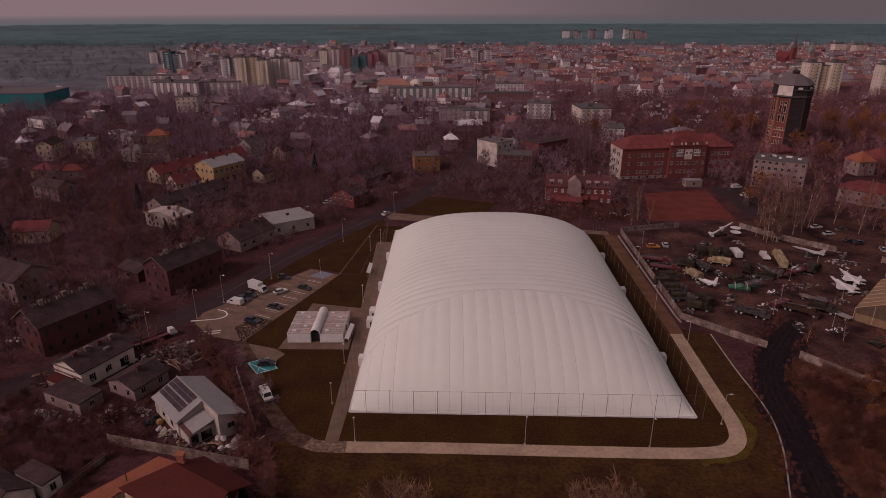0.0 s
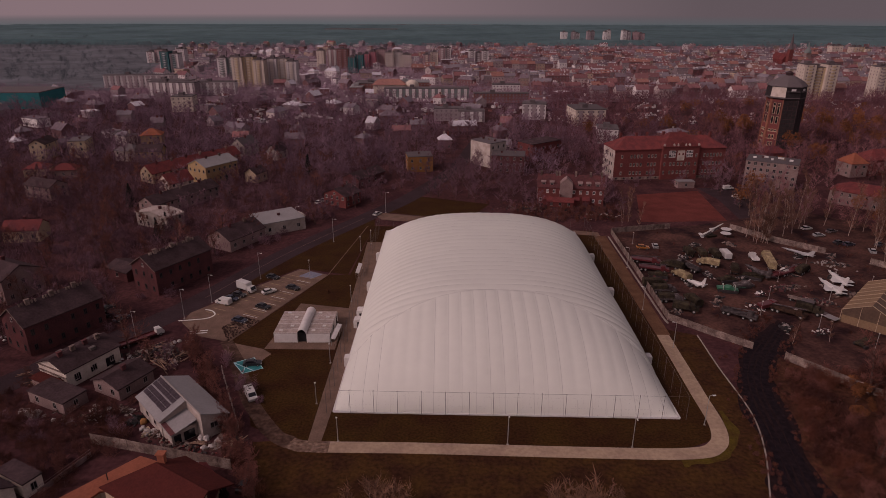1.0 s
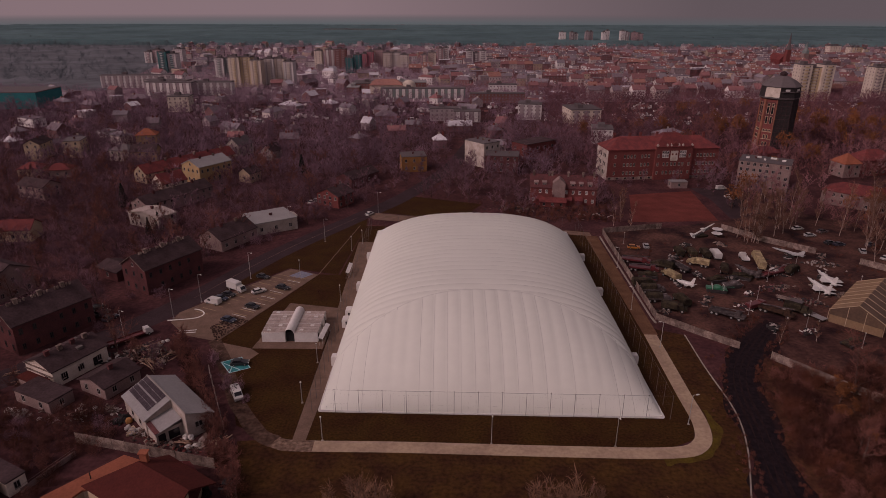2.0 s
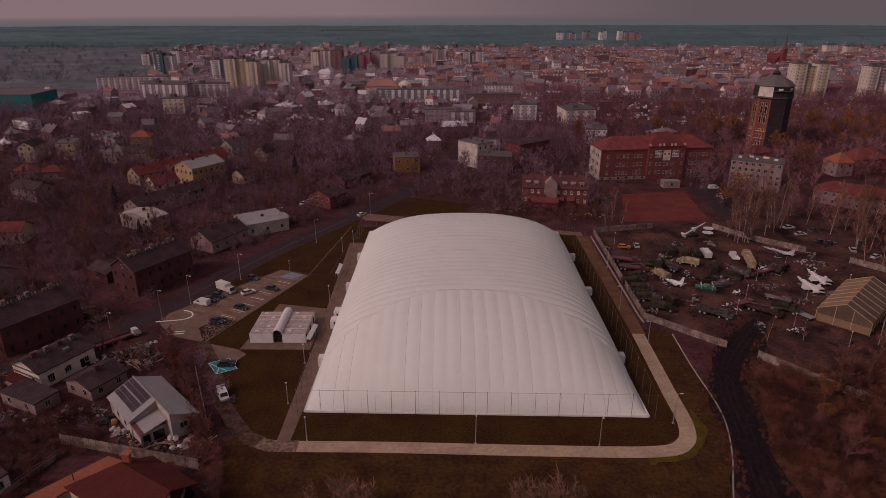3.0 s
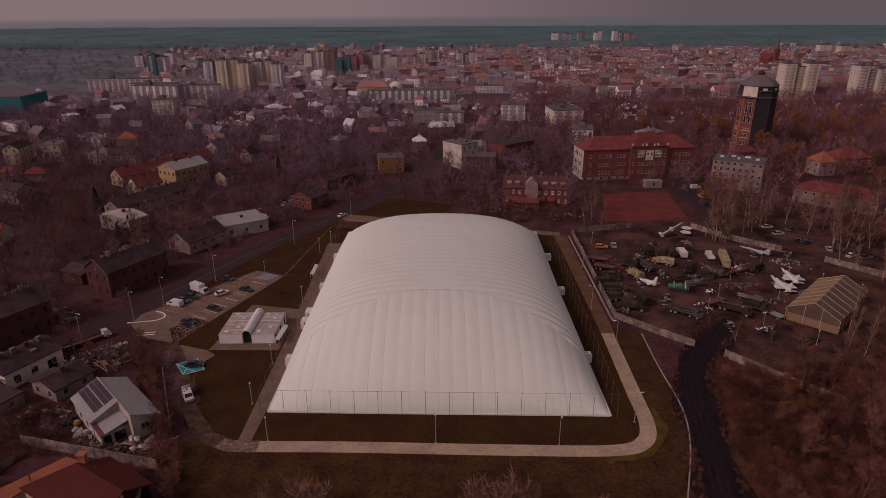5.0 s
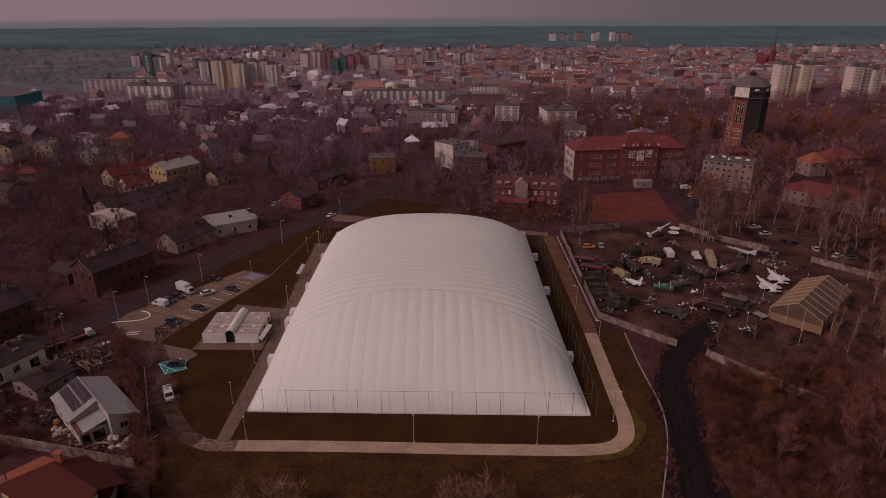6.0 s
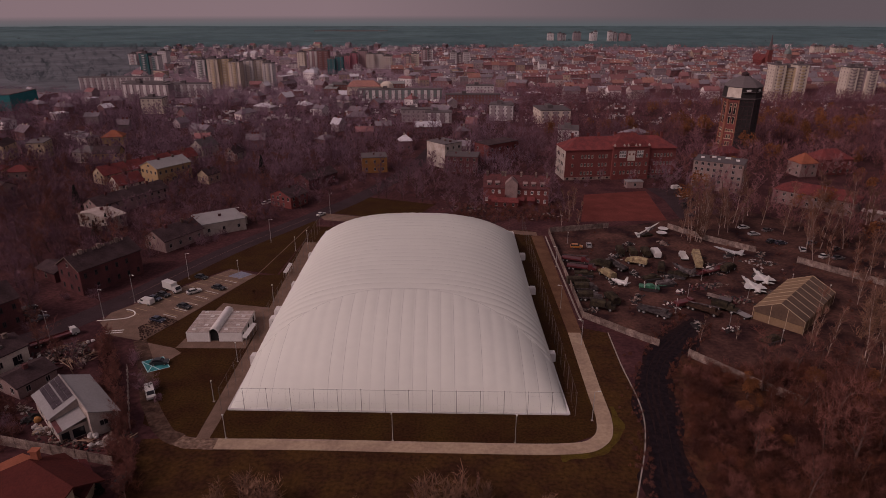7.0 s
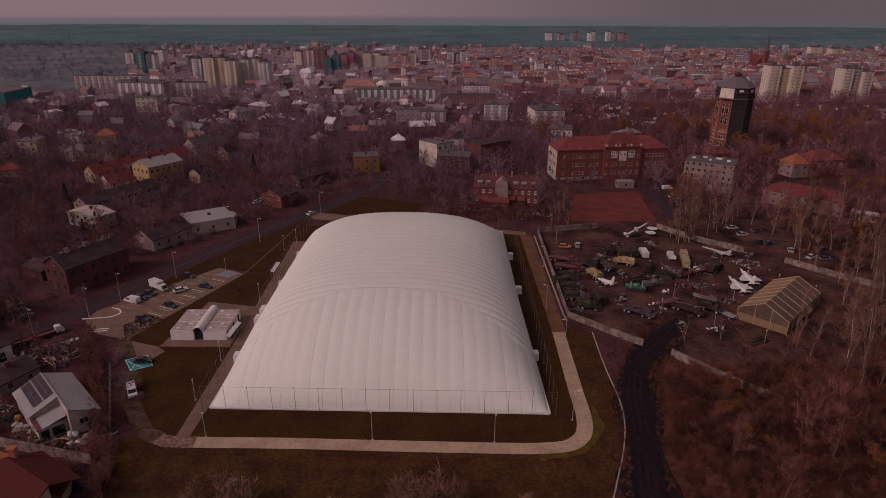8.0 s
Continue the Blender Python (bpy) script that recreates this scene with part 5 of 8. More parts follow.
def tower_block(name, label, x0, x1, y, h, wall, stripe=None, d=14, turn=0, roofs="roof_grey", glazed=True):
    """A block of flats: body, parapet, stair heads, and a row of windows for each floor."""
    w = x1 - x0
    t = thing(name, label, "apartment block", (x0, y, 0), turn, group="blocks of flats")
    n = max(2, round(h / 2.9)) if glazed else 0
    tall = h > 15 and w > 14
    k = max(1, round(w / 10.5)) if tall else 1
    for q in range(k):
        a, b = w * q / k, w * (q + 1) / k
        back, top = (3.2 * (q % 2), h - 2.9 * ((q * 7 + int(x0)) % 3 == 1)) if tall else (0, h)
        bm = bmesh.new()
        box(bm, a, back, 0, b, back + d, top)
        wing = part("wall", bm, stripe if stripe and tall and q % 2 else wall, t)
        bm = bmesh.new()
        box(bm, a - 0.2, back - 0.2, top, b + 0.2, back + d + 0.2, top + 0.7)
        box(bm, a + (b - a) * 0.3, back + d * 0.3, top + 0.7, a + (b - a) * 0.3 + 4, back + d * 0.7, top + 3.0)
        part("roof", bm, M[roofs], wing)
        if not glazed:
            continue
        bays = max(1, int((b - a) / 6))
        if stripe:
            for i in range(bays):
                xc = a + (b - a) * (i + 0.5) / bays
                bm = bmesh.new()
                for f in range(n if tall else 0):
                    box(bm, xc - 1.5, back - 1.0, 0.4 + f * top / n, xc + 1.5, back - 0.01, 1.5 + f * top / n)
                if not tall:
                    box(bm, xc - 1.4, back - 0.5, 0.5, xc + 1.4, back - 0.01, top - 0.3)
                o = part("balcony_bay" if tall else "loggia", bm, wall if tall and q % 2 else stripe, wing)
                if tall:
                    tagged(o, kind="stuff")
        bm = bmesh.new()
        for f in range(n):
            z = 0.95 + f * top / n
            for i in range(2 * bays):
                xc = a + (b - a) * (i + 0.5) / (2 * bays)
                box(bm, xc - 0.6, back - 0.06, z, xc + 0.6, back - 0.01, z + 1.35)
            for i in range(max(2, int(d / 4.5))):
                yc = back + d * (i + 0.5) / max(2, int(d / 4.5))
                if q == 0 and tall or not tall:
                    box(bm, a - 0.06, yc - 0.5, z, a - 0.01, yc + 0.5, z + 1.3)
                if q == k - 1:
                    box(bm, b + 0.01, yc - 0.5, z, b + 0.06, yc + 0.5, z + 1.3)
        tagged(part("far_glazing", bm, M["far_glass"], wing), kind="stuff")
    c, s = math.cos(radians(turn)), math.sin(radians(turn))
    keep_clear(x0 + c * w / 2 - s * d / 2, y + s * w / 2 + c * d / 2, w / 2 + 2, d / 2 + 2, turn)


COL = {k: surface(k + "_panel_wall", [0.8 * q for q in c], 0.9, 0.1, 8, 1.0, 0.05, each=0.06) for k, c in {
    "pale": (0.72, 0.65, 0.64), "yellow": (0.62, 0.47, 0.31), "teal": (0.03, 0.22, 0.235), "deep_teal": (0.055, 0.165, 0.175), "pink": (0.46, 0.17, 0.20), "rosy": (0.46, 0.30, 0.31), "rust": (0.26, 0.115, 0.105), "cream": (0.70, 0.58, 0.49), "dull": (0.38, 0.30, 0.31), "sage": (0.22, 0.25, 0.24)}.items()}
TB = tower_block
tall = "tall %s block of flats in the town"
for x0, x1, y, h, a, b in ((-280, -259, 774, 22, "pale", "sage"), (-229, -195, 675, 30.5, "cream", "yellow"), (-196, -165, 691, 28, "pale", "cream"), (-372, -350, 826, 26, "deep_teal", "pale"), (-455, -432, 965, 19, "pale", "rosy"), (-411, -398, 966, 20, "pale", None), (-182, -172, 882, 24, "cream", None), (-172, -158, 907, 24, "rosy", "pale"), (-154, -139, 883, 26, "rust", "rosy"), (-131, -112, 830, 22, "deep_teal", None), (-122, -105, 908, 21, "pink", None), (-104, -92, 926, 23, "rosy", None), (-91, -55, 909, 20, "cream", "pale"), (-38, -17, 910, 20, "rosy", "cream"), (-16, 1, 974, 22, "rosy", "pale"), (27, 56, 946, 20, "pale", "dull"), (227, 240, 1367, 20, "pale", None), (249, 266, 1368, 20, "dull", "pale"), (281, 297, 1368, 21, "dull", None), (316, 331, 1369, 23, "pale", None), (354, 373, 1370, 23, "pale", "dull"), (378, 402, 1371, 20, "rosy", None), (324, 355, 590, 32, "cream", "yellow"), (398, 426, 600, 29, "cream", "dull"), (656, 677, 1130, 18, "cream", None), (692, 726, 1131, 16, "cream", "yellow"), (745, 770, 1135, 16, "rosy", None)):
    if y > 1300:
        x0, x1, y, h = x0 * 1.09 + 2, x1 * 1.09 + 2, y * 1.09, h * 1.1 + 4
    TB("apartment_tower", tall % {"pale": "pale grey", "cream": "cream", "deep_teal": "dark teal", "rosy": "rose-coloured", "rust": "rust-red", "pink": "pink", "dull": "grey-brown"}[a], x0, x1, y, h, COL[a], COL[b] if b else None)
for x0, x1, y, h, a, b, turn, d in ((-361, -288, 663, 13, "pale", "dull", 4, 11), (-300, -255, 630, 12, "dull", "pale", -4, 11), (-287, -240, 604, 13, "dull", "pale", -6, 11), (-246, -207, 612, 12, "pale", "dull", 3, 11), (-60, 19, 594, 9, "sage", "pale", 2, 11), (23, 72, 567, 8, "rust", None, 2, 10), (43, 70, 627, 9, "pale", None, 0, 12), (57, 75, 482, 11.5, "pale", "dull", -8, 12), (92, 114, 450, 12, "cream", "dull", 6, 24), (-10, 12, 473, 9, "dull", None, 3, 10), (8, 28, 468, 8, "dull", "pale", 2, 10), (-92, -55, 633, 9, "rust", None, 4, 26), (-225, -208, 510, 12, "cream", None, 5, 14), (95, 108, 393, 9, "pale", None, -10, 16)):
    TB("apartment_slab", "long low %s block of flats" % {"pale": "pale grey", "dull": "grey-brown", "sage": "grey-green", "rust": "rust-red", "cream": "cream"}[a], x0, x1, y, h, COL[a], COL[b] if b else None, d, turn)
TB("factory_hall", "long teal factory hall at the edge of town", -420, -341, 520, 13, COL["teal"], None, 40, 3, "roof_grey", False)

TB("long_hall", "very long low pale hall at the edge of the woods", -400, -170, 2060, 12.2, COL["sage"], None, 40, 0, "roof_grey", False)

# church with a spire, and a green-capped tower
church = thing("church", "far brick church with a slender spire", "church", (478, 920, 0), 5)
bm = bmesh.new()
box(bm, -3, -3, 0, 3, 3, 25)
part("tower", bm, M["brick"], church)
bm = bmesh.new()
loft(bm, [octo(3.5, 25), octo(2.6, 28), octo(0.2, 47)])
part("spire", bm, M["roof_grey"], church)
bm = bmesh.new()
box(bm, -7, 4, 0, 7, 36, 11)
loft(bm, [[(-7.5, y, 11), (7.5, y, 11), (0, y, 19)] for y in (4.1, 36)])
bmesh.ops.recalc_face_normals(bm, faces=bm.faces)
part("nave", bm, M["roof_red"], church)
church = thing("clock_tower", "far tower with a pale green cap", "tower", (537, 984, 0), 5)
bm = bmesh.new()
box(bm, -4, -4, 0, 4, 4, 16)
part("shaft", bm, M["grey_wall"], church)
bm = bmesh.new()
loft(bm, [octo(5.2, 16), octo(4.4, 20), octo(2, 23), octo(1.4, 27), octo(0.2, 31)])
part("cap", bm, COL["sage"], church)
arena = thing("round_hall", "hall with an orange roof and pale round end", "hall", (-60, 640, 0), 5)
bm = bmesh.new()
box(bm, -16, -9, 0, 16, 9, 8)
part("wall", bm, COL["cream"], arena)
bm = bmesh.new()
loft(bm, [[(-17, -10, 8), (17, -10, 8), (17, 10, 8), (-17, 10, 8)], [(-10, -1, 13), (10, -1, 13), (10, 1, 13), (-10, 1, 13)]])
part("roof", bm, M["town_tile"], arena)
bm = bmesh.new()
loft(bm, [[(23 + r * math.cos(a), r * math.sin(a), z) for a in [k * math.pi / 8 for k in range(16)]] for r, z in ((7, 0), (7, 7), (6, 9.5), (3.4, 11.5), (0.5, 12.2))])
part("rotunda", bm, COL["cream"], arena)
keep_clear(-50, 640, 45, 14, 5)
for k, (x0, x1, y, h) in enumerate(((-60, -20, 660, 7), (-96, -84, 618, 7))):
    TB("market_hall", "low market hall with a pale flat roof", x0, x1, y, h, COL["rust"], None, 24, 3, "roof_pale")


def far_town():
    """Scattered houses on the near side of the town, closed rows of tenements beyond; the nearer ones are things of their own, the rest joined."""
    rnd = random.Random(7)
    data = ([], [], [])
    spots, single = [], 0
    for n in range(3600):
        # nearest first, in bands
        y = 372 + 1040 * (n / 3600) ** 1.35 + rnd.uniform(-12, 12)
        x = rnd.uniform(-0.80, 0.80) * y + 20
        side = x / y
        if (x < -0.4 * y - 40 and y > 640) or rnd.random() < 0.45:
            continue
        if side > 0.10 and (y < 600 or y < 760 and side > 0.55) and rnd.random() < 0.95:
            continue
        if y < 560 and rnd.random() < 0.45 or side > 0.05 and y > 600 and rnd.random() < 0.6:
            continue
        r = 13 + 0.004 * y
        if not is_clear(x, y, 9) or any((x - a) ** 2 + (y - b) ** 2 < (r + q) ** 2 for a, b, q in spots[-400:]):
            continue
        spots.append((x, y, r))
        right = side > 0.05
        turn = rnd.choice((-30, -28, 60, 10)) if not right else rnd.choice((5, 8, 4, -20, 30, 95))
        kind = rnd.choice(("gx", "gx", "hip", "flat"))
        w, d = rnd.uniform(7, 12) + (8 if rnd.random() < 0.25 else 0), rnd.uniform(7, 10)
        h = rnd.uniform(3.4, 6.2) if y < 640 else rnd.uniform(5, 8.5)
        wall = rnd.choice((1, 2, 2, 1, 3, 3, 5, 4, 2, 3) if y < 700 or rnd.random() < 0.4 else (6, 4, 5, 5, 3))
        roof = rnd.choice((7, 7, 7, 7, 8, 8, 9, 9, 11)) if right else rnd.choice((7, 7, 8, 8, 8, 8, 9, 9, 10))
        if kind == "flat":
            roof = rnd.choice((8, 8, 9, 9, 10))
        rise = rnd.uniform(2.2, 3.8)
        if single < 120 and abs(side) < 0.72:
            single += 1
            one_house(rnd, x, y, turn, w, d, h, kind, rise, wall, roof)
        else:
            far_house(rnd, x, y, turn, w, d, h, kind, rise, wall, roof, data)
            keep_clear(x, y, w / 2, d / 2, turn)
    # closed rows of tenements along the streets, each unit with its own front and roof
    lone = 0
    for row in range(17):
        y0 = 610 + 30 * row + 0.4 * row * row
        at = -0.06 * y0 + rnd.uniform(0, 30) if y0 > 700 else 0.22 * y0
        while at < 0.82 * y0:
            length = rnd.uniform(36, 95)
            turn = rnd.choice((3, 5, 7, 5, 14, -6))
            y = y0 + rnd.uniform(-11, 11)
            top = rnd.uniform(5.5, 9)
            c, s = math.cos(radians(turn)), math.sin(radians(turn))
            if rnd.random() < (0.26 if y0 > 700 else 0.5):
                at += length * 0.8
                continue
            u = 0.0
            while u < length:
                w = rnd.uniform(8, 15)
                x, yy = at + c * (u + w / 2), y + s * (u + w / 2)
                u += w + 0.05
                if not is_clear(x, yy, 5):
                    continue
                kind = rnd.choice(("gx", "gx", "gx", "gx", "flat"))
                wall = rnd.choice((1, 3, 4, 5, 4, 2, 6, 3, 2, 1))
                roof = rnd.choice((7, 7, 7, 11, 8, 9)) if kind == "gx" else rnd.choice((8, 9, 10))
                h, rise = top + rnd.uniform(-1.0, 1.0), rnd.uniform(3.0, 4.6)
                if lone < 70:
                    lone += 1
                    one_house(rnd, x, yy, turn, w, 10, h, kind, rise, wall, roof)
                else:
                    far_house(rnd, x, yy, turn, w, 10, h, kind, rise, wall, roof, data)
                    keep_clear(x, yy, w / 2, 5, turn)
            at += length + rnd.uniform(6, 26)
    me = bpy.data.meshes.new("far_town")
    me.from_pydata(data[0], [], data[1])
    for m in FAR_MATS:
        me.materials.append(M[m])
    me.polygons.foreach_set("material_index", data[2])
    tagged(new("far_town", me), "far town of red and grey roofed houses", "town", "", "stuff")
    return spots


WALL_WORD = {1: "sooty brick", 2: "brick", 3: "grey rendered", 4: "cream", 5: "white", 6: "ochre"}
ROOF_WORD = {7: "red", 8: "dark", 9: "grey", 10: "pale", 11: "orange"}


def one_house(rnd, x, y, turn, w, d, h, kind, rise, wall, roof):
    shape = {"gx": "gable", "hip": "hipped", "flat": "flat"}[kind]
    c, s = math.cos(radians(turn)), math.sin(radians(turn))
    t = thing("town_house", "%s town house with a %s %s roof" % (WALL_WORD[wall], ROOF_WORD[roof], shape), "house", (x - c * w / 2 + s * d / 2, y - s * w / 2 - c * d / 2, 0), turn, group="town houses")
    bm = bmesh.new()
    house_walls(bm, w, d, h, kind, rise)
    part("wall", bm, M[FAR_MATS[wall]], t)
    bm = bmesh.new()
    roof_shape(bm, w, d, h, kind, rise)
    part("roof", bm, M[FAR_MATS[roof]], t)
    n = max(1, int(h / 3.1))
    fh = h / n
    if y < 395:
        for f in range(n):
            for i in range(max(2, int(w / 3.2))):
                add_window(t, w * (i + 0.5) / max(2, int(w / 3.2)), -0.003, f * fh + 0.9, 0, 1.1, 1.5)
            for i in range(2):
                add_window(t, -0.003, d * (i + 0.5) / 2, f * fh + 0.9, -90, 1.1, 1.5)
                add_window(t, w + 0.003, d * (i + 0.5) / 2, f * fh + 0.9, 90, 1.1, 1.5)
    else:
        bm = bmesh.new()
        for f in range(n):
            z = 0.9 + f * fh
            for side, length in (("f", w), ("l", d), ("r", d)):
                k = max(2, int(length / 3.2))
                for i in range(k):
                    q = length * (i + 0.5) / k
                    if side == "f":
                        box(bm, q - 0.55, -0.06, z, q + 0.55, -0.01, z + 1.5)
                    elif side == "l":
                        box(bm, -0.06, q - 0.55, z, -0.01, q + 0.55, z + 1.5)
                    else:
                        box(bm, w + 0.01, q - 0.55, z, w + 0.06, q + 0.55, z + 1.5)
        tagged(part("far_glazing", bm, M["far_glass"], t), kind="stuff")
    for i in range(rnd.choice((1, 2, 2, 3))):
        cx = w * rnd.uniform(0.1, 0.9)
        zt = h + (rise if kind != "flat" else 0) + 1.1
        bm = bmesh.new()
        box(bm, cx - 0.45, d / 2 - 0.45, h + 0.1, cx + 0.45, d / 2 + 0.45, zt)
        part("chimney", bm, M["brick" if rnd.random() < 0.5 else "white"], t)
    keep_clear(x, y, w / 2 + 1, d / 2 + 1, turn)


FAR_SPOTS = far_town()


def town_clutter(count):
    """Garages, parked cars and yard clutter between the far houses: small loose boxes."""
    rnd = random.Random(15)
    v, f = [], []
    while count:
        y = 470 + 830 * rnd.random() ** 1.15
        x = rnd.uniform(-0.78, 0.78) * y + 20
        count -= 1
        if not is_clear(x, y, 1) or x < -0.42 * y:
            continue
        turn = rnd.choice((0.1, 0.5, 1.2, -0.4))
        c, s = math.cos(turn), math.sin(turn)
        for i in range(rnd.choice((1, 1, 2, 4))):
            w, d, h = rnd.uniform(0.7, 1.8), rnd.uniform(0.5, 1.0), rnd.uniform(1.0, 2.4)
            ox, oy = x + s * 3.2 * i, y - c * 3.2 * i
            k = len(v)
            for z in (0.1, h):
                v.extend([(ox + c * p * w - s * q * d, oy + s * p * w + c * q * d, z) for p, q in ((-1, -1), (1, -1), (1, 1), (-1, 1))])
            f.extend([tuple(k + j for j in q) for q in ((0, 1, 5, 4), (1, 2, 6, 5), (2, 3, 7, 6), (3, 0, 4, 7), (4, 5, 6, 7))])
    me = bpy.data.meshes.new("town_clutter")
    me.from_pydata(v, [], f)
    me.materials.append(island_surface("mixed_clutter", [(0.6, 0.55, 0.54), (0.2, 0.13, 0.13), (0.75, 0.7, 0.68), (0.1, 0.06, 0.06), (0.42, 0.36, 0.35), (0.25, 0.1, 0.09)]))
    tagged(new("town_clutter", me), "garages and parked cars between the far houses", "clutter", "", "stuff")


town_clutter(2600)

# haze behind the woods: a glowing backdrop shell with a painted sky gradient
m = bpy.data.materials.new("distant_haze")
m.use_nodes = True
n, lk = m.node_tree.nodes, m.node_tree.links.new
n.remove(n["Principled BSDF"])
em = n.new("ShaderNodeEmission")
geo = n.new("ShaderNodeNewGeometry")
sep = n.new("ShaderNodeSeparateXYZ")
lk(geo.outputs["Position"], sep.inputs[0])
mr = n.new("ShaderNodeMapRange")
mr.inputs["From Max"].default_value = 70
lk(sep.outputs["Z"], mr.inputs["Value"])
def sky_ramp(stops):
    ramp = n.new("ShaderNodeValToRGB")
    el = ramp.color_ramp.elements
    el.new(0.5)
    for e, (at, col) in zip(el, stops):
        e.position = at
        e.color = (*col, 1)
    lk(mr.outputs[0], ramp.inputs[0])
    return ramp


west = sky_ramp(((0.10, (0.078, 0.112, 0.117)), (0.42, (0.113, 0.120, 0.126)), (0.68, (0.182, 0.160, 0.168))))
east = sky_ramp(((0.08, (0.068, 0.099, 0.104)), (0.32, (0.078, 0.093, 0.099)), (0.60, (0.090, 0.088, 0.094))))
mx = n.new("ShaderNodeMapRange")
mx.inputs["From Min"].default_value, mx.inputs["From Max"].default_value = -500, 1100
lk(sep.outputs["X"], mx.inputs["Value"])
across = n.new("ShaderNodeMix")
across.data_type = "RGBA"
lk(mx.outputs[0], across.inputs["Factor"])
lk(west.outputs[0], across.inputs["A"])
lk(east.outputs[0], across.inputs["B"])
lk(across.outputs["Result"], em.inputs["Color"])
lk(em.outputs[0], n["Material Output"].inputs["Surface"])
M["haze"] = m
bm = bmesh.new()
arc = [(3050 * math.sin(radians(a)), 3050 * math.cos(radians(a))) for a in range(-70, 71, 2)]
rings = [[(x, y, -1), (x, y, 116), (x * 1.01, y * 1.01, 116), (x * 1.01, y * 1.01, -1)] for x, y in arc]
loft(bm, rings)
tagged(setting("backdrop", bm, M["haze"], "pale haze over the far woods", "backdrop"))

# ---- trees ----
def grow(rnd, height, spread, levels=2, forks=4, lean=0.0, trunk=0.18, clear=0.3, twigs=4, twig_len=1.6, up=0.5, slip=0.05):
    """Trunk and limbs as tapered tubes, twigs as thin slips: lists of points and faces."""
    tv, tf, cv, cf = [], [], [], []

    def limb(a, b, r0, r1, sides):
        d = (b - a).normalized()
        u = d.orthogonal().normalized()
        w = d.cross(u)
        k = len(tv)
        for p, r in ((a, r0), (b, r1)):
            tv.extend([tuple(p + r * (math.cos(2 * math.pi * i / sides) * u + math.sin(2 * math.pi * i / sides) * w)) for i in range(sides)])
        for i in range(sides):
            tf.append((k + i, k + (i + 1) % sides, k + sides + (i + 1) % sides, k + sides + i))

    def twig(a, d, length, wide):
        s = d.cross(Vector((rnd.uniform(-1, 1), rnd.uniform(-1, 1), rnd.uniform(-1, 1)))).normalized() * wide
        bend = Vector((rnd.uniform(-1, 1), rnd.uniform(-1, 1), rnd.uniform(-0.3, 0.8))) * length * 0.12
        k = len(cv)
        cv.extend([tuple(a - s), tuple(a + s), tuple(a + d * length + bend)])
        cf.append((k, k + 1, k + 2))

    def branch(a, d, length, r, level):
        segs = 2 if level else 3
        p, dd = a, d
        for i in range(segs):
            dd = (dd + Vector((rnd.uniform(-1, 1), rnd.uniform(-1, 1), rnd.uniform(-0.4, 0.7))) * 0.16).normalized()
            b = p + dd * length / segs
            rr0, rr1 = r * (1 - 0.75 * i / segs), r * (1 - 0.75 * (i + 1) / segs)
            if level < 2:
                limb(p, b, rr0, rr1, 5 if level == 0 else 3)
            else:
                twig(p, dd, length / segs * 1.1, max(0.03, rr0))
            frac = (i + 1) / segs
            if level < levels and (level > 0 or frac > clear):
                for _ in range(forks if level == 0 else max(2, forks - 1)):
                    az = rnd.uniform(0, 2 * math.pi)
                    out = Vector((math.cos(az), math.sin(az), rnd.uniform(up * 0.4, up * 1.6))).normalized()
                    nd = (dd * 0.45 + out * (0.9 if level == 0 else 0.8)).normalized()
                    at = p.lerp(b, rnd.uniform(0.25, 1.0))
                    branch(at, nd, length * (spread if level == 0 else 0.52) * rnd.uniform(0.6, 1.1) * (1.15 - 0.4 * frac if level == 0 else 1), max(0.03, rr1 * 0.55), level + 1)
            if level >= max(1, levels - 1):
                for _ in range(twigs):
                    t = Vector((rnd.uniform(-1, 1), rnd.uniform(-1, 1), rnd.uniform(-0.3, 1.2))).normalized()
                    twig(p.lerp(b, rnd.random()), (dd * 0.6 + t).normalized(), twig_len * rnd.uniform(0.5, 1.2), slip * rnd.uniform(0.6, 1.2))
            p = b

    branch(Vector((0, 0, -0.1)), Vector((lean, 0, 1)).normalized(), height * 0.8, trunk, 0)
    return tv, tf, cv, cf


def pydata(name, v, f, mat):
    me = bpy.data.meshes.new(name)
    me.from_pydata(v, [], f)
    me.materials.append(mat)
    return me


def leaves(rnd, cx, cy, cz, rx, rz, count, size):
    """Small leaf slips scattered through an uneven crown."""
    v, f = [], []
    lumps = [(rnd.uniform(-0.6, 0.6), rnd.uniform(-0.6, 0.6), rnd.uniform(-0.5, 0.6), rnd.uniform(0.35, 0.6)) for _ in range(9)]
    while len(f) < count:
        lx, ly, lz, lr = rnd.choice(lumps)
        p = Vector((rnd.gauss(0, 1), rnd.gauss(0, 1), rnd.gauss(0, 1))).normalized() * lr * rnd.uniform(0.6, 1.0) + Vector((lx, ly, lz))
        c = Vector((cx + p.x * rx, cy + p.y * rx, cz + p.z * rz))
        a = Vector((rnd.uniform(-1, 1), rnd.uniform(-1, 1), rnd.uniform(-0.5, 0.5))).normalized() * size * rnd.uniform(0.6, 1.3)
        b = a.cross(Vector((rnd.uniform(-1, 1), rnd.uniform(-1, 1), rnd.uniform(-1, 1)))).normalized() * size * 0.7
        k = len(v)
        v.extend([tuple(c - a), tuple(c + b), tuple(c + a), tuple(c - b)])
        f.append((k, k + 1, k + 2, k + 3))
    return v, f


SPECIES = {}


def species(key, build, n):
    SPECIES[key] = [build(random.Random(100 + 17 * i + len(key))) for i in range(n)]


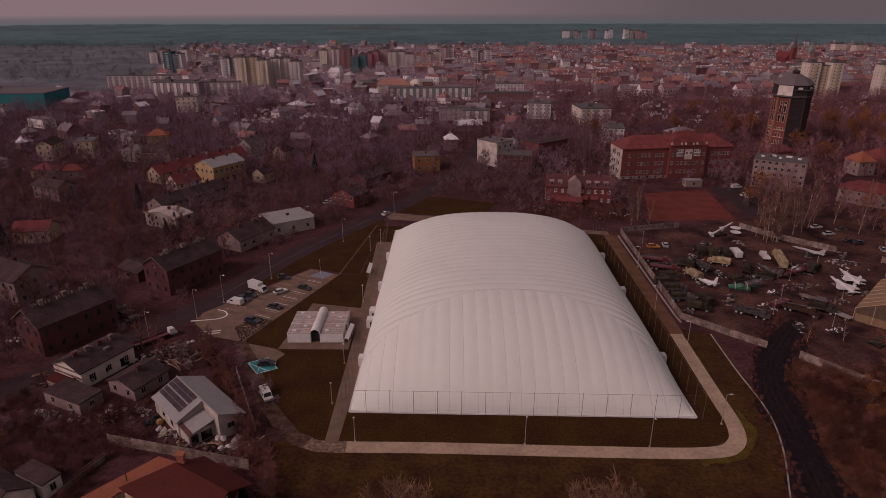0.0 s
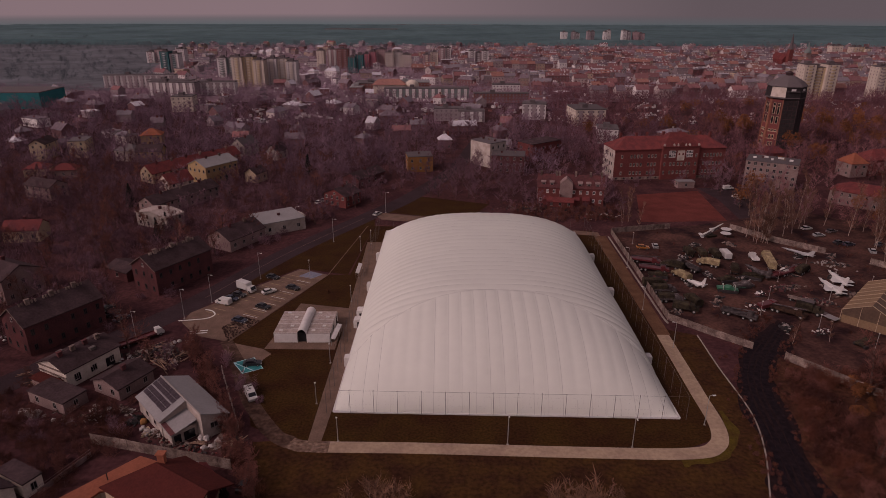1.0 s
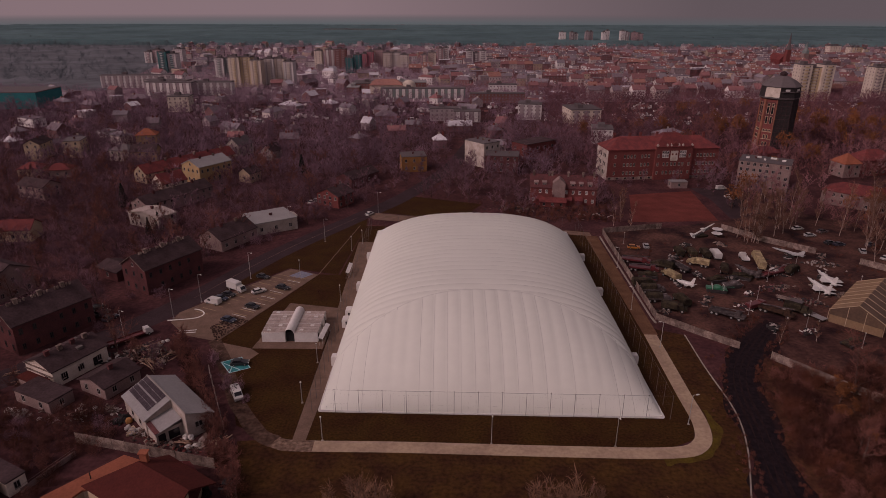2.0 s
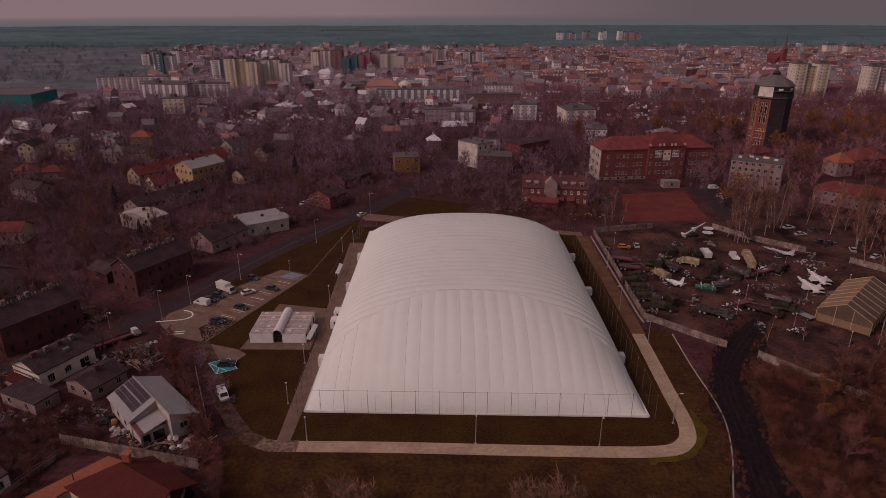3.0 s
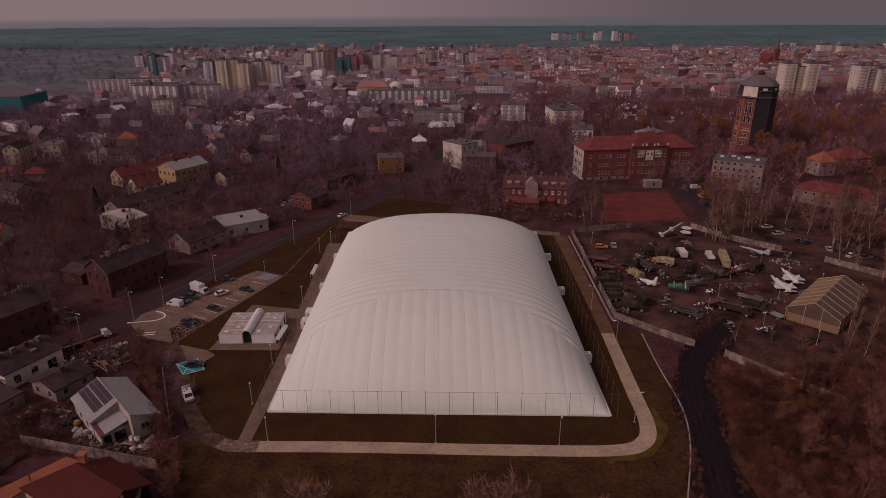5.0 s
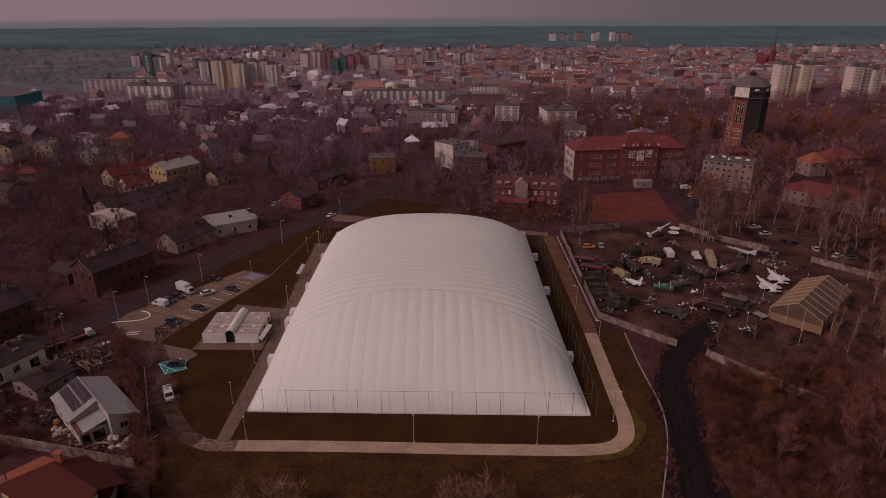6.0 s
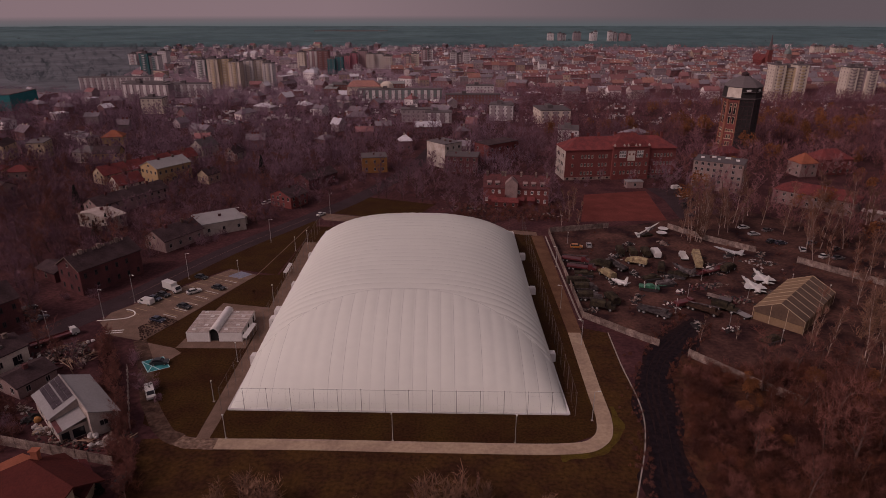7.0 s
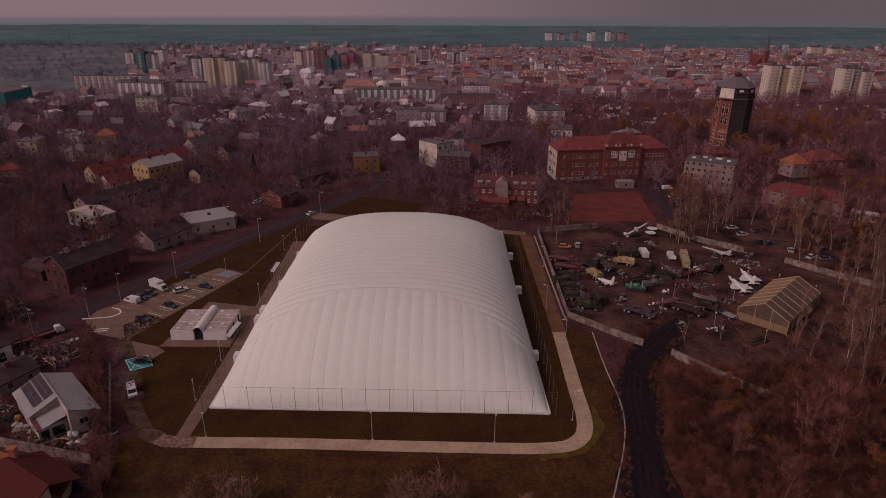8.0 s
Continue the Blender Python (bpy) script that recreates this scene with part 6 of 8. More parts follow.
def bare(rnd):
    h = rnd.uniform(9, 13)
    tv, tf, cv, cf = grow(rnd, h, 0.5, 3, 3, 0, 0.22, 0.3, 2, 1.4, slip=0.03)
    return pydata("trunk", tv, tf, M["bark"]), pydata("crown", cv, cf, M["twig"]), (tv, tf, cv, cf)


def birch(rnd):
    h = rnd.uniform(17, 22)
    tv, tf, cv, cf = grow(rnd, h, 0.22, 2, 5, rnd.uniform(-0.08, 0.08), 0.13, 0.3, 4, 1.2, 1.1, 0.03)
    return pydata("trunk", tv, tf, M["birch"]), pydata("crown", cv, cf, M["birch_twig"]), (tv, tf, cv, cf)


def shrub(rnd):
    tv, tf, cv, cf = [], [], [], []
    for s in range(4):
        a, b, c, d = grow(rnd, rnd.uniform(2.0, 3.8), 0.6, 1, 3, rnd.uniform(-0.4, 0.4), 0.05, 0.0, 6, 1.1, 0.5, 0.035)
        ox, oy = rnd.uniform(-1, 1), rnd.uniform(-1, 1)
        k, q = len(tv), len(cv)
        tv += [(p[0] + ox, p[1] + oy, p[2]) for p in a]
        tf += [tuple(i + k for i in f) for f in b]
        cv += [(p[0] + ox, p[1] + oy, p[2]) for p in c]
        cf += [tuple(i + q for i in f) for f in d]
    return pydata("trunk", tv, tf, M["bark"]), pydata("crown", cv, cf, M["scrub"]), (tv, tf, cv, cf)


def rusty(rnd):
    h = rnd.uniform(8, 12)
    tv, tf, cv, cf = grow(rnd, h, 0.5, 1, 4, 0, 0.22, 0.3, 3, 1.2)
    v, f = leaves(rnd, 0, 0, h * 0.62, h * 0.38, h * 0.36, 900, 0.28)
    return pydata("trunk", tv, tf, M["bark"]), pydata("crown", v, f, M["rust_leaf"]), (tv, tf, v, f)


def fir(rnd):
    h = rnd.uniform(9, 13)
    v, f = [], []
    for i in range(1100):
        z = h * (0.08 + 0.92 * rnd.random() ** 1.3)
        r = (1 - z / h) * h * 0.24 * math.sqrt(rnd.uniform(0.3, 1))
        az = rnd.uniform(0, 6.283)
        c = Vector((r * math.cos(az), r * math.sin(az), z))
        o = Vector((math.cos(az), math.sin(az), -0.5)) * rnd.uniform(0.3, 0.7)
        s = Vector((-math.sin(az), math.cos(az), 0)) * 0.22
        k = len(v)
        v.extend([tuple(c - s), tuple(c + s), tuple(c + o)])
        f.append((k, k + 1, k + 2))
    tv, tf, _, _ = grow(rnd, h, 0.1, 0, 1, 0, 0.2, 2, 0)
    return pydata("trunk", tv, tf, M["bark"]), pydata("crown", v, f, M["conifer"]), (tv, tf, v, f)


def thin_bare(rnd):
    tv, tf, cv, cf = grow(rnd, rnd.uniform(9, 13), 0.5, 2, 3, 0, 0.2, 0.3, 5, 1.7, 0.5, 0.055)
    return pydata("trunk", tv, tf, M["bark"]), pydata("crown", cv, cf, M["twig"]), (tv, tf, cv, cf)


def thin_rusty(rnd):
    h = rnd.uniform(8, 12)
    tv, tf, cv, cf = grow(rnd, h, 0.5, 1, 4, 0, 0.22, 0.3, 0, 1.2)
    v, f = leaves(rnd, 0, 0, h * 0.62, h * 0.38, h * 0.36, 520, 0.34)
    return pydata("trunk", tv, tf, M["bark"]), pydata("crown", v, f, M["rust_leaf"]), (tv, tf, v, f)


def thin_shrub(rnd):
    cv, cf = [], []
    for s in range(6):
        ox, oy, h = rnd.uniform(-1, 1), rnd.uniform(-1, 1), rnd.uniform(1.8, 3.6)
        for _ in range(46):
            z = h * rnd.uniform(0.0, 0.8)
            a = Vector((ox + rnd.gauss(0, 0.35), oy + rnd.gauss(0, 0.35), z))
            d = Vector((rnd.gauss(0, 0.6) + ox * 0.3, rnd.gauss(0, 0.6) + oy * 0.3, rnd.uniform(0.3, 1.0))).normalized() * rnd.uniform(0.6, 1.3)
            w = d.cross(Vector((rnd.uniform(-1, 1), rnd.uniform(-1, 1), rnd.uniform(-1, 1)))).normalized() * 0.038
            k = len(cv)
            cv.extend([tuple(a - w), tuple(a + w), tuple(a + d)])
            cf.append((k, k + 1, k + 2))
    tv, tf, _, _ = grow(rnd, 2.0, 0.5, 0, 1, 0, 0.05, 2, 0)
    return pydata("trunk", tv, tf, M["bark"]), pydata("crown", cv, cf, M["scrub"]), (tv, tf, cv, cf)


def pale_shrub(rnd):
    tr, cr, data = shrub(rnd)
    cr.materials[0] = M["pale_twig"]
    return tr, cr, data


def thin_brown(rnd):
    tr, cr, data = thin_shrub(rnd)
    cr.materials[0] = M["twig"]
    return tr, cr, data


species("thin_shrub", thin_shrub, 5)
species("thin_brown", thin_brown, 5)
species("thin_bare", thin_bare, 6)
species("thin_rusty", thin_rusty, 3)
species("bare", bare, 5)
species("birch", birch, 4)
species("shrub", shrub, 4)
species("rusty", rusty, 3)
M["pale_twig"] = surface("pale_dry_twigs", (0.27, 0.145, 0.098), 0.95, 0.25, 6, 1.0, 0, each=0.2)
species("fir", fir, 2)
species("pale_shrub", pale_shrub, 3)
LABELS = {
    "bare": ("bare_tree", "bare brown winter tree among the houses", "tree"),
    "birch": ("birch_tree", "bare birch with a pale trunk", "tree"),
    "shrub": ("shrub", "leafless russet shrub in rough grass", "shrub"),
    "rusty": ("autumn_tree", "tree with rust-coloured autumn leaves", "tree"),
    "pale_shrub": ("bush", "pale leafless bush at the field's edge", "bush"),
    "fir": ("fir_tree", "dark evergreen fir between the houses", "tree"),
}


def plant(key, x, y, size=1.0, which=None, turn=None):
    rnd = random.Random(int(x * 31 + y * 57))
    tr, cr, _ = SPECIES[key][rnd.randrange(len(SPECIES[key])) if which is None else which]
    name, label, cat = LABELS[key]
    t = thing(name, label, cat, (x, y, 0), rnd.uniform(0, 360) if turn is None else turn, group=cat + "s of the place")
    t.scale = (size, size, size * rnd.uniform(0.9, 1.1))
    part("trunk", tr, None, t)
    part("crown", cr, None, t)


def wood(name, label, spots, category="trees", crown=None):
    """Trees past counting, joined: spots of (kind, x, y, size)."""
    groups = {}
    for n, (key, x, y, size) in enumerate(spots):
        key = {"bare": "thin_bare", "rusty": "thin_rusty", "shrub": "thin_shrub", "brown": "thin_brown"}.get(key, key)
        groups.setdefault((key, n % len(SPECIES[key])), []).append((x, y, size, (n * 2.399) % 6.283))
    for piece in (0, 1):
        made = {}
        for (key, k), places in groups.items():
            v, f = SPECIES[key][k][2][2 * piece : 2 * piece + 2]
            v, f = np.array(v), np.array(f)
            q = np.array(places)
            c, s = np.cos(q[:, 3]) * q[:, 2], np.sin(q[:, 3]) * q[:, 2]
            out = np.stack([v[None, :, 0] * c[:, None] - v[None, :, 1] * s[:, None] + q[:, :1], v[None, :, 0] * s[:, None] + v[None, :, 1] * c[:, None] + q[:, 1:2], v[None, :, 2] * q[:, 2:3]], -1).reshape(-1, 3)
            faces = (f[None] + (np.arange(len(q)) * len(v))[:, None, None]).reshape(-1, f.shape[1])
            made.setdefault(key, []).append((out, faces))
        for key, bits in made.items():
            off, V, F = 0, [], []
            for v, f in bits:
                V.append(v)
                F.append(f + off)
                off += len(v)
            V, F = np.concatenate(V), np.concatenate(F)
            me = bpy.data.meshes.new(name)
            n, w = F.shape
            me.vertices.add(len(V))
            me.vertices.foreach_set("co", V.ravel())
            me.loops.add(n * w)
            me.loops.foreach_set("vertex_index", F.ravel().astype(np.int32))
            me.polygons.add(n)
            me.polygons.foreach_set("loop_start", np.arange(0, n * w, w, dtype=np.int32))
            me.update(calc_edges=True)
            me.materials.append(M[crown] if crown and piece and "rusty" not in key else SPECIES[key][0][piece].materials[0])
            tagged(new(name + ("_trunks" if piece == 0 else "_crowns"), me), label, category, "", "stuff")


def scatter(rnd, count, x0, x1, y0, y1, keys, sizes=(0.7, 1.2), gap=2.5, near=None, test=None):
    out = []
    tries = 0
    while len(out) < count and tries < count * 12:
        tries += 1
        x, y = rnd.uniform(x0, x1), rnd.uniform(y0, y1)
        if not is_clear(x, y, 1.2) or (test and not test(x, y)):
            continue
        if any((x - a) ** 2 + (y - b) ** 2 < gap**2 for _, a, b, _ in out):
            continue
        out.append((rnd.choice(keys), x, y, rnd.uniform(*sizes)))
    return out


for line in (ROAD, LANE, TRACK, PATH_LINE):
    for (ax, ay), (bx, by) in zip(line, line[1:]):
        keep_clear((ax + bx) / 2, (ay + by) / 2, math.hypot(bx - ax, by - ay) / 2 + 0.5, 4.5, math.degrees(math.atan2(by - ay, bx - ax)))
keep_clear(-52, 165, 14, 34, -32)
keep_clear(-35, 145, 14, 22, 0)
keep_clear(-42, 205, 20, 50, -30)
keep_clear(14, 90, 48, 14, 0)
keep_clear(61, 160, 8, 70, 0)
keep_clear(0, 252, 26, 14, -15)
keep_clear(110, 180, 46, 50, 0)
keep_clear(101, 262, 24, 28, 0)
for box4 in ((177, 471, 15, 15, 8), (158, 505, 12, 12, 8), (-51, 585, 15, 15, 5), (-140, 470, 13, 13, -30)):
    keep_clear(*box4)

rnd = random.Random(3)
for s in scatter(rnd, 150, -215, -40, 112, 330, ["bare"] * 34 + ["fir"], (0.7, 1.2), gap=5):
    plant(*s)
for s in scatter(rnd, 120, 80, 165, 76, 150, ["shrub", "shrub", "bare", "shrub", "rusty"], (0.8, 1.5), gap=2.6, test=lambda x, y: x > 84 + max(0, (y - 112)) * 0.55):
    plant(*(s[0], s[1], s[2], s[3] * (0.55 if s[0] == "rusty" else 1.0)))
rb = random.Random(21)
for n, x0, x1, y0, y1, lo, hi in ((9, 113, 124, 215, 225, 0.8, 1.1), (15, 124, 152, 222, 250, 0.8, 1.15), (13, 152, 190, 205, 262, 0.8, 1.15), (17, 143, 178, 160, 200, 0.75, 1.1), (12, 118, 150, 118, 146, 0.6, 0.95), (7, 70, 82, 232, 262, 0.5, 0.8)):
    for _ in range(n):
        plant("birch", rb.uniform(x0, x1), rb.uniform(y0, y1), rb.uniform(lo, hi))
for x, y, k, sz in ((-30, 82.5, "bare", 0.7), (92, 142, "birch", 0.5), (102, 143, "birch", 0.45), (-120, 160, "bare", 1.0), (-72, 226, "bare", 0.8), (-71, 218, "bare", 0.9), (-105, 214, "fir", 0.8), (-107, 226, "fir", 0.7), (-70, 310, "fir", 1.0), (-36.6, 86, "fir", 0.35), (-33.5, 170, "shrub", 0.35)):
    plant(k, x, y, sz)
for x, y, sz in ((129.9, 133.9, 1.0), (134.1, 130.5, 0.9), (144.5, 143.1, 1.05), (138, 138, 0.9), (150, 150, 1.0), (104.8, 109.9, 0.5), (121.9, 117.3, 0.6), (153.9, 163.1, 0.9), (143.8, 155.9, 0.75), (168.5, 208.9, 1.1), (164.5, 211, 1.05), (160.3, 208.9, 1.1), (157.6, 213, 1.0), (155.2, 208.8, 1.15), (126, 128, 0.8)):
    plant("birch", x, y, sz)
for x, y, sz in ((94.2, 119.3, 0.42), (95.5, 123.0, 0.4), (93.5, 112.5, 0.33), (123.4, 121.8, 0.5), (131.6, 126.7, 0.5)):
    plant("rusty", x, y, sz)
for x, y, sz in ((147, 158, 2.2), (150, 153, 2.4), (141, 149, 2.0), (154, 147, 2.3), (136, 143, 1.9)):
    plant("pale_shrub", x, y, sz)
for x0, x1, n in ((-17, -3, 6), (20, 33, 6)):
    for _ in range(n):
        plant("birch", rb.uniform(x0, x1), rb.uniform(81.5, 85.0), rb.uniform(0.2, 0.34))
for x, y, sz in ((-14, 83.0, 1.3), (-10.5, 83.4, 1.8), (-7, 82.6, 1.9), (-4.0, 83.0, 1.4), (22, 83.0, 1.6), (25.5, 83.6, 2.0), (29, 84.0, 1.7), (32, 85.0, 1.3), (10, 82.5, 0.7), (44, 83, 0.8)):
    plant("pale_shrub", x, y, sz)
for x, y, sz in ((144.7, 412, 1.45), (136, 430, 1.3), (152, 422, 1.2), (191.7, 404, 1.6), (184, 416, 1.5), (178, 400, 1.2), (209, 352, 1.3), (218, 358, 1.2), (254, 425, 1.5), (262, 414, 1.3), (284, 436, 1.5), (289, 424, 1.4), (293, 412, 1.5), (253, 397, 1.3), (272, 400, 1.3), (300, 440, 1.4), (93, 410, 1.1), (243, 372, 1.1)):
    plant("rusty", x, y, sz)
hedge = []
for i in range(150):
    u = i / 149
    x, y = -63 + 33 * u, 141 - 54 * u
    hedge.append((rnd.choice(("brown", "brown", "shrub", "bare")), x - 1.2 + rnd.uniform(-2.0, 2.0), y - 0.8 + rnd.uniform(-1.5, 1.5), rnd.uniform(0.5, 1.0)))
    if hedge[-1][0] == "bare":
        hedge[-1] = ("bare", *hedge[-1][1:3], rnd.uniform(0.3, 0.55))
wood("hedge", "leafless hedge along the muddy lane", hedge, "hedge")
wood("left_scrub", "leafless scrub between the houses", scatter(rnd, 820, -270, -38, 100, 400, ["brown", "brown", "brown", "shrub"], (0.6, 1.3), gap=2.2), crown="copse")
wood("garden_scrub", "leafless scrub in the gardens by the lane", scatter(rnd, 150, -104, -60, 84, 116, ["brown", "brown", "shrub"], (0.5, 1.1), gap=1.6), "scrub")
wood("left_thicket", "bare trees crowding between the houses", scatter(rnd, 420, -270, -42, 112, 400, ["bare"], (0.55, 1.05), gap=3.2), crown="copse")
back_scrub = scatter(random.Random(91), 170, 14, 80, 238, 263, ["brown", "brown", "shrub"], (0.35, 0.85), gap=1.7)
wood("back_scrub", "leafless scrub between the dome and the row house", back_scrub, "scrub")
wood("right_scrub", "dense russet scrub beside the cinder track", scatter(rnd, 1080, 71, 150, 62, 133, ["shrub", "shrub", "shrub", "brown"], (0.5, 1.2), gap=1.2, test=lambda x, y: x > 74.2 + max(0, y - 100) * 0.32 and noise.noise(Vector((x * 0.07, y * 0.07, 1.7))) > -0.22))
edge = []
for i in range(len(TRACK) - 1):
    (ax, ay), (bx, by) = TRACK[i], TRACK[i + 1]
    nx, ny = by - ay, ax - bx
    q = math.hypot(nx, ny)
    for _ in range(5):
        u, side = rnd.random(), rnd.choice((-1, 1))
        off = side * (3.0 + abs(rnd.gauss(0, 1.7)))
        edge.append((rnd.choice(("shrub", "brown")), ax + (bx - ax) * u + nx / q * off, ay + (by - ay) * u + ny / q * off, rnd.uniform(0.12, 0.4)))
wood("track_weeds", "dead weeds along the cinder track", edge, "weeds")
yard_weeds = [(rnd.choice(("shrub", "brown")), rnd.uniform(72, 150), rnd.uniform(145, 225), rnd.uniform(0.1, 0.38)) for _ in range(260)]
wood("yard_weeds", "dead weeds among the yard's vehicles", [s for s in yard_weeds if s[1] + s[2] > 226], "weeds")
wood("right_bank_trees", "bare trees on the scrubby bank", scatter(rnd, 130, 88, 185, 66, 150, ["bare"], (0.5, 0.95), gap=3.5, test=lambda x, y: x > 92 + max(0, (y - 112)) * 0.6), crown="scrub")
wood("right_grove", "bare ruddy trees beyond the tent hall", scatter(rnd, 110, 146, 220, 135, 235, ["bare", "bare", "brown"], (0.6, 1.0), gap=3, test=lambda x, y: x > 146 + max(0, y - 185) * 0.5), crown="scrub")
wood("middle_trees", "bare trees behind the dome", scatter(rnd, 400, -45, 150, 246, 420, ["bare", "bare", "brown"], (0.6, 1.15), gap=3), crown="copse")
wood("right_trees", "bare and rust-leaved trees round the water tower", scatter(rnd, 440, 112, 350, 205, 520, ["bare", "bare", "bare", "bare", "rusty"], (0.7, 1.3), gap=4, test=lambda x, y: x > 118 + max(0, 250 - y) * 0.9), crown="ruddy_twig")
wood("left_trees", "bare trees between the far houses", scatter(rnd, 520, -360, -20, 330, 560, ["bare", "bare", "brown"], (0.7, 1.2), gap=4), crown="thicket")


def far_clumps(count, y0, y1, key, label, mat, seed, lo, hi, power=1.3, wide=0.85, left=-0.85, slips=36, thick=0.024):
    """Far trees too many to count: uneven lumps of small facets."""
    rnd = random.Random(seed)
    v, f = [], []
    for _ in range(count):
        y = y0 + (y1 - y0) * rnd.random() ** power
        x = rnd.uniform(left, wide) * y + 20
        if not is_clear(x, y, 2):
            continue
        h = rnd.uniform(lo, hi)
        r = h * rnd.uniform(0.35, 0.55)
        # a brush of thin slips, rising and spreading
        for _ in range(slips):
            a, e = rnd.uniform(0, 6.283), rnd.random() ** 0.7
            q = rnd.uniform(0.1, 1.0) * math.sqrt(1.05 - 0.8 * abs(e - 0.35))
            c = Vector((x + r * q * math.cos(a), y + r * q * math.sin(a), h * (0.2 + 0.6 * e)))
            d = Vector((math.cos(a) * q + rnd.uniform(-0.5, 0.5), math.sin(a) * q + rnd.uniform(-0.5, 0.5), rnd.uniform(0.3, 1.3))) * h * rnd.uniform(0.12, 0.26)
            s = Vector((rnd.uniform(-1, 1), rnd.uniform(-1, 1), 0.2)).normalized() * h * thick
            k = len(v)
            v.extend([tuple(c - s), tuple(c + s), tuple(c + d)])
            f.append((k, k + 1, k + 2))
    tagged(new(key, pydata(key, v, f, M[mat])), label, "trees", "", "stuff")


far_clumps(3600, 600, 1400, "town_trees", "bare trees between the town's houses, greyed for haze", "town_twig", 5, 5, 10, wide=0.08, left=-0.42)
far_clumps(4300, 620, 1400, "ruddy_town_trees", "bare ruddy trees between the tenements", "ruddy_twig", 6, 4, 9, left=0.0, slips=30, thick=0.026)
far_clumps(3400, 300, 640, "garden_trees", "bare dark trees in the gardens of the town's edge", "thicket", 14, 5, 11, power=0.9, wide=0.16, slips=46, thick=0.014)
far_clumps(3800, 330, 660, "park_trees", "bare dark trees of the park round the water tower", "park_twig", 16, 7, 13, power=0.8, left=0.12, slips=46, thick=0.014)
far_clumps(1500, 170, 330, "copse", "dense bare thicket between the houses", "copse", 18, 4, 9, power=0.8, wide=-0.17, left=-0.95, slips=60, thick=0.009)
far_clumps(650, 700, 1420, "edge_woods", "trees at the edge of town, greyed for haze", "edge_wood", 9, 7, 13, wide=-0.3)
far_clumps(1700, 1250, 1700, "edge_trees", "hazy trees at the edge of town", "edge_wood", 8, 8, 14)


def canopy(y0, y1, step, name, label, mat):
    """A closed wood seen from afar: an uneven canopy on a skirt."""
    ys = np.arange(y0, y1, step)
    n = 300
    v, f = [], []
    for j, y in enumerate(ys):
        for i in range(n + 1):
            x = (i / n * 2 - 1) * 0.86 * y + 20
            q = noise.fractal(Vector((x * 0.012, y * 0.012, 0.3)), 1.0, 2.0, 4) + 0.8 * noise.noise(Vector((x * 0.11, y * 0.11, 4.0)))
            h = 10 + 1.6 * q
            v.append((x, y, max(-1.0, h) if j else -1.0))
    for j in range(len(ys) - 1):
        for i in range(n):
            k = j * (n + 1) + i
            f.append((k, k + 1, k + n + 2, k + n + 1))
    me = pydata(name, v, f, M[mat])
    me.shade_smooth()
    tagged(new(name, me), label, "woods", "", "stuff")


canopy(1420, 2680, 13, "far_woods", "far woods on the horizon, tinted blue-green for haze", "far_wood")

# ---- walls of concrete panels ----
def panel_wall(name, label, points, h=2.2, step=2.5, mat="concrete", lean=0.0):
    pts = [Vector((*p, 0)) for p in points]
    w = thing(name, label, "wall", (0, 0, 0), kind="structure")
    rnd = random.Random(int(points[0][0] * 10))
    bm = bmesh.new()
    box(bm, 0.06, -0.05, -0.1, step - 0.06, 0.05, h)
    for z in (0.6, 1.2, 1.8):
        box(bm, 0.06, -0.07, z - 0.04, step - 0.06, -0.052, z + 0.04)
    panel = mesh_of(bm, "panel", M[mat])
    bm = bmesh.new()
    box(bm, -0.07, -0.1, -0.1, 0.07, 0.1, h + 0.08)
    post = mesh_of(bm, "wall_post", M[mat])
    for a, b in zip(pts, pts[1:]):
        L = (b - a).length
        n = max(1, round(L / step))
        turn = math.degrees(math.atan2(b.y - a.y, b.x - a.x))
        for i in range(n):
            p = a.lerp(b, i / n)
            o = part("panel", panel, None, w)
            o.matrix_basis = pose(p.x, p.y, rnd.uniform(-0.05, 0.02), rnd.uniform(-1.5, 1.5), 0, turn) @ Matrix.Diagonal((L / n / step, 1, 1, 1))
            q = part("wall_post", post, None, w)
            q.matrix_basis = pose(p.x, p.y, 0, 0, 0, turn)
    return w


panel_wall("yard_wall", "weathered concrete panel wall of the vehicle yard", [(64.6, 224.5), (63.9, 155)])
panel_wall("yard_wall", "weathered concrete panel wall of the vehicle yard", [(63.9, 154.8), (73.6, 145.2), (80.4, 139.0)], 2.0)
panel_wall("yard_wall", "weathered concrete panel wall of the vehicle yard", [(86.1, 134.2), (96.3, 121.6), (104, 114)], 2.2)
panel_wall("yard_wall", "weathered concrete panel wall of the vehicle yard", [(65.2, 225.6), (89.3, 231.5)], 2.2)
panel_wall("yard_wall", "weathered concrete panel wall of the vehicle yard", [(112.5, 231.1), (122.7, 217.0), (135.5, 205.4)], 2.2)
panel_wall("yard_wall", "weathered concrete panel wall of the vehicle yard", [(145.4, 196.2), (155.4, 184.5), (168, 172)], 2.2)
panel_wall("house_wall", "long pale concrete garden wall", [(-67.9, 100.0), (-59.7, 98.2), (-37.6, 93.0)], 2.4, 3.0)
panel_wall("garden_wall", "low brown garden wall", [(-95.5, 106.6), (-80.4, 103.2)], 1.5, 3.0, "brick_dark")
panel_wall("garden_wall", "low brown garden wall", [(-69.8, 86.0), (-65.9, 96.2)], 1.2, 3.0, "grey_wall")
bm = ribbon([(62.9, 221), (62.9, 156), (63.2, 152.5)], 0.4, -0.1, 0.35)
setting("edge_beam", bm, M["kerb"], "pale concrete edge beam", "kerb")

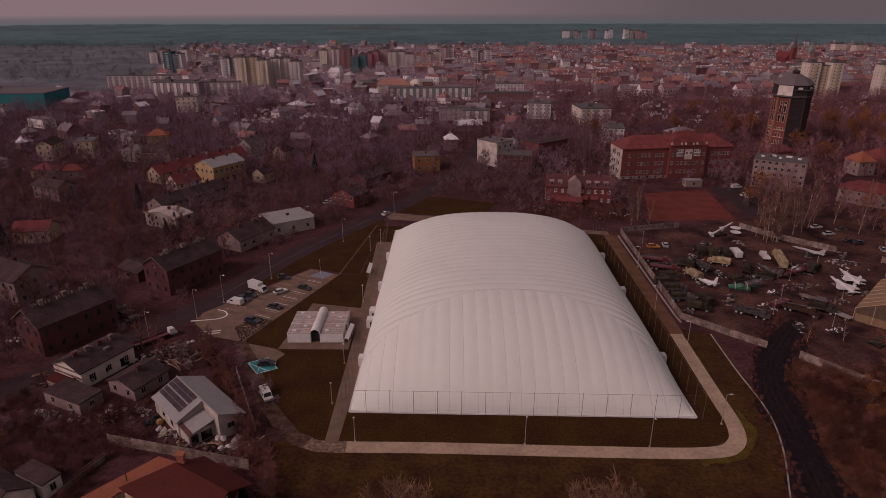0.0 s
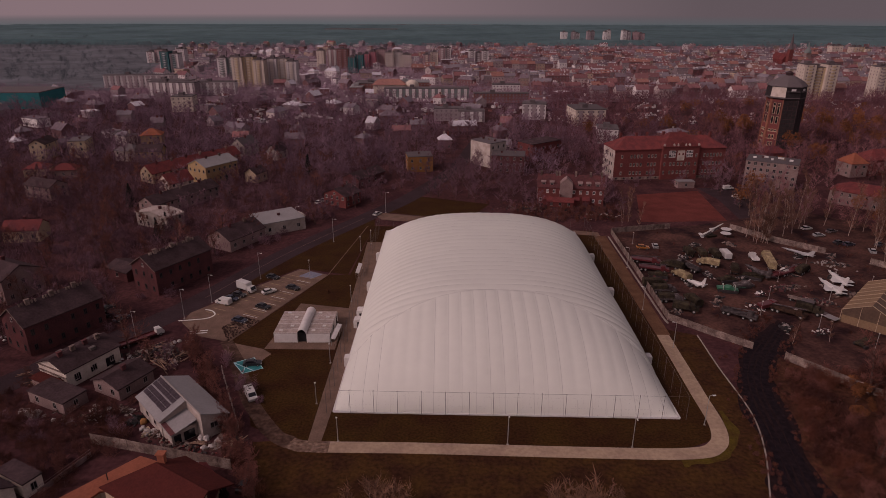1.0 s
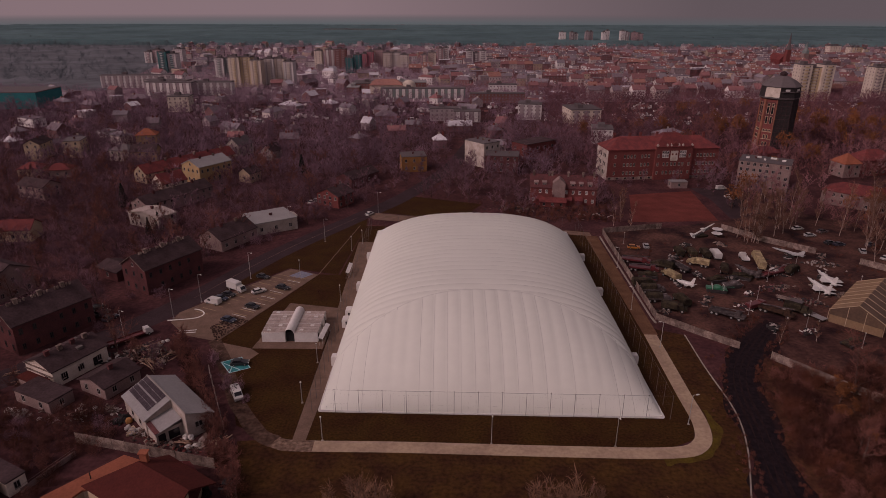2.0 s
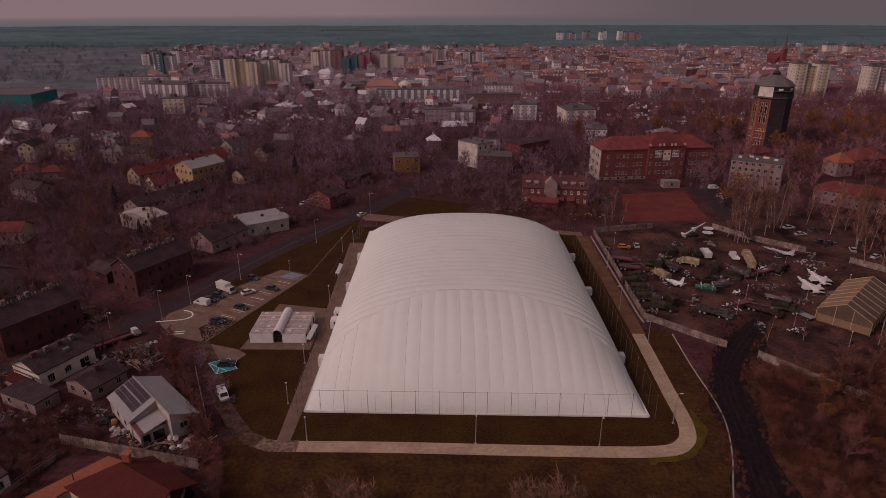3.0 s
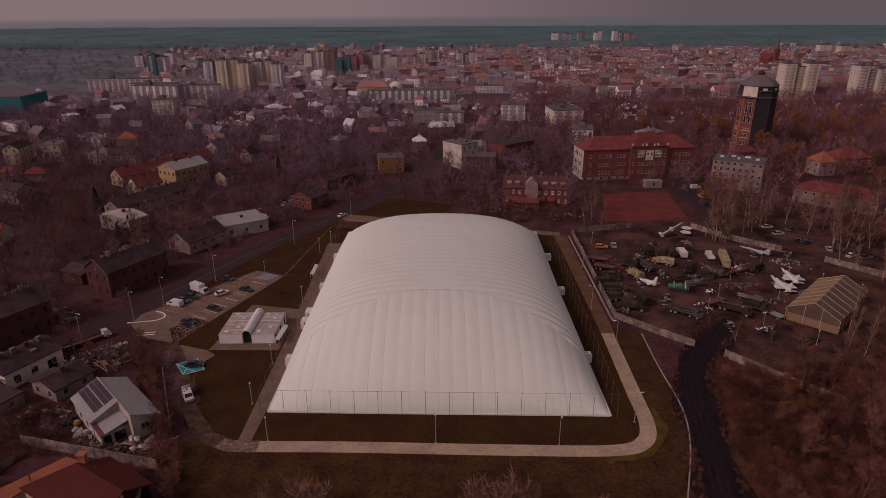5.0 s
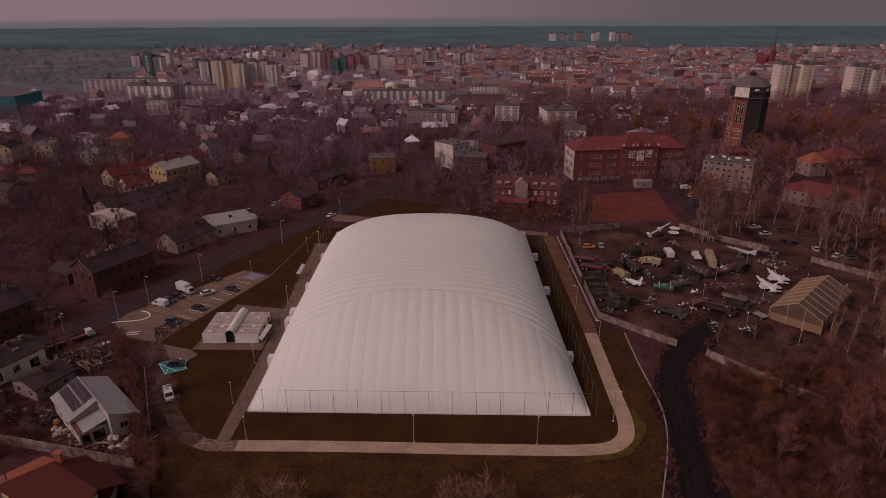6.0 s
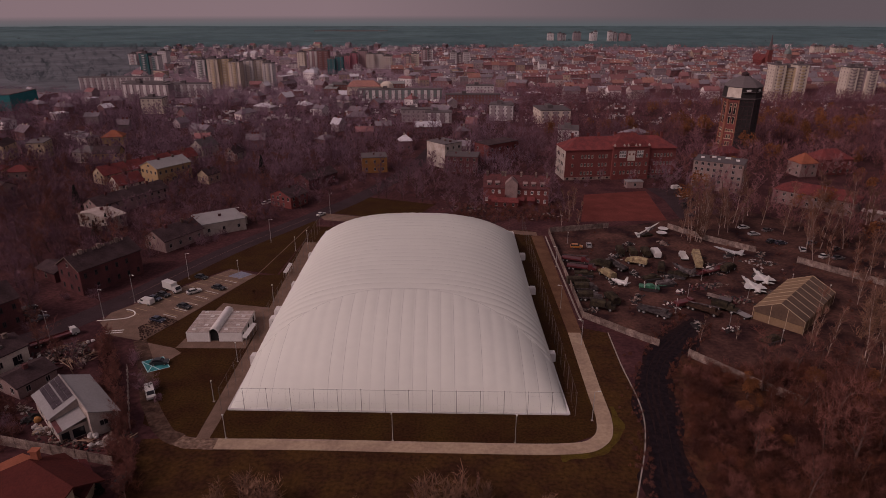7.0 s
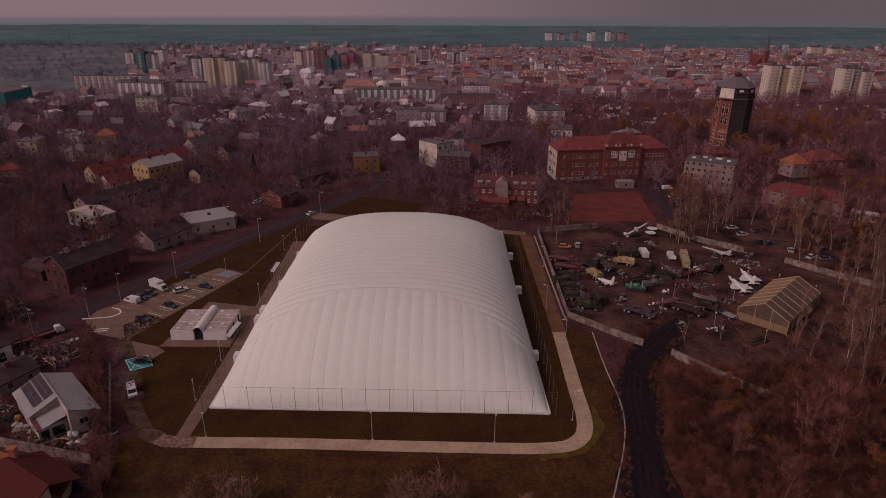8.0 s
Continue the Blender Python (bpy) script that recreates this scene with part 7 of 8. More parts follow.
lane_fence = thing("lane_fence", "row of pale concrete fence posts along the lane", "fence")
bm = bmesh.new()
loft(bm, [[(-0.09, -0.08, 0), (0.09, -0.08, 0), (0.09, 0.08, 0), (-0.09, 0.08, 0)], [(-0.07, -0.06, 2.3), (0.07, -0.06, 2.3), (0.07, 0.06, 2.3), (-0.07, 0.06, 2.3)]])
fence_post = mesh_of(bm, "post", M["kerb"])
fa, fb = Vector((-50.6, 125.5, 0)), Vector((-40.0, 104.5, 0))
for i in range(11):
    part("post", fence_post, None, lane_fence).matrix_basis = pose(*fa.lerp(fb, i / 10), 1.5 * (-1) ** i, 0, 63)
for z in (0.7, 1.4, 2.1):
    bm = bmesh.new()
    tube(bm, fa + Vector((0, 0, z)), fb + Vector((0, 0, z)), 0.012, 0.012, 4)
    part("wire", bm, M["steel_dark"], lane_fence)

# ---- lamps ----
LAMPS = {}


def lamp(x, y, h, turn=0, style="park"):
    key = (round(h, 1), style)
    if key in LAMPS:
        return copy_thing(LAMPS[key], pose(x, y, 0, 0, 0, turn))
    t = thing("street_lamp", "slim grey lamp post beside the path" if style == "park" else "tall grey street lamp", "street lamp", (x, y, 0), turn, group="lamp posts")
    bm = bmesh.new()
    tube(bm, (0, 0, 0), (0, 0, h), 0.085, 0.055, 7)
    part("pole", bm, M["metal"], t)
    bm = bmesh.new()
    box(bm, -0.22, -0.22, 0, 0.22, 0.22, 0.12)
    part("base_plate", bm, M["kerb"], t)
    if style == "post":
        bm = bmesh.new()
        loft(bm, [[(r * math.cos(k * math.pi / 4), r * math.sin(k * math.pi / 4), z) for k in range(8)] for r, z in ((0.07, h), (0.2, h + 0.12), (0.2, h + 0.24), (0.08, h + 0.34))])
        part("lamp_head", bm, M["white_line"], t)
        LAMPS[key] = t
        return t
    bm = bmesh.new()
    tube(bm, (0, 0, h - 0.05), (-0.7 if style == "park" else -1.3, 0, h + 0.12), 0.045, 0.04, 5)
    arm = part("arm", bm, M["metal"], t)
    bm = bmesh.new()
    e = -0.7 if style == "park" else -1.3
    loft(bm, [[(e - 0.55, s * 0.12, h + 0.1), (e - 0.55, s * -0.12, h + 0.1), (e - 0.55, s * -0.1, h + 0.2), (e - 0.55, s * 0.1, h + 0.2)] if i == 0 else [(e + 0.1, s * 0.14, h + 0.06), (e + 0.1, s * -0.14, h + 0.06), (e + 0.1, s * -0.1, h + 0.2), (e + 0.1, s * 0.1, h + 0.2)] for i, s in ((0, 1), (1, 1))])
    bmesh.ops.recalc_face_normals(bm, faces=bm.faces)
    part("lamp_head", bm, M["white_line"], arm)
    LAMPS[key] = t
    return t


lamp(-19.0, 101.4, 5.6, 90, "post")
for x, y, turn in ((14.9, 101.0, 90), (39.5, 100.6, 90), (56.5, 108.0, 180), (60.4, 139.6, 0), (62.2, 191.6, 0), (58.6, 160.7, 0)):
    lamp(x, y, 7.2, turn)
for x, y in ((-25.9, 114.0), (-25.9, 130.6), (-25.9, 164.3), (-28.8, 205.2), (-25.9, 212.0), (-42.2, 183.2)):
    lamp(x, y, 5.2, 0, "post")
for x, y in ((-70.9, 153.2), (-66.8, 163.2), (-57.4, 180.3), (-56.8, 228.6), (-24.2, 249.0), (-40, 214), (-78, 140)):
    lamp(x, y, 9.0, 150, "street")
for x, y in ((98, 168), (107, 181), (116, 168), (91, 158), (103, 150), (133, 176), (140, 168), (112, 140), (122, 193), (70, 214)):
    lamp(x, y, 4.2, 40, "post")

# ---- vehicles ----
PAINT = {k: surface(k + "_car_paint", c, 0.35, 0.06, 2, 3.0, 0.0, each=0.04, spec=0.5) for k, c in {
    "white": (0.52, 0.49, 0.47), "black": (0.02, 0.019, 0.022), "navy": (0.025, 0.03, 0.05), "silver": (0.32, 0.31, 0.31), "grey": (0.09, 0.078, 0.082),
    "red": (0.11, 0.02, 0.022), "orange": (0.45, 0.16, 0.03), "olive": (0.05, 0.042, 0.034), "green": (0.02, 0.125, 0.07), "beige": (0.28, 0.20, 0.13), "brown": (0.12, 0.07, 0.05)}.items()}
for k, c, dirt in (("olive", (0.045, 0.035, 0.022), (0.02, 0.014, 0.012)), ("brown", (0.075, 0.04, 0.026), (0.03, 0.016, 0.013)), ("grey", (0.12, 0.10, 0.10), (0.045, 0.032, 0.032)), ("beige", (0.30, 0.23, 0.13), (0.16, 0.11, 0.07))):
    PAINT[k] = surface(k + "_army_paint", c, 0.7, 0.3, 1.2, 3.0, 0.15, each=0.35, stain=dirt, amount=1.0)


def wheel_mesh(r, w):
    key = ("wheel", r, w)
    if key not in LAMPS:
        bm = bmesh.new()
        tube(bm, (0, -w / 2, 0), (0, w / 2, 0), r, r, 12)
        tyre = mesh_of(bm, "wheel", M["tyre"])
        bm = bmesh.new()
        tube(bm, (0, -w / 2 - 0.01, 0), (0, w / 2 + 0.01, 0), r * 0.58, r * 0.58, 8)
        LAMPS[key] = (tyre, mesh_of(bm, "rim", M["metal"]))
    return LAMPS[key]


def wheels(t, xs, half, r=0.32, w=0.22):
    ty, ri = wheel_mesh(r, w)
    for x in xs:
        for s in (-1, 1):
            o = part("wheel", ty, None, t)
            o.location = (x, s * half, r)
            part("rim", ri, None, o)


def shell(bm, prof, half, tuck=0.0, belt=None):
    """A body from a side outline, drawn in towards the top by tuck above the height belt."""
    def ring(s):
        return [(x, s * (half - (tuck if belt is not None and z > belt else 0)), z) for x, z in prof]
    a, b = [bm.verts.new(p) for p in ring(-1)], [bm.verts.new(p) for p in ring(1)]
    bm.faces.new(a)
    bm.faces.new(b[::-1])
    k = len(a)
    for i in range(k):
        j = (i + 1) % k
        bm.faces.new((a[j], a[i], b[i], b[j]))
    bmesh.ops.recalc_face_normals(bm, faces=bm.faces)


def car(x, y, turn, paint, label, estate=False, z=0.05):
    t = thing("car", label, "car", (x, y, z), turn, group="parked cars")
    bm = bmesh.new()
    shell(bm, [(-2.15, 0.28), (2.1, 0.28), (2.18, 0.62), (1.95, 0.78), (1.0, 0.9), (-1.75 if estate else -1.5, 0.95), (-2.15, 0.88)], 0.88)
    part("body", bm, PAINT[paint], t)
    bm = bmesh.new()
    rear = -2.05 if estate else -1.75
    shell(bm, [(rear, 0.9), (1.02, 0.9), (0.35, 1.4), (-1.3 if not estate else -1.8, 1.4)], 0.8, 0.14, 1.2)
    part("glazing", bm, M["glass"], t)
    bm = bmesh.new()
    shell(bm, [(-1.3 if not estate else -1.8, 1.4), (0.35, 1.4), (0.1, 1.46), (-1.1 if not estate else -1.6, 1.46)], 0.66)
    part("roof_panel", bm, PAINT[paint], t)
    wheels(t, (-1.3, 1.3), 0.82)
    for s in (-0.62, 0.62):
        bm = bmesh.new()
        box(bm, 2.08, s - 0.2, 0.55, 2.2, s + 0.2, 0.72)
        part("headlight", bm, M["white_line"], t)
        bm = bmesh.new()
        box(bm, -2.2, s - 0.16, 0.6, -2.1, s + 0.16, 0.82)
        part("tail_light", bm, PAINT["red"], t)
    return t


def van(x, y, turn, paint, label, z=0.05):
    t = thing("van", label, "van", (x, y, z), turn)
    bm = bmesh.new()
    shell(bm, [(-2.4, 0.35), (2.4, 0.35), (2.45, 0.95), (1.75, 1.15), (1.1, 1.85), (0.8, 1.95), (-2.3, 1.95), (-2.4, 1.8)], 0.95, 0.08, 1.5)
    part("body", bm, PAINT[paint], t)
    bm = bmesh.new()
    box(bm, 0.15, -0.97, 1.2, 1.1, 0.97, 1.65)
    part("side_window", bm, M["glass"], t)
    bm = bmesh.new()
    loft(bm, [[(1.74, -0.8, 1.18), (1.74, 0.8, 1.18), (1.14, 0.74, 1.82), (1.14, -0.74, 1.82)], [(1.8, -0.8, 1.2), (1.8, 0.8, 1.2), (1.2, 0.74, 1.84), (1.2, -0.74, 1.84)]])
    part("windscreen", bm, M["glass"], t)
    wheels(t, (-1.5, 1.5), 0.86, 0.33)
    return t


def box_truck(x, y, turn, label, box_paint="white", cab_paint="white", L=6.5, H=2.9, z=0.05, bed=True):
    t = thing("truck", label, "truck", (x, y, z), turn)
    bm = bmesh.new()
    shell(bm, [(L / 2 - 1.9, 0.5), (L / 2, 0.5), (L / 2 + 0.02, 1.2), (L / 2 - 0.6, 2.1), (L / 2 - 1.9, 2.15)], 1.0, 0.08, 1.6)
    cab = part("cab", bm, PAINT[cab_paint], t)
    bm = bmesh.new()
    loft(bm, [[(L / 2 + 0.03, -0.85, 1.25), (L / 2 + 0.03, 0.85, 1.25), (L / 2 - 0.53, 0.8, 2.02), (L / 2 - 0.53, -0.8, 2.02)], [(L / 2 + 0.06, -0.85, 1.27), (L / 2 + 0.06, 0.85, 1.27), (L / 2 - 0.5, 0.8, 2.04), (L / 2 - 0.5, -0.8, 2.04)]])
    part("windscreen", bm, M["glass"], cab)
    bm = bmesh.new()
    box(bm, -L / 2, -0.45, 0.5, L / 2 - 1.9, 0.45, 0.75)
    part("chassis", bm, M["steel_dark"], t)
    bm = bmesh.new()
    if H > 1.6:
        box(bm, -L / 2, -1.08, 0.78, L / 2 - 2.0, 1.08, H)
        bmesh.ops.bevel(bm, geom=bm.edges[:], offset=0.06, segments=1, affect="EDGES")
        part("cargo_box", bm, PAINT[box_paint], t)
    else:
        box(bm, -L / 2, -1.1, 0.78, L / 2 - 2.0, 1.1, 0.9)
        for s in (-1.1, 1.04):
            box(bm, -L / 2, s, 0.9, L / 2 - 2.0, s + 0.06, H)
        part("load_bed", bm, PAINT[box_paint], t)
    wheels(t, (-L / 2 + 1.2, L / 2 - 1.1) if L < 8 else (-L / 2 + 1.0, -L / 2 + 2.1, L / 2 - 1.1), 0.92, 0.42, 0.28)
    return t


def army_truck(x, y, turn, paint, label, L=7.2, cover=True):
    t = thing("army_truck", label, "truck", (x, y, 0.03), turn, group="old army vehicles")
    bm = bmesh.new()
    shell(bm, [(L / 2 - 2.6, 0.8), (L / 2, 0.8), (L / 2, 1.5), (L / 2 - 1.0, 1.65), (L / 2 - 1.3, 2.35), (L / 2 - 2.6, 2.4)], 1.1, 0.08, 1.7)
    part("cab", bm, PAINT[paint], t)
    bm = bmesh.new()
    box(bm, -L / 2, -1.2, 1.0, L / 2 - 2.7, 1.2, 1.5)
    part("load_bed", bm, PAINT[paint], t)
    if cover:
        bm = bmesh.new()
        prof = [(-1.15, 1.5), (1.15, 1.5), (1.1, 2.5), (0.6, 2.85), (-0.6, 2.85), (-1.1, 2.5)]
        loft(bm, [[(xx, p[0], p[1]) for p in prof] for xx in (-L / 2 + 0.05, L / 2 - 2.8)])
        bmesh.ops.recalc_face_normals(bm, faces=bm.faces)
        part("canvas_cover", bm, PAINT["olive" if paint != "beige" else "beige"], t)
    else:
        bm = bmesh.new()
        tube(bm, (-L / 2 + 0.3, 0, 2.0), (L / 2 - 0.4, 0, 2.9), 0.22, 0.16, 8)
        part("gun_tube", bm, PAINT["grey"], t)
    bm = bmesh.new()
    box(bm, -L / 2, -0.5, 0.65, L / 2 - 0.2, 0.5, 0.95)
    part("chassis", bm, M["steel_dark"], t)
    wheels(t, (-L / 2 + 0.9, -L / 2 + 2.2, L / 2 - 1.3), 1.02, 0.55, 0.34)
    return t


def tank(x, y, turn, paint, label):
    t = thing("tank", label, "tank", (x, y, 0.03), turn, group="old army vehicles")
    bm = bmesh.new()
    shell(bm, [(-3.0, 0.9), (-2.8, 0.5), (2.6, 0.5), (3.1, 0.95), (2.2, 1.35), (-2.9, 1.35)], 1.1)
    part("hull", bm, PAINT[paint], t)
    for s in (-1.35, 1.35):
        bm = bmesh.new()
        prof = [(-3.0, 0.55), (-2.5, 0.03), (2.5, 0.03), (3.05, 0.55), (2.7, 0.95), (-2.7, 0.95)]
        loft(bm, [[(p[0], s + d, p[1]) for p in prof] for d in (-0.27, 0.27)])
        bmesh.ops.recalc_face_normals(bm, faces=bm.faces)
        part("track", bm, M["steel_dark"], t)
    bm = bmesh.new()
    loft(bm, [[(0.2 + r * 1.25 * math.cos(a), r * math.sin(a), z) for a in [k * math.pi / 6 for k in range(12)]] for r, z in ((1.05, 1.35), (1.1, 1.6), (0.75, 2.05), (0.3, 2.15))])
    part("turret", bm, PAINT[paint], t)
    bm = bmesh.new()
    tube(bm, (1.2, 0, 1.7), (5.0, 0, 1.95), 0.1, 0.075, 8)
    part("gun_barrel", bm, PAINT[paint], t)
    return t


def jet(x, y, turn, label, L=13.0, span=7.2, paint="white", sweep=0.8, z=1.2, pitch=0):
    t = new("jet_aircraft")
    t.matrix_basis = pose(x, y, 0.03, 0, 0, turn)
    tagged(t, label, "aircraft", "old aircraft")
    bm = bmesh.new()
    rings = []
    for u, r in ((0, 0.06), (0.06, 0.22), (0.16, 0.5), (0.3, 0.62), (0.6, 0.66), (0.85, 0.6), (1.0, 0.42)):
        rings.append([(L * (0.5 - u), r * math.cos(a), z + r * math.sin(a)) for a in [k * math.pi / 5 for k in range(10)]])
    loft(bm, rings)
    bmesh.ops.recalc_face_normals(bm, faces=bm.faces)
    part("fuselage", bm, PAINT[paint], t, smooth=True)
    for s in (-1, 1):
        bm = bmesh.new()
        root0, root1 = L * 0.14, -L * 0.34
        loft(bm, [[(root0, s * 0.5, zz), (root1, s * 0.5, zz), (root1 + 0.2, s * span / 2, zz), (root0 - L * 0.42 * sweep, s * span / 2, zz)] for zz in (z - 0.05, z + 0.05)])
        bmesh.ops.recalc_face_normals(bm, faces=bm.faces)
        part("wing", bm, PAINT[paint], t)
        bm = bmesh.new()
        loft(bm, [[(-L * 0.38, s * 0.4, zz), (-L * 0.5, s * 0.4, zz), (-L * 0.53, s * 1.8, zz), (-L * 0.48, s * 1.8, zz)] for zz in (z - 0.04, z + 0.04)])
        bmesh.ops.recalc_face_normals(bm, faces=bm.faces)
        part("tailplane", bm, PAINT[paint], t)
    bm = bmesh.new()
    loft(bm, [[(-L * 0.28, yy, z + 0.5), (-L * 0.49, yy, z + 0.5), (-L * 0.53, yy, z + 2.5), (-L * 0.44, yy, z + 2.5)] for yy in (-0.05, 0.05)])
    bmesh.ops.recalc_face_normals(bm, faces=bm.faces)
    part("fin", bm, PAINT[paint], t)
    bm = bmesh.new()
    loft(bm, [[(L * 0.5 - L * u, 0.3 * w * math.cos(a), z + 0.4 + 0.32 * w * math.sin(a)) for a in [k * math.pi / 4 for k in range(8)]] for u, w in ((0.16, 0.3), (0.21, 1.0), (0.27, 1.0), (0.33, 0.3))])
    bmesh.ops.recalc_face_normals(bm, faces=bm.faces)
    part("canopy", bm, M["glass"], t)
    for px, py in ((L * 0.3, 0), (-L * 0.12, 1.1), (-L * 0.12, -1.1)):
        bm = bmesh.new()
        tube(bm, (px, py, 0), (px, py, z), 0.08, 0.08, 5)
        tube(bm, (px, py - 0.1, 0.28), (px, py + 0.1, 0.28), 0.28, 0.28, 8)
        part("undercarriage", bm, M["steel_dark"], t)
    return t


def far_car(x, y, turn, paint):
    """A parked car too far off to show more than its body and its windows."""
    t = thing("car", paint + " car in a car park of the town", "car", (x, y, 0.03), turn, group="parked cars")
    bm = bmesh.new()
    shell(bm, [(-2.15, 0.25), (2.1, 0.25), (2.18, 0.65), (1.0, 0.92), (0.35, 1.42), (-1.4, 1.45), (-2.1, 0.95)], 0.88, 0.12, 1.2)
    part("body", bm, PAINT[paint], t)
    bm = bmesh.new()
    box(bm, -1.5, -0.9, 0.98, 0.6, 0.9, 1.3)
    part("glazing", bm, M["glass"], t)


rc = random.Random(77)
for cx, cy, turn, n, rows in ((166, 462, 8, 8, 3), (150, 500, 8, 6, 2), (-62, 575, 5, 8, 3), (-150, 470, -30, 6, 2)):
    c, q = math.cos(radians(turn)), math.sin(radians(turn))
    for r in range(rows):
        for i in range(n):
            if rc.random() < 0.25:
                continue
            u, v = 3.0 * i, 8.5 * r
            far_car(cx + c * u - q * v, cy + q * u + c * v, turn + 90, rc.choice(("white", "silver", "white", "black", "grey", "navy", "silver")))
    sheet("town_parking", [(cx + c * a - q * b, cy + q * a + c * b) for a, b in ((-3, -4), (3.0 * n, -4), (3.0 * n, 8.5 * rows - 4), (-3, 8.5 * rows - 4))], 0.025, "asphalt", "grey car park between the houses", "car park")

# the car park
for args in ((-45.2, 172.8, -22, "black", "black car in a parking bay"), (-50.7, 159.8, -24, "black", "black car in a parking bay"), (-54.8, 151.5, -22, "navy", "dark blue car in a parking bay"), (-53.6, 180.8, -25, "black", "black car in a parking bay"), (-60.2, 167.6, -20, "black", "black car between two vans"), (-61.6, 164.9, -20, "navy", "dark car beside a white van")):
    car(*args)
car(-51.8, 170.0, 40, "white", "white car driving lane of the car park")
van(-63.0, 162.4, 160, "white", "white delivery van in the car park")
box_truck(-59.0, 171.3, -32, "white box truck in the car park", L=6.6, H=3.0)
car(-44.6, 129.4, 8, "black", "black car on the turquoise bay", z=0.06)
m_van = van(-41.0, 116.2, -59, "white", "white van with a dark patterned wrap", z=0.06)
rr = random.Random(11)
for k in range(9):
    bm = bmesh.new()
    xx, yy = rr.uniform(-2.0, 0.6), rr.uniform(-0.7, 0.7)
    box(bm, xx, yy - 0.2, 1.951, xx + rr.uniform(0.2, 0.6), yy + 0.15, 1.962)
    part("dark_patch", bm, PAINT["grey"], m_van)
car(-33.7, 88.6, 84, "black", "black car parked in the lane")
car(-27.5, 246, 62, "white", "white car on the street", z=0.06)
for x, y, p in ((-52, 268, "white"), (-53.5, 265, "silver"), (-55, 262, "white"), (-95, 158, "black"), (-92, 155, "grey"), (-99, 196, "grey"), (-88, 152, "navy")):
    car(x, y, 60, p, {"white": "white car", "silver": "silver car", "black": "black car", "grey": "grey car", "navy": "dark blue car"}[p] + " parked between the houses")
# articulated flatbed with a white cab
lorry = box_truck(-77.0, 140.6, 48, "flatbed lorry with a white cab and rusty bed", "red", "white", 11.5, 1.2)

# the vehicle yard
for args in ((86.8, 204.1, 84, "olive"), (90.8, 203.1, 88, "brown"), (95.4, 202.6, 86, "olive"), (77.3, 183.2, 112, "beige"), (89.8, 193.9, 150, "beige"), (77.3, 191.6, 140, "olive"), (66.8, 177.2, 2, "olive"), (68.3, 172.6, 0, "grey"), (68.2, 166.2, -5, "grey"), (74.5, 165.2, 100, "olive"), (96.7, 189.1, 70, "brown"), (118.6, 188.6, 40, "olive"), (105.5, 159.6, -40, "olive"), (70.6, 160.2, -20, "olive")):
    army_truck(*args, {"olive": "olive army truck with a canvas cover", "brown": "brown army truck with a canvas cover", "beige": "beige army truck with a canvas cover", "grey": "grey army truck with a canvas cover"}[args[3]])
for args in ((69.5, 196.0, -22, "red"), (70.2, 189.0, -18, "red"), (82.1, 191.2, 120, "grey"), (113.8, 187.4, 28, "red"), (84.4, 156.8, -38, "grey"), (99.0, 158.5, -42, "brown")):
    army_truck(*args, {"red": "long red gun carrier", "grey": "grey missile carrier truck", "brown": "brown gun carrier truck"}[args[3]], 9.5, False)
for args in ((88.0, 173.6, -15, "green", "bright green tank with a white hoop"), (94.4, 177.0, 10, "grey", "grey tank in the yard"), (70.0, 184.0, -8, "olive", "olive tank in the yard"), (100.2, 183.6, -35, "olive", "olive tank in the yard"), (91.0, 181.0, 15, "olive", "olive tank in the yard"), (110.5, 141.5, 25, "olive", "olive tank beside the wall")):
    hull = tank(*args)
    if args[3] == "green":
        for px in (-1.4, 1.9):
            bm = bmesh.new()
            arc = [(px, 1.5 * math.cos(a * math.pi / 8), 1.0 + 1.5 * math.sin(a * math.pi / 8)) for a in range(9)]
            for a, b in zip(arc, arc[1:]):
                tube(bm, a, b, 0.09, 0.09, 5)
            part("hoop", bm, PAINT["white"], hull, "white tube hoop")
car(72.5, 209.5, -5, "orange", "orange off-road car in the yard", True, 0.03)
car(77.3, 210.9, 82, "silver", "silver car in the yard", z=0.03)
box_truck(98.6, 201.6, 88, "white box van in the yard", L=7.0, H=2.7, z=0.03)
box_truck(107.6, 199.4, 84, "white truck in the yard", L=5.4, H=1.5, z=0.03)
box_truck(111.0, 196.0, 76, "long beige box trailer truck", "beige", "beige", 14.0, 3.0, 0.03)
box_truck(95.0, 162.4, 24, "red truck in the yard", "red", "red", 6.6, 1.9, 0.03)
box_truck(109.6, 185.6, 30, "white and red truck in the yard", "red", "white", 7.5, 1.5, 0.03)
jet(120.3, 176.0, 91, "white delta-winged jet on display", 12.2, 6.5)
jet(126.2, 182.2, 86, "white delta-winged jet on display", 12.2, 6.5)
slim = jet(125.4, 205.1, 129, "slim pale jet on display", 10.8, 6.0, "silver", sweep=1.0)
slim.scale = (1.0, 0.62, 0.7)
jet(79.6, 177.2, 132, "small white aircraft without wheels", 6.0, 4.4)
jet(103.2, 187.2, 107, "blue-grey jet on display", 11.5, 6.2, "grey")
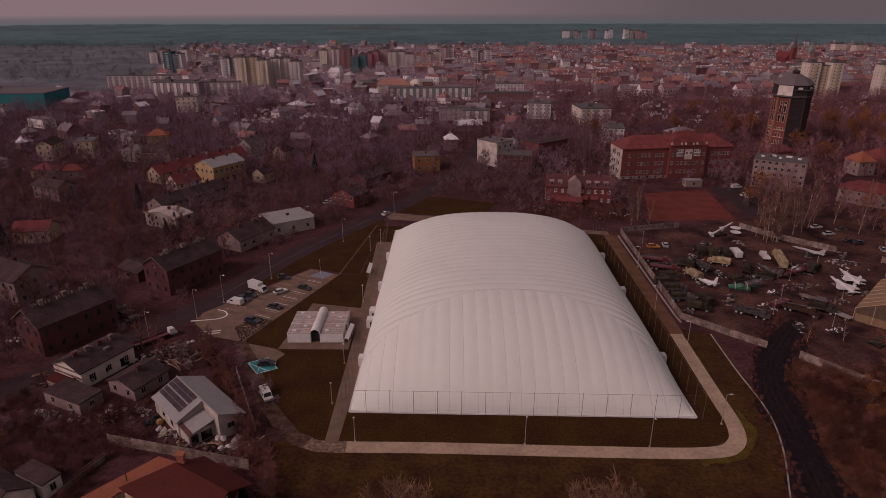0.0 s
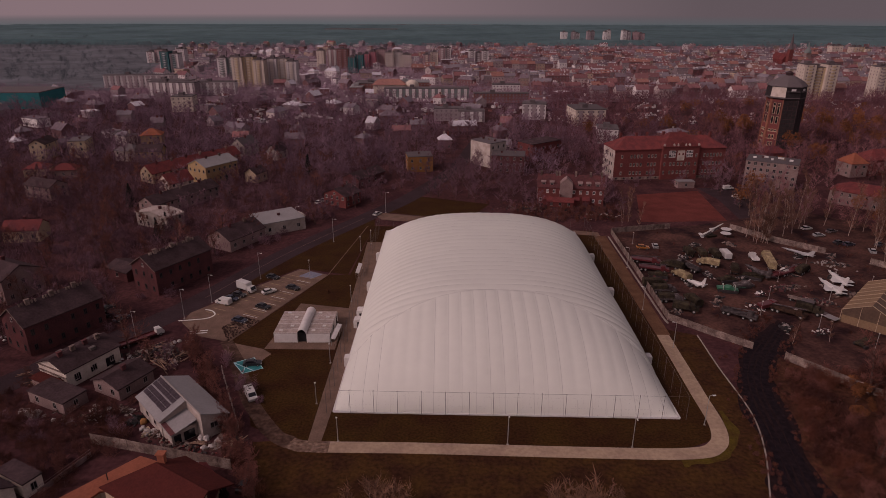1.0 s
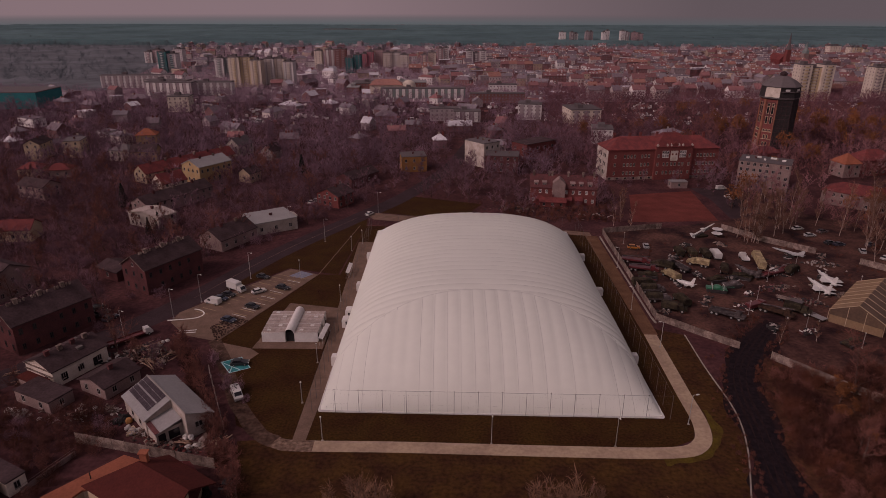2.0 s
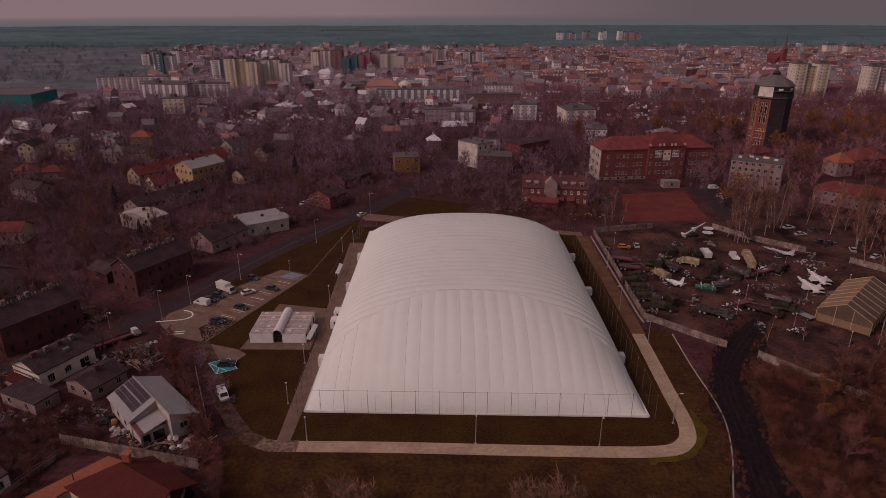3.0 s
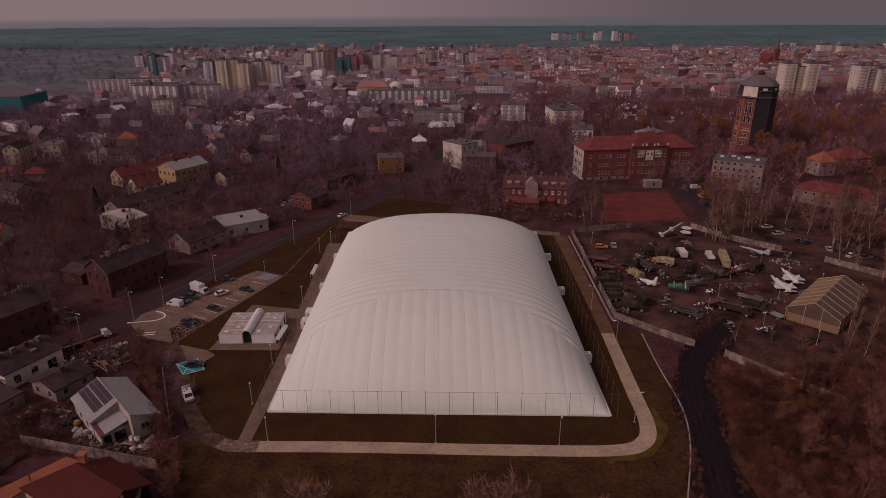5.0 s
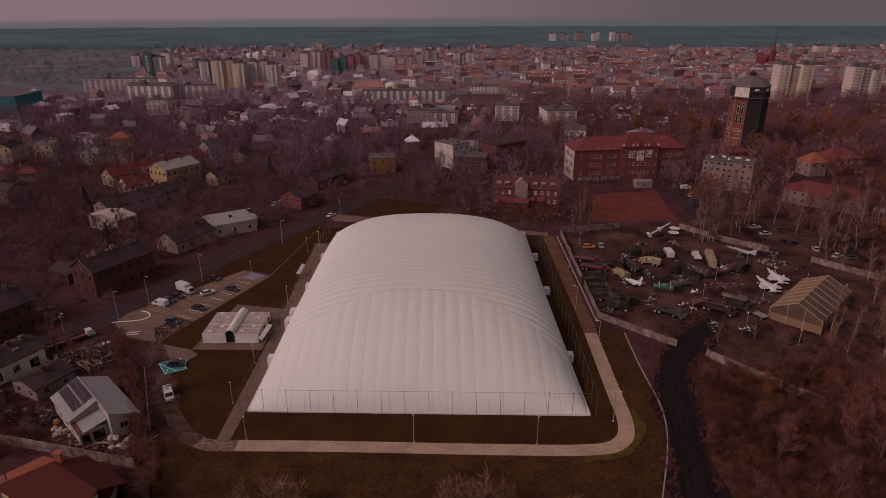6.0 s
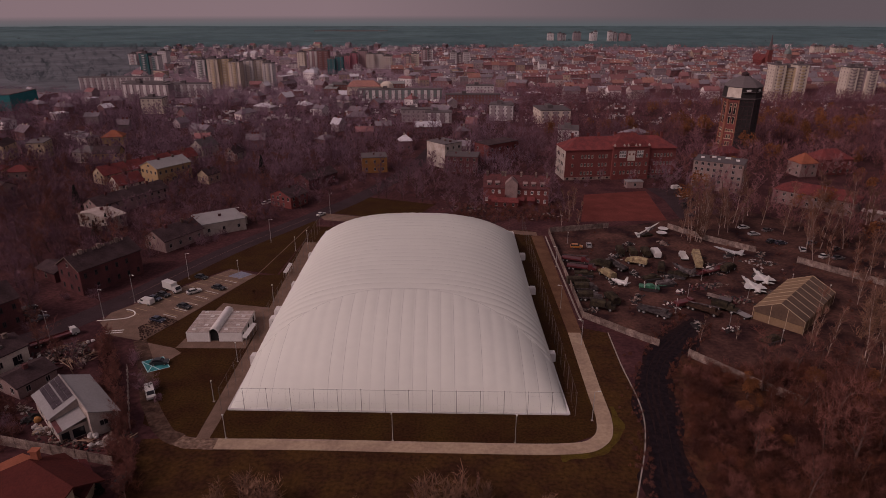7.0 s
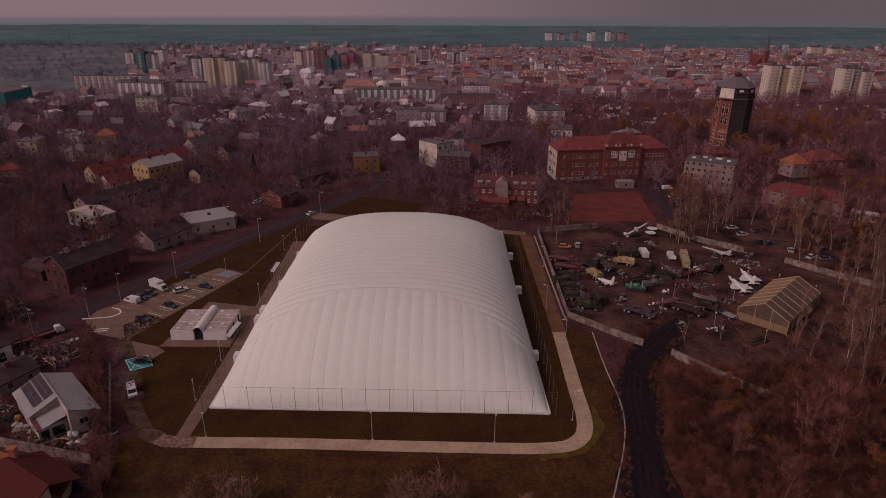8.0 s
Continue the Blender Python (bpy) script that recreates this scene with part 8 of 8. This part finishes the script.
for args in ((143.0, 223.5, 10, "silver"), (150.2, 228.0, 20, "grey"), (148.6, 213.9, 15, "navy"), (153.0, 207.2, 70, "silver"), (157.1, 200.8, 30, "white"), (161.0, 199.3, 10, "grey"), (142.4, 231.2, 12, "white"), (146.0, 215.5, 15, "black"), (165, 208, 30, "black"), (160, 214, 30, "navy"), (133.7, 275.0, 20, "white"), (134.6, 272, 20, "silver"), (129.5, 262, 60, "grey")):
    car(*args, {"silver": "silver car", "grey": "grey car", "navy": "dark blue car", "white": "white car", "black": "black car"}[args[3]] + " parked beyond the wall", z=0.03)

van(135.2, 288.2, 12, "white", "white van parked by the school", z=0.04)
# missile on its launcher
rocket = thing("missile_launcher", "white missile raised on its launcher", "missile", (101.6, 222.6, 0.03), 18)
bm = bmesh.new()
box(bm, -2.2, -1.4, 0, 2.0, 1.4, 0.7)
part("base", bm, PAINT["olive"], rocket)
bm = bmesh.new()
box(bm, -3.0, -0.25, 1.0, 4.5, 0.25, 1.35, 0, Matrix.Translation((0, 0, 0.2)) @ Matrix.Rotation(radians(-24), 4, "Y"))
part("rail", bm, PAINT["grey"], rocket)
bm = bmesh.new()
ma = Matrix.Translation((0, 0, 0.6)) @ Matrix.Rotation(radians(-24), 4, "Y")
loft(bm, [[ma @ Vector((x, r * math.cos(a), 1.7 + r * math.sin(a))) for a in [q * math.pi / 5 for q in range(10)]] for x, r in ((-4.0, 0.36), (-1.4, 0.36), (-1.2, 0.27), (5.0, 0.27), (6.6, 0.04))])
bmesh.ops.recalc_face_normals(bm, faces=bm.faces)
mis = part("missile", bm, PAINT["white"], rocket)
for k in range(4):
    bm = bmesh.new()
    mk = ma @ Matrix.Translation((0, 0, 1.7)) @ Matrix.Rotation(radians(45 + 90 * k), 4, "X")
    loft(bm, [[mk @ Vector(p) for p in ((-4.0, yy, 0.3), (-2.6, yy, 0.3), (-3.4, yy, 1.3), (-4.0, yy, 1.3))] for yy in (-0.03, 0.03)])
    loft(bm, [[mk @ Vector(p) for p in ((0.6, yy, 0.25), (2.4, yy, 0.25), (0.9, yy, 0.95), (0.6, yy, 0.95))] for yy in (-0.03, 0.03)])
    bmesh.ops.recalc_face_normals(bm, faces=bm.faces)
    part("fin", bm, PAINT["white"], mis)
for x, y in ((109.4, 227.2), (107.3, 222.4)):
    t = thing("radar_dish", "round white dish on a short stand", "dish", (x, y, 0.03), 0)
    bm = bmesh.new()
    loft(bm, [[(r * math.cos(a), r * math.sin(a), z) for a in [q * math.pi / 8 for q in range(16)]] for r, z in ((0.5, 1.0), (1.6, 1.15), (2.0, 1.4), (1.9, 1.45), (0.3, 1.25))])
    part("dish", bm, PAINT["white"], t)
    bm = bmesh.new()
    tube(bm, (0, 0, 0), (0, 0, 1.1), 0.3, 0.2)
    part("stand", bm, PAINT["grey"], t)


def plates(x, y, turn, n, mat, label, w=2.4, d=3.4):
    t = thing("flat_trailer", label, "trailer", (x, y, 0.03), turn)
    for i in range(n):
        bm = bmesh.new()
        box(bm, i * (d + 0.1), -w / 2, 0.9, i * (d + 0.1) + d, w / 2, 1.05 + 0.1 * (i % 2))
        part("deck_plate", bm, M[mat] if i % 2 == 0 else M["roof_grey"], t)
    wheels(t, (0.8, n * (d + 0.1) - 0.9), w / 2 - 0.15, 0.42, 0.26)


plates(104.2, 168.6, -42, 2, "concrete", "flat trailers with pale decks")
plates(105.2, 162.8, -62, 3, "roof_pale", "low trailers with grey decks")
plates(81.0, 160.0, -40, 2, "roof_grey", "grey launcher trailer in the yard")


# ---- heaps and clutter ----
def heap(name, label, x, y, rx, ry, h, count, mats, seed, turn=0, lo=0.25, hi=1.1, long=1.0, category="scrap heap"):
    """A pile of loose bits, bits in one joined part a material."""
    rnd = random.Random(seed)
    t = thing(name, label, category, (x, y, 0), turn, kind="stuff")
    bms = [bmesh.new() for _ in mats]
    for i in range(count):
        u, v = rnd.gauss(0, 0.45), rnd.gauss(0, 0.45)
        z = max(0.05, h * (1 - min(1, math.hypot(u, v))) * rnd.uniform(0.3, 1.0))
        s = [rnd.uniform(lo, hi) * k for k in (long, 0.8, 0.5)]
        m4 = pose(u * rx, v * ry, z, rnd.uniform(-35, 35), rnd.uniform(-35, 35), rnd.uniform(0, 180))
        box(bms[i % len(mats)], -s[0] / 2, -s[1] / 2, -s[2] / 2, s[0] / 2, s[1] / 2, s[2] / 2, 0, m4)
    for bm, mm in zip(bms, mats):
        part("bits", bm, M[mm], t)
    keep_clear(x, y, rx * 0.8, ry * 0.8, turn)


heap("scrap_heap", "heap of scrap metal and timber", -72, 133, 7, 6, 1.2, 150, ["steel_dark", "bark", "concrete", "brick_dark"], 1, 35, 0.2, 0.9, 3.0)
heap("scrap_heap", "pale rubble and bags in the junk yard", -74.5, 130.5, 3, 2, 0.8, 40, ["white_line", "concrete"], 2, 0, 0.3, 0.9)
heap("scrap_heap", "stacked planks and pipes in the junk yard", -67, 134, 4.5, 3, 0.9, 60, ["bark", "kerb", "steel_dark"], 3, 40, 0.15, 0.4, 9.0)
heap("bag_heap", "pale bags heaped beside the solar house", -42.5, 101, 2.2, 1.6, 0.9, 30, ["frame_white", "concrete"], 4, 0, 0.4, 0.9)
heap("scrap_heap", "planks and scrap leaning at the wall", -39.6, 100.0, 2.2, 2, 1.2, 40, ["cream", "bark", "steel_dark"], 5, 60, 0.15, 0.45, 6.0)
heap("bag_heap", "pale sacks beside the solar house", -58.5, 103.2, 2, 1.2, 0.8, 16, ["cream", "frame_white"], 6, -40, 0.5, 1.0)
heap("scrap_heap", "dark tyres and scrap by the house", -62.5, 107.5, 2.2, 2.2, 0.9, 40, ["tyre", "steel_dark"], 7)
heap("bag_heap", "white bags stacked by the shed", -85.2, 108.6, 2.2, 1.2, 1.0, 26, ["frame_white"], 8, -20, 0.6, 1.1)
heap("scrap_heap", "mixed junk behind the wall", -72.5, 108.5, 6, 4, 0.8, 90, ["steel_dark", "bark", "concrete", "frame_white"], 9, 0, 0.2, 0.7)
heap("scrap_heap", "bricks and boards along the wall", -50, 99.5, 9, 1.6, 0.8, 80, ["brick", "bark", "concrete", "steel_dark"], 10, -13, 0.2, 0.7, 1.6)
heap("scrap_heap", "rusty machine parts in the yard", 111, 166, 6, 4, 1.0, 70, ["steel_dark", "brick_dark", "concrete"], 12, 0, 0.3, 1.0, 1.6)
heap("scrap_heap", "machine parts on the yard", 124, 171, 5, 3, 1.0, 60, ["steel_dark", "concrete", "bark"], 13, 0, 0.3, 1.0, 1.6)
heap("scrap_heap", "machine parts on the yard", 133, 195, 6, 3.5, 1.0, 60, ["steel_dark", "frame_white", "bark"], 14, 0, 0.3, 1.0, 1.6)
heap("scrap_heap", "dark machine parts along the wall", 68.5, 181, 4, 3, 1.2, 50, ["steel_dark", "brick_dark"], 15, 0, 0.3, 1.1, 1.8)
heap("scrap_heap", "broken machines in the yard", 107, 176, 6, 3, 1.1, 60, ["steel_dark", "brick_dark", "concrete"], 16, 20, 0.3, 1.1, 1.8)
heap("scrap_heap", "pale wreckage beside the launchers", 67.5, 159.5, 2.5, 1.5, 0.8, 24, ["concrete", "steel_dark"], 17, 0, 0.3, 0.9, 1.6)
ry = random.Random(61)
for x, y in ((84, 168), (92, 163), (99, 170), (78, 178), (88, 186), (97, 182), (104, 190), (114, 186), (120, 180), (128, 186), (76, 196), (86, 202), (98, 200), (112, 200), (124, 204), (92, 214), (106, 213), (104, 160), (117, 192), (137, 204), (95, 150), (104, 147)):
    heap("scrap_heap", ry.choice(("dark machine parts strewn over the yard", "pale scrap and dark parts in the yard")), x + ry.uniform(-2, 2), y + ry.uniform(-2, 2), ry.uniform(2, 4.5), ry.uniform(1, 2.2), ry.uniform(0.6, 1.3), 34, ry.choice((["steel_dark", "concrete"], ["steel_dark", "tyre", "frame_white"], ["brick_dark", "steel_dark", "sheet_white"])), ry.randrange(999), ry.uniform(0, 180), 0.2, 0.9, 2.2)
for x, y in ((-69, 137), (-64, 131), (-72.5, 126.5), (-66, 110.5), (-56, 103), (-80, 110.5), (-43, 99.5)):
    heap("scrap_heap", "pale and rusty scrap in the junk yard", x, y, ry.uniform(1.5, 3), ry.uniform(0.8, 1.5), 0.9, 50, ["frame_white", "bark", "concrete"], ry.randrange(999), ry.uniform(0, 180), 0.12, 0.5, 3.5)
heap("scrap_heap", "clutter in the gardens behind the dome", 35, 254, 12, 5, 1.0, 90, ["steel_dark", "bark", "brick_dark", "concrete"], 18, 0, 0.3, 1.2, 1.3)
heap("scrap_heap", "clutter in the gardens behind the dome", 66, 246, 9, 5, 1.0, 60, ["steel_dark", "bark", "frame_white", "roof_red"], 19, 0, 0.3, 1.2, 1.3)

# ---- car park markings ----
def stripes(name, x0, y0, x1, y1, n, turn, L, mat):
    t = thing(name, "painted parking bay lines", "marking", (0, 0, 0), kind="structure")
    bm = bmesh.new()
    box(bm, 0, -0.09, 0.02, L, 0.09, 0.062)
    me = mesh_of(bm, "bay_line", M[mat])
    for i in range(n):
        u = i / (n - 1)
        part("bay_line", me, None, t).matrix_basis = pose(x0 + (x1 - x0) * u, y0 + (y1 - y0) * u, 0, 0, 0, turn)


stripes("bay_markings", -58.0, 149.5, -44.4, 182.4, 15, -24, 5.0, "yellow_line")
stripes("bay_markings", -56.9, 151.9, -45.6, 179.4, 8, -24, 5.0, "white_line")
stripes("bay_markings", -66.5, 157.5, -49.8, 184.0, 13, -24, 4.8, "yellow_line")
sheet("blue_bay", [(-45.8, 182.6), (-41.2, 180.6), (-38.2, 184.2), (-42.6, 186.6)], 0.06, "blue_bay", "pale blue painted parking bay", "marking")
sheet("turquoise_bay", [(-49.5, 130.3), (-45.3, 132.8), (-41.7, 128.0), (-45.9, 125.6)], 0.058, "turquoise", "turquoise painted parking bay", "marking")
for pts in ([(-49.5, 130.3), (-45.3, 132.8), (-41.7, 128.0), (-45.9, 125.6), (-49.5, 130.3)], [(-49.3, 130.2), (-43.8, 127.0)], [(-45.9, 125.8), (-46.6, 132.0)]):
    setting("bay_border", ribbon(pts, 0.24, 0.0, 0.066), M["cyan_line"], "pale cyan painted bay border", "marking")
setting("arc_line", ribbon(smooth_line([(-72, 151.6), (-68.4, 152.2), (-64.6, 153.2), (-63.2, 155.4), (-64.6, 157.6), (-67.0, 158.6)], 6), 0.35, -0.1, 0.12), M["white_line"], "white curved kerb of the car park", "kerb")
setting("stop_line", ribbon([(-66.4, 145.6), (-61.8, 146.4)], 0.4, 0.0, 0.062), M["white_line"], "white painted stop line", "marking")
setting("stop_line", ribbon([(-66.0, 144.4), (-61.6, 145.2)], 0.4, 0.0, 0.062), M["white_line"], "white painted stop line", "marking")
setting("park_kerb", ribbon([(-54.2, 140.4), (-36.4, 183.8), (-29.6, 232)], 0.26, -0.1, 0.13), M["paving"], "brownish concrete kerb of the car park", "kerb")
setting("road_line", ribbon(smooth_line([(-70, 166), (-54, 203), (-32, 242)], 6), 0.15, 0.0, 0.052), M["paving"], "faded line on the street", "marking")

# low planting in the corner of the car park
bed = random.Random(41)
bm = bmesh.new()
for i in range(9):
    for k in range(13):
        u, v = (i + bed.uniform(0.2, 0.8)) / 9, (k + bed.uniform(0.2, 0.8)) / 13
        x, y = -58.9 + 4.4 * u + (4.7 + 0.6 * u) * v, 148.0 - 7.5 * u + (5.9 + 5.2 * u) * v
        if bed.random() < 0.2:
            continue
        for q in range(5):
            a = bed.uniform(0, 6.28)
            r = bed.uniform(0.1, 0.4)
            tube(bm, (x, y, 0.03), (x + r * math.cos(a), y + r * math.sin(a), bed.uniform(0.25, 0.5)), 0.06, 0.12, 4)
planting = new("low_planting", mesh_of(bm, "low_planting", M["bark"]))
tagged(planting, "rows of low bare shrubs in the paved corner", "plants", "", "stuff")

# ---- junk yard: sacks, sheets and poles ----
def lump(rnd, w, d, h):
    """A slumped sack: a rounded block with folds."""
    bm = bmesh.new()
    rings = []
    for z, q in ((0, 0.92), (0.25, 1.0), (0.6, 0.93), (0.88, 0.68), (1.0, 0.3)):
        ring = []
        for k in range(9):
            a = 2 * math.pi * k / 9
            f = q * (1 + rnd.uniform(-0.13, 0.13))
            ring.append((w * f * math.copysign(abs(math.cos(a)) ** 0.6, math.cos(a)), d * f * math.copysign(abs(math.sin(a)) ** 0.6, math.sin(a)), h * (z + rnd.uniform(-0.05, 0.05) * (z > 0))))
        rings.append(ring)
    loft(bm, rings)
    bmesh.ops.recalc_face_normals(bm, faces=bm.faces)
    return bm


M["bag"] = surface("white_woven_plastic", (0.55, 0.51, 0.49), 0.8, 0.15, 0.5, 5.0, 0.3, each=0.25, stain=(0.33, 0.28, 0.26), amount=0.7)
M["bag_orange"] = surface("orange_woven_plastic", (0.42, 0.20, 0.08), 0.8, 0.15, 0.5, 5.0, 0.3)
M["timber"] = surface("weathered_timber", (0.30, 0.19, 0.14), 0.9, 0.3, 0.7, 5.0, 0.2, each=0.4, stain=(0.15, 0.085, 0.065), amount=0.8)
rj = random.Random(44)
SACKS = [mesh_of(lump(rj, rj.uniform(0.4, 0.6), rj.uniform(0.35, 0.5), rj.uniform(0.5, 0.85)), "white_sack", M["bag"]) for _ in range(5)]
for x, y, n, rx, ry, size in ((-76.3, 131.4, 6, 1.3, 1.0, 1.1), (-73.8, 130.4, 5, 1.2, 0.8, 1.0), (-74, 134.5, 3, 1.0, 1.0, 0.8), (-66, 140.5, 5, 2.2, 1.2, 1.0), (-86.3, 109.7, 9, 2.4, 0.7, 1.1), (-80.4, 107.2, 2, 0.7, 0.3, 1.0), (-75.8, 106.1, 2, 0.6, 0.4, 1.1), (-73.4, 111.4, 3, 0.4, 0.9, 1.0), (-70.1, 111.2, 3, 0.7, 0.4, 1.1), (-60, 104.6, 3, 0.6, 0.4, 1.1), (-58.2, 103.8, 3, 0.8, 0.4, 1.2), (-46, 101.6, 4, 0.8, 0.6, 1.2), (-53, 101.6, 2, 0.8, 0.3, 1.0), (-44.2, 99.2, 4, 1.2, 0.5, 1.1), (-114.5, 140.8, 5, 2.0, 1.0, 1.0)):
    for _ in range(n):
        o = new("white_sack", rj.choice(SACKS))
        k = size * rj.uniform(0.75, 1.2)
        o.matrix_world = pose(x + rj.uniform(-rx, rx), y + rj.uniform(-ry, ry), 0.02, 0, 0, rj.uniform(0, 360)) @ Matrix.Diagonal((k, k, k * rj.uniform(0.7, 1.1), 1))
        tagged(o, "slumped dirty white sack in the junk yard", "sack", "sacks in the junk yard")
o = new("orange_sack", mesh_of(lump(rj, 0.7, 0.6, 1.1), "orange_sack", M["bag_orange"]))
o.matrix_world = pose(-60.6, 106.6, 0.02, 0, 0, 30)
tagged(o, "full orange sack beside the solar house", "sack", "sacks in the junk yard")
for x, y, n, turn, L, spread in ((-66, 128.6, 9, -38, 7.0, 1.8), (-68.5, 133.5, 14, -65, 4.0, 3.2), (-71, 137.5, 10, 20, 3.5, 2.6), (-63.5, 133.0, 12, 55, 4.0, 2.6), (-46.5, 99.6, 6, -14, 3.2, 0.6), (-40.0, 98.2, 6, 60, 3.5, 1.0), (-92.5, 121.0, 4, 60, 3.2, 0.8), (-97, 123.4, 4, 30, 3.0, 0.9)):
    for _ in range(n):
        bm = bmesh.new()
        half = L * rj.uniform(0.3, 0.55)
        box(bm, -half, -0.1, 0, half, 0.1, 0.12)
        o = new("timber_plank", mesh_of(bm, "timber_plank", M["timber"]))
        o.matrix_world = pose(x + rj.uniform(-spread, spread), y + rj.uniform(-spread, spread) * 0.7, rj.uniform(0.1, 0.8), 0, rj.uniform(-9, 9), turn + rj.uniform(-22, 22))
        tagged(o, "loose weathered timber plank in the junk yard", "plank", "planks in the junk yard")
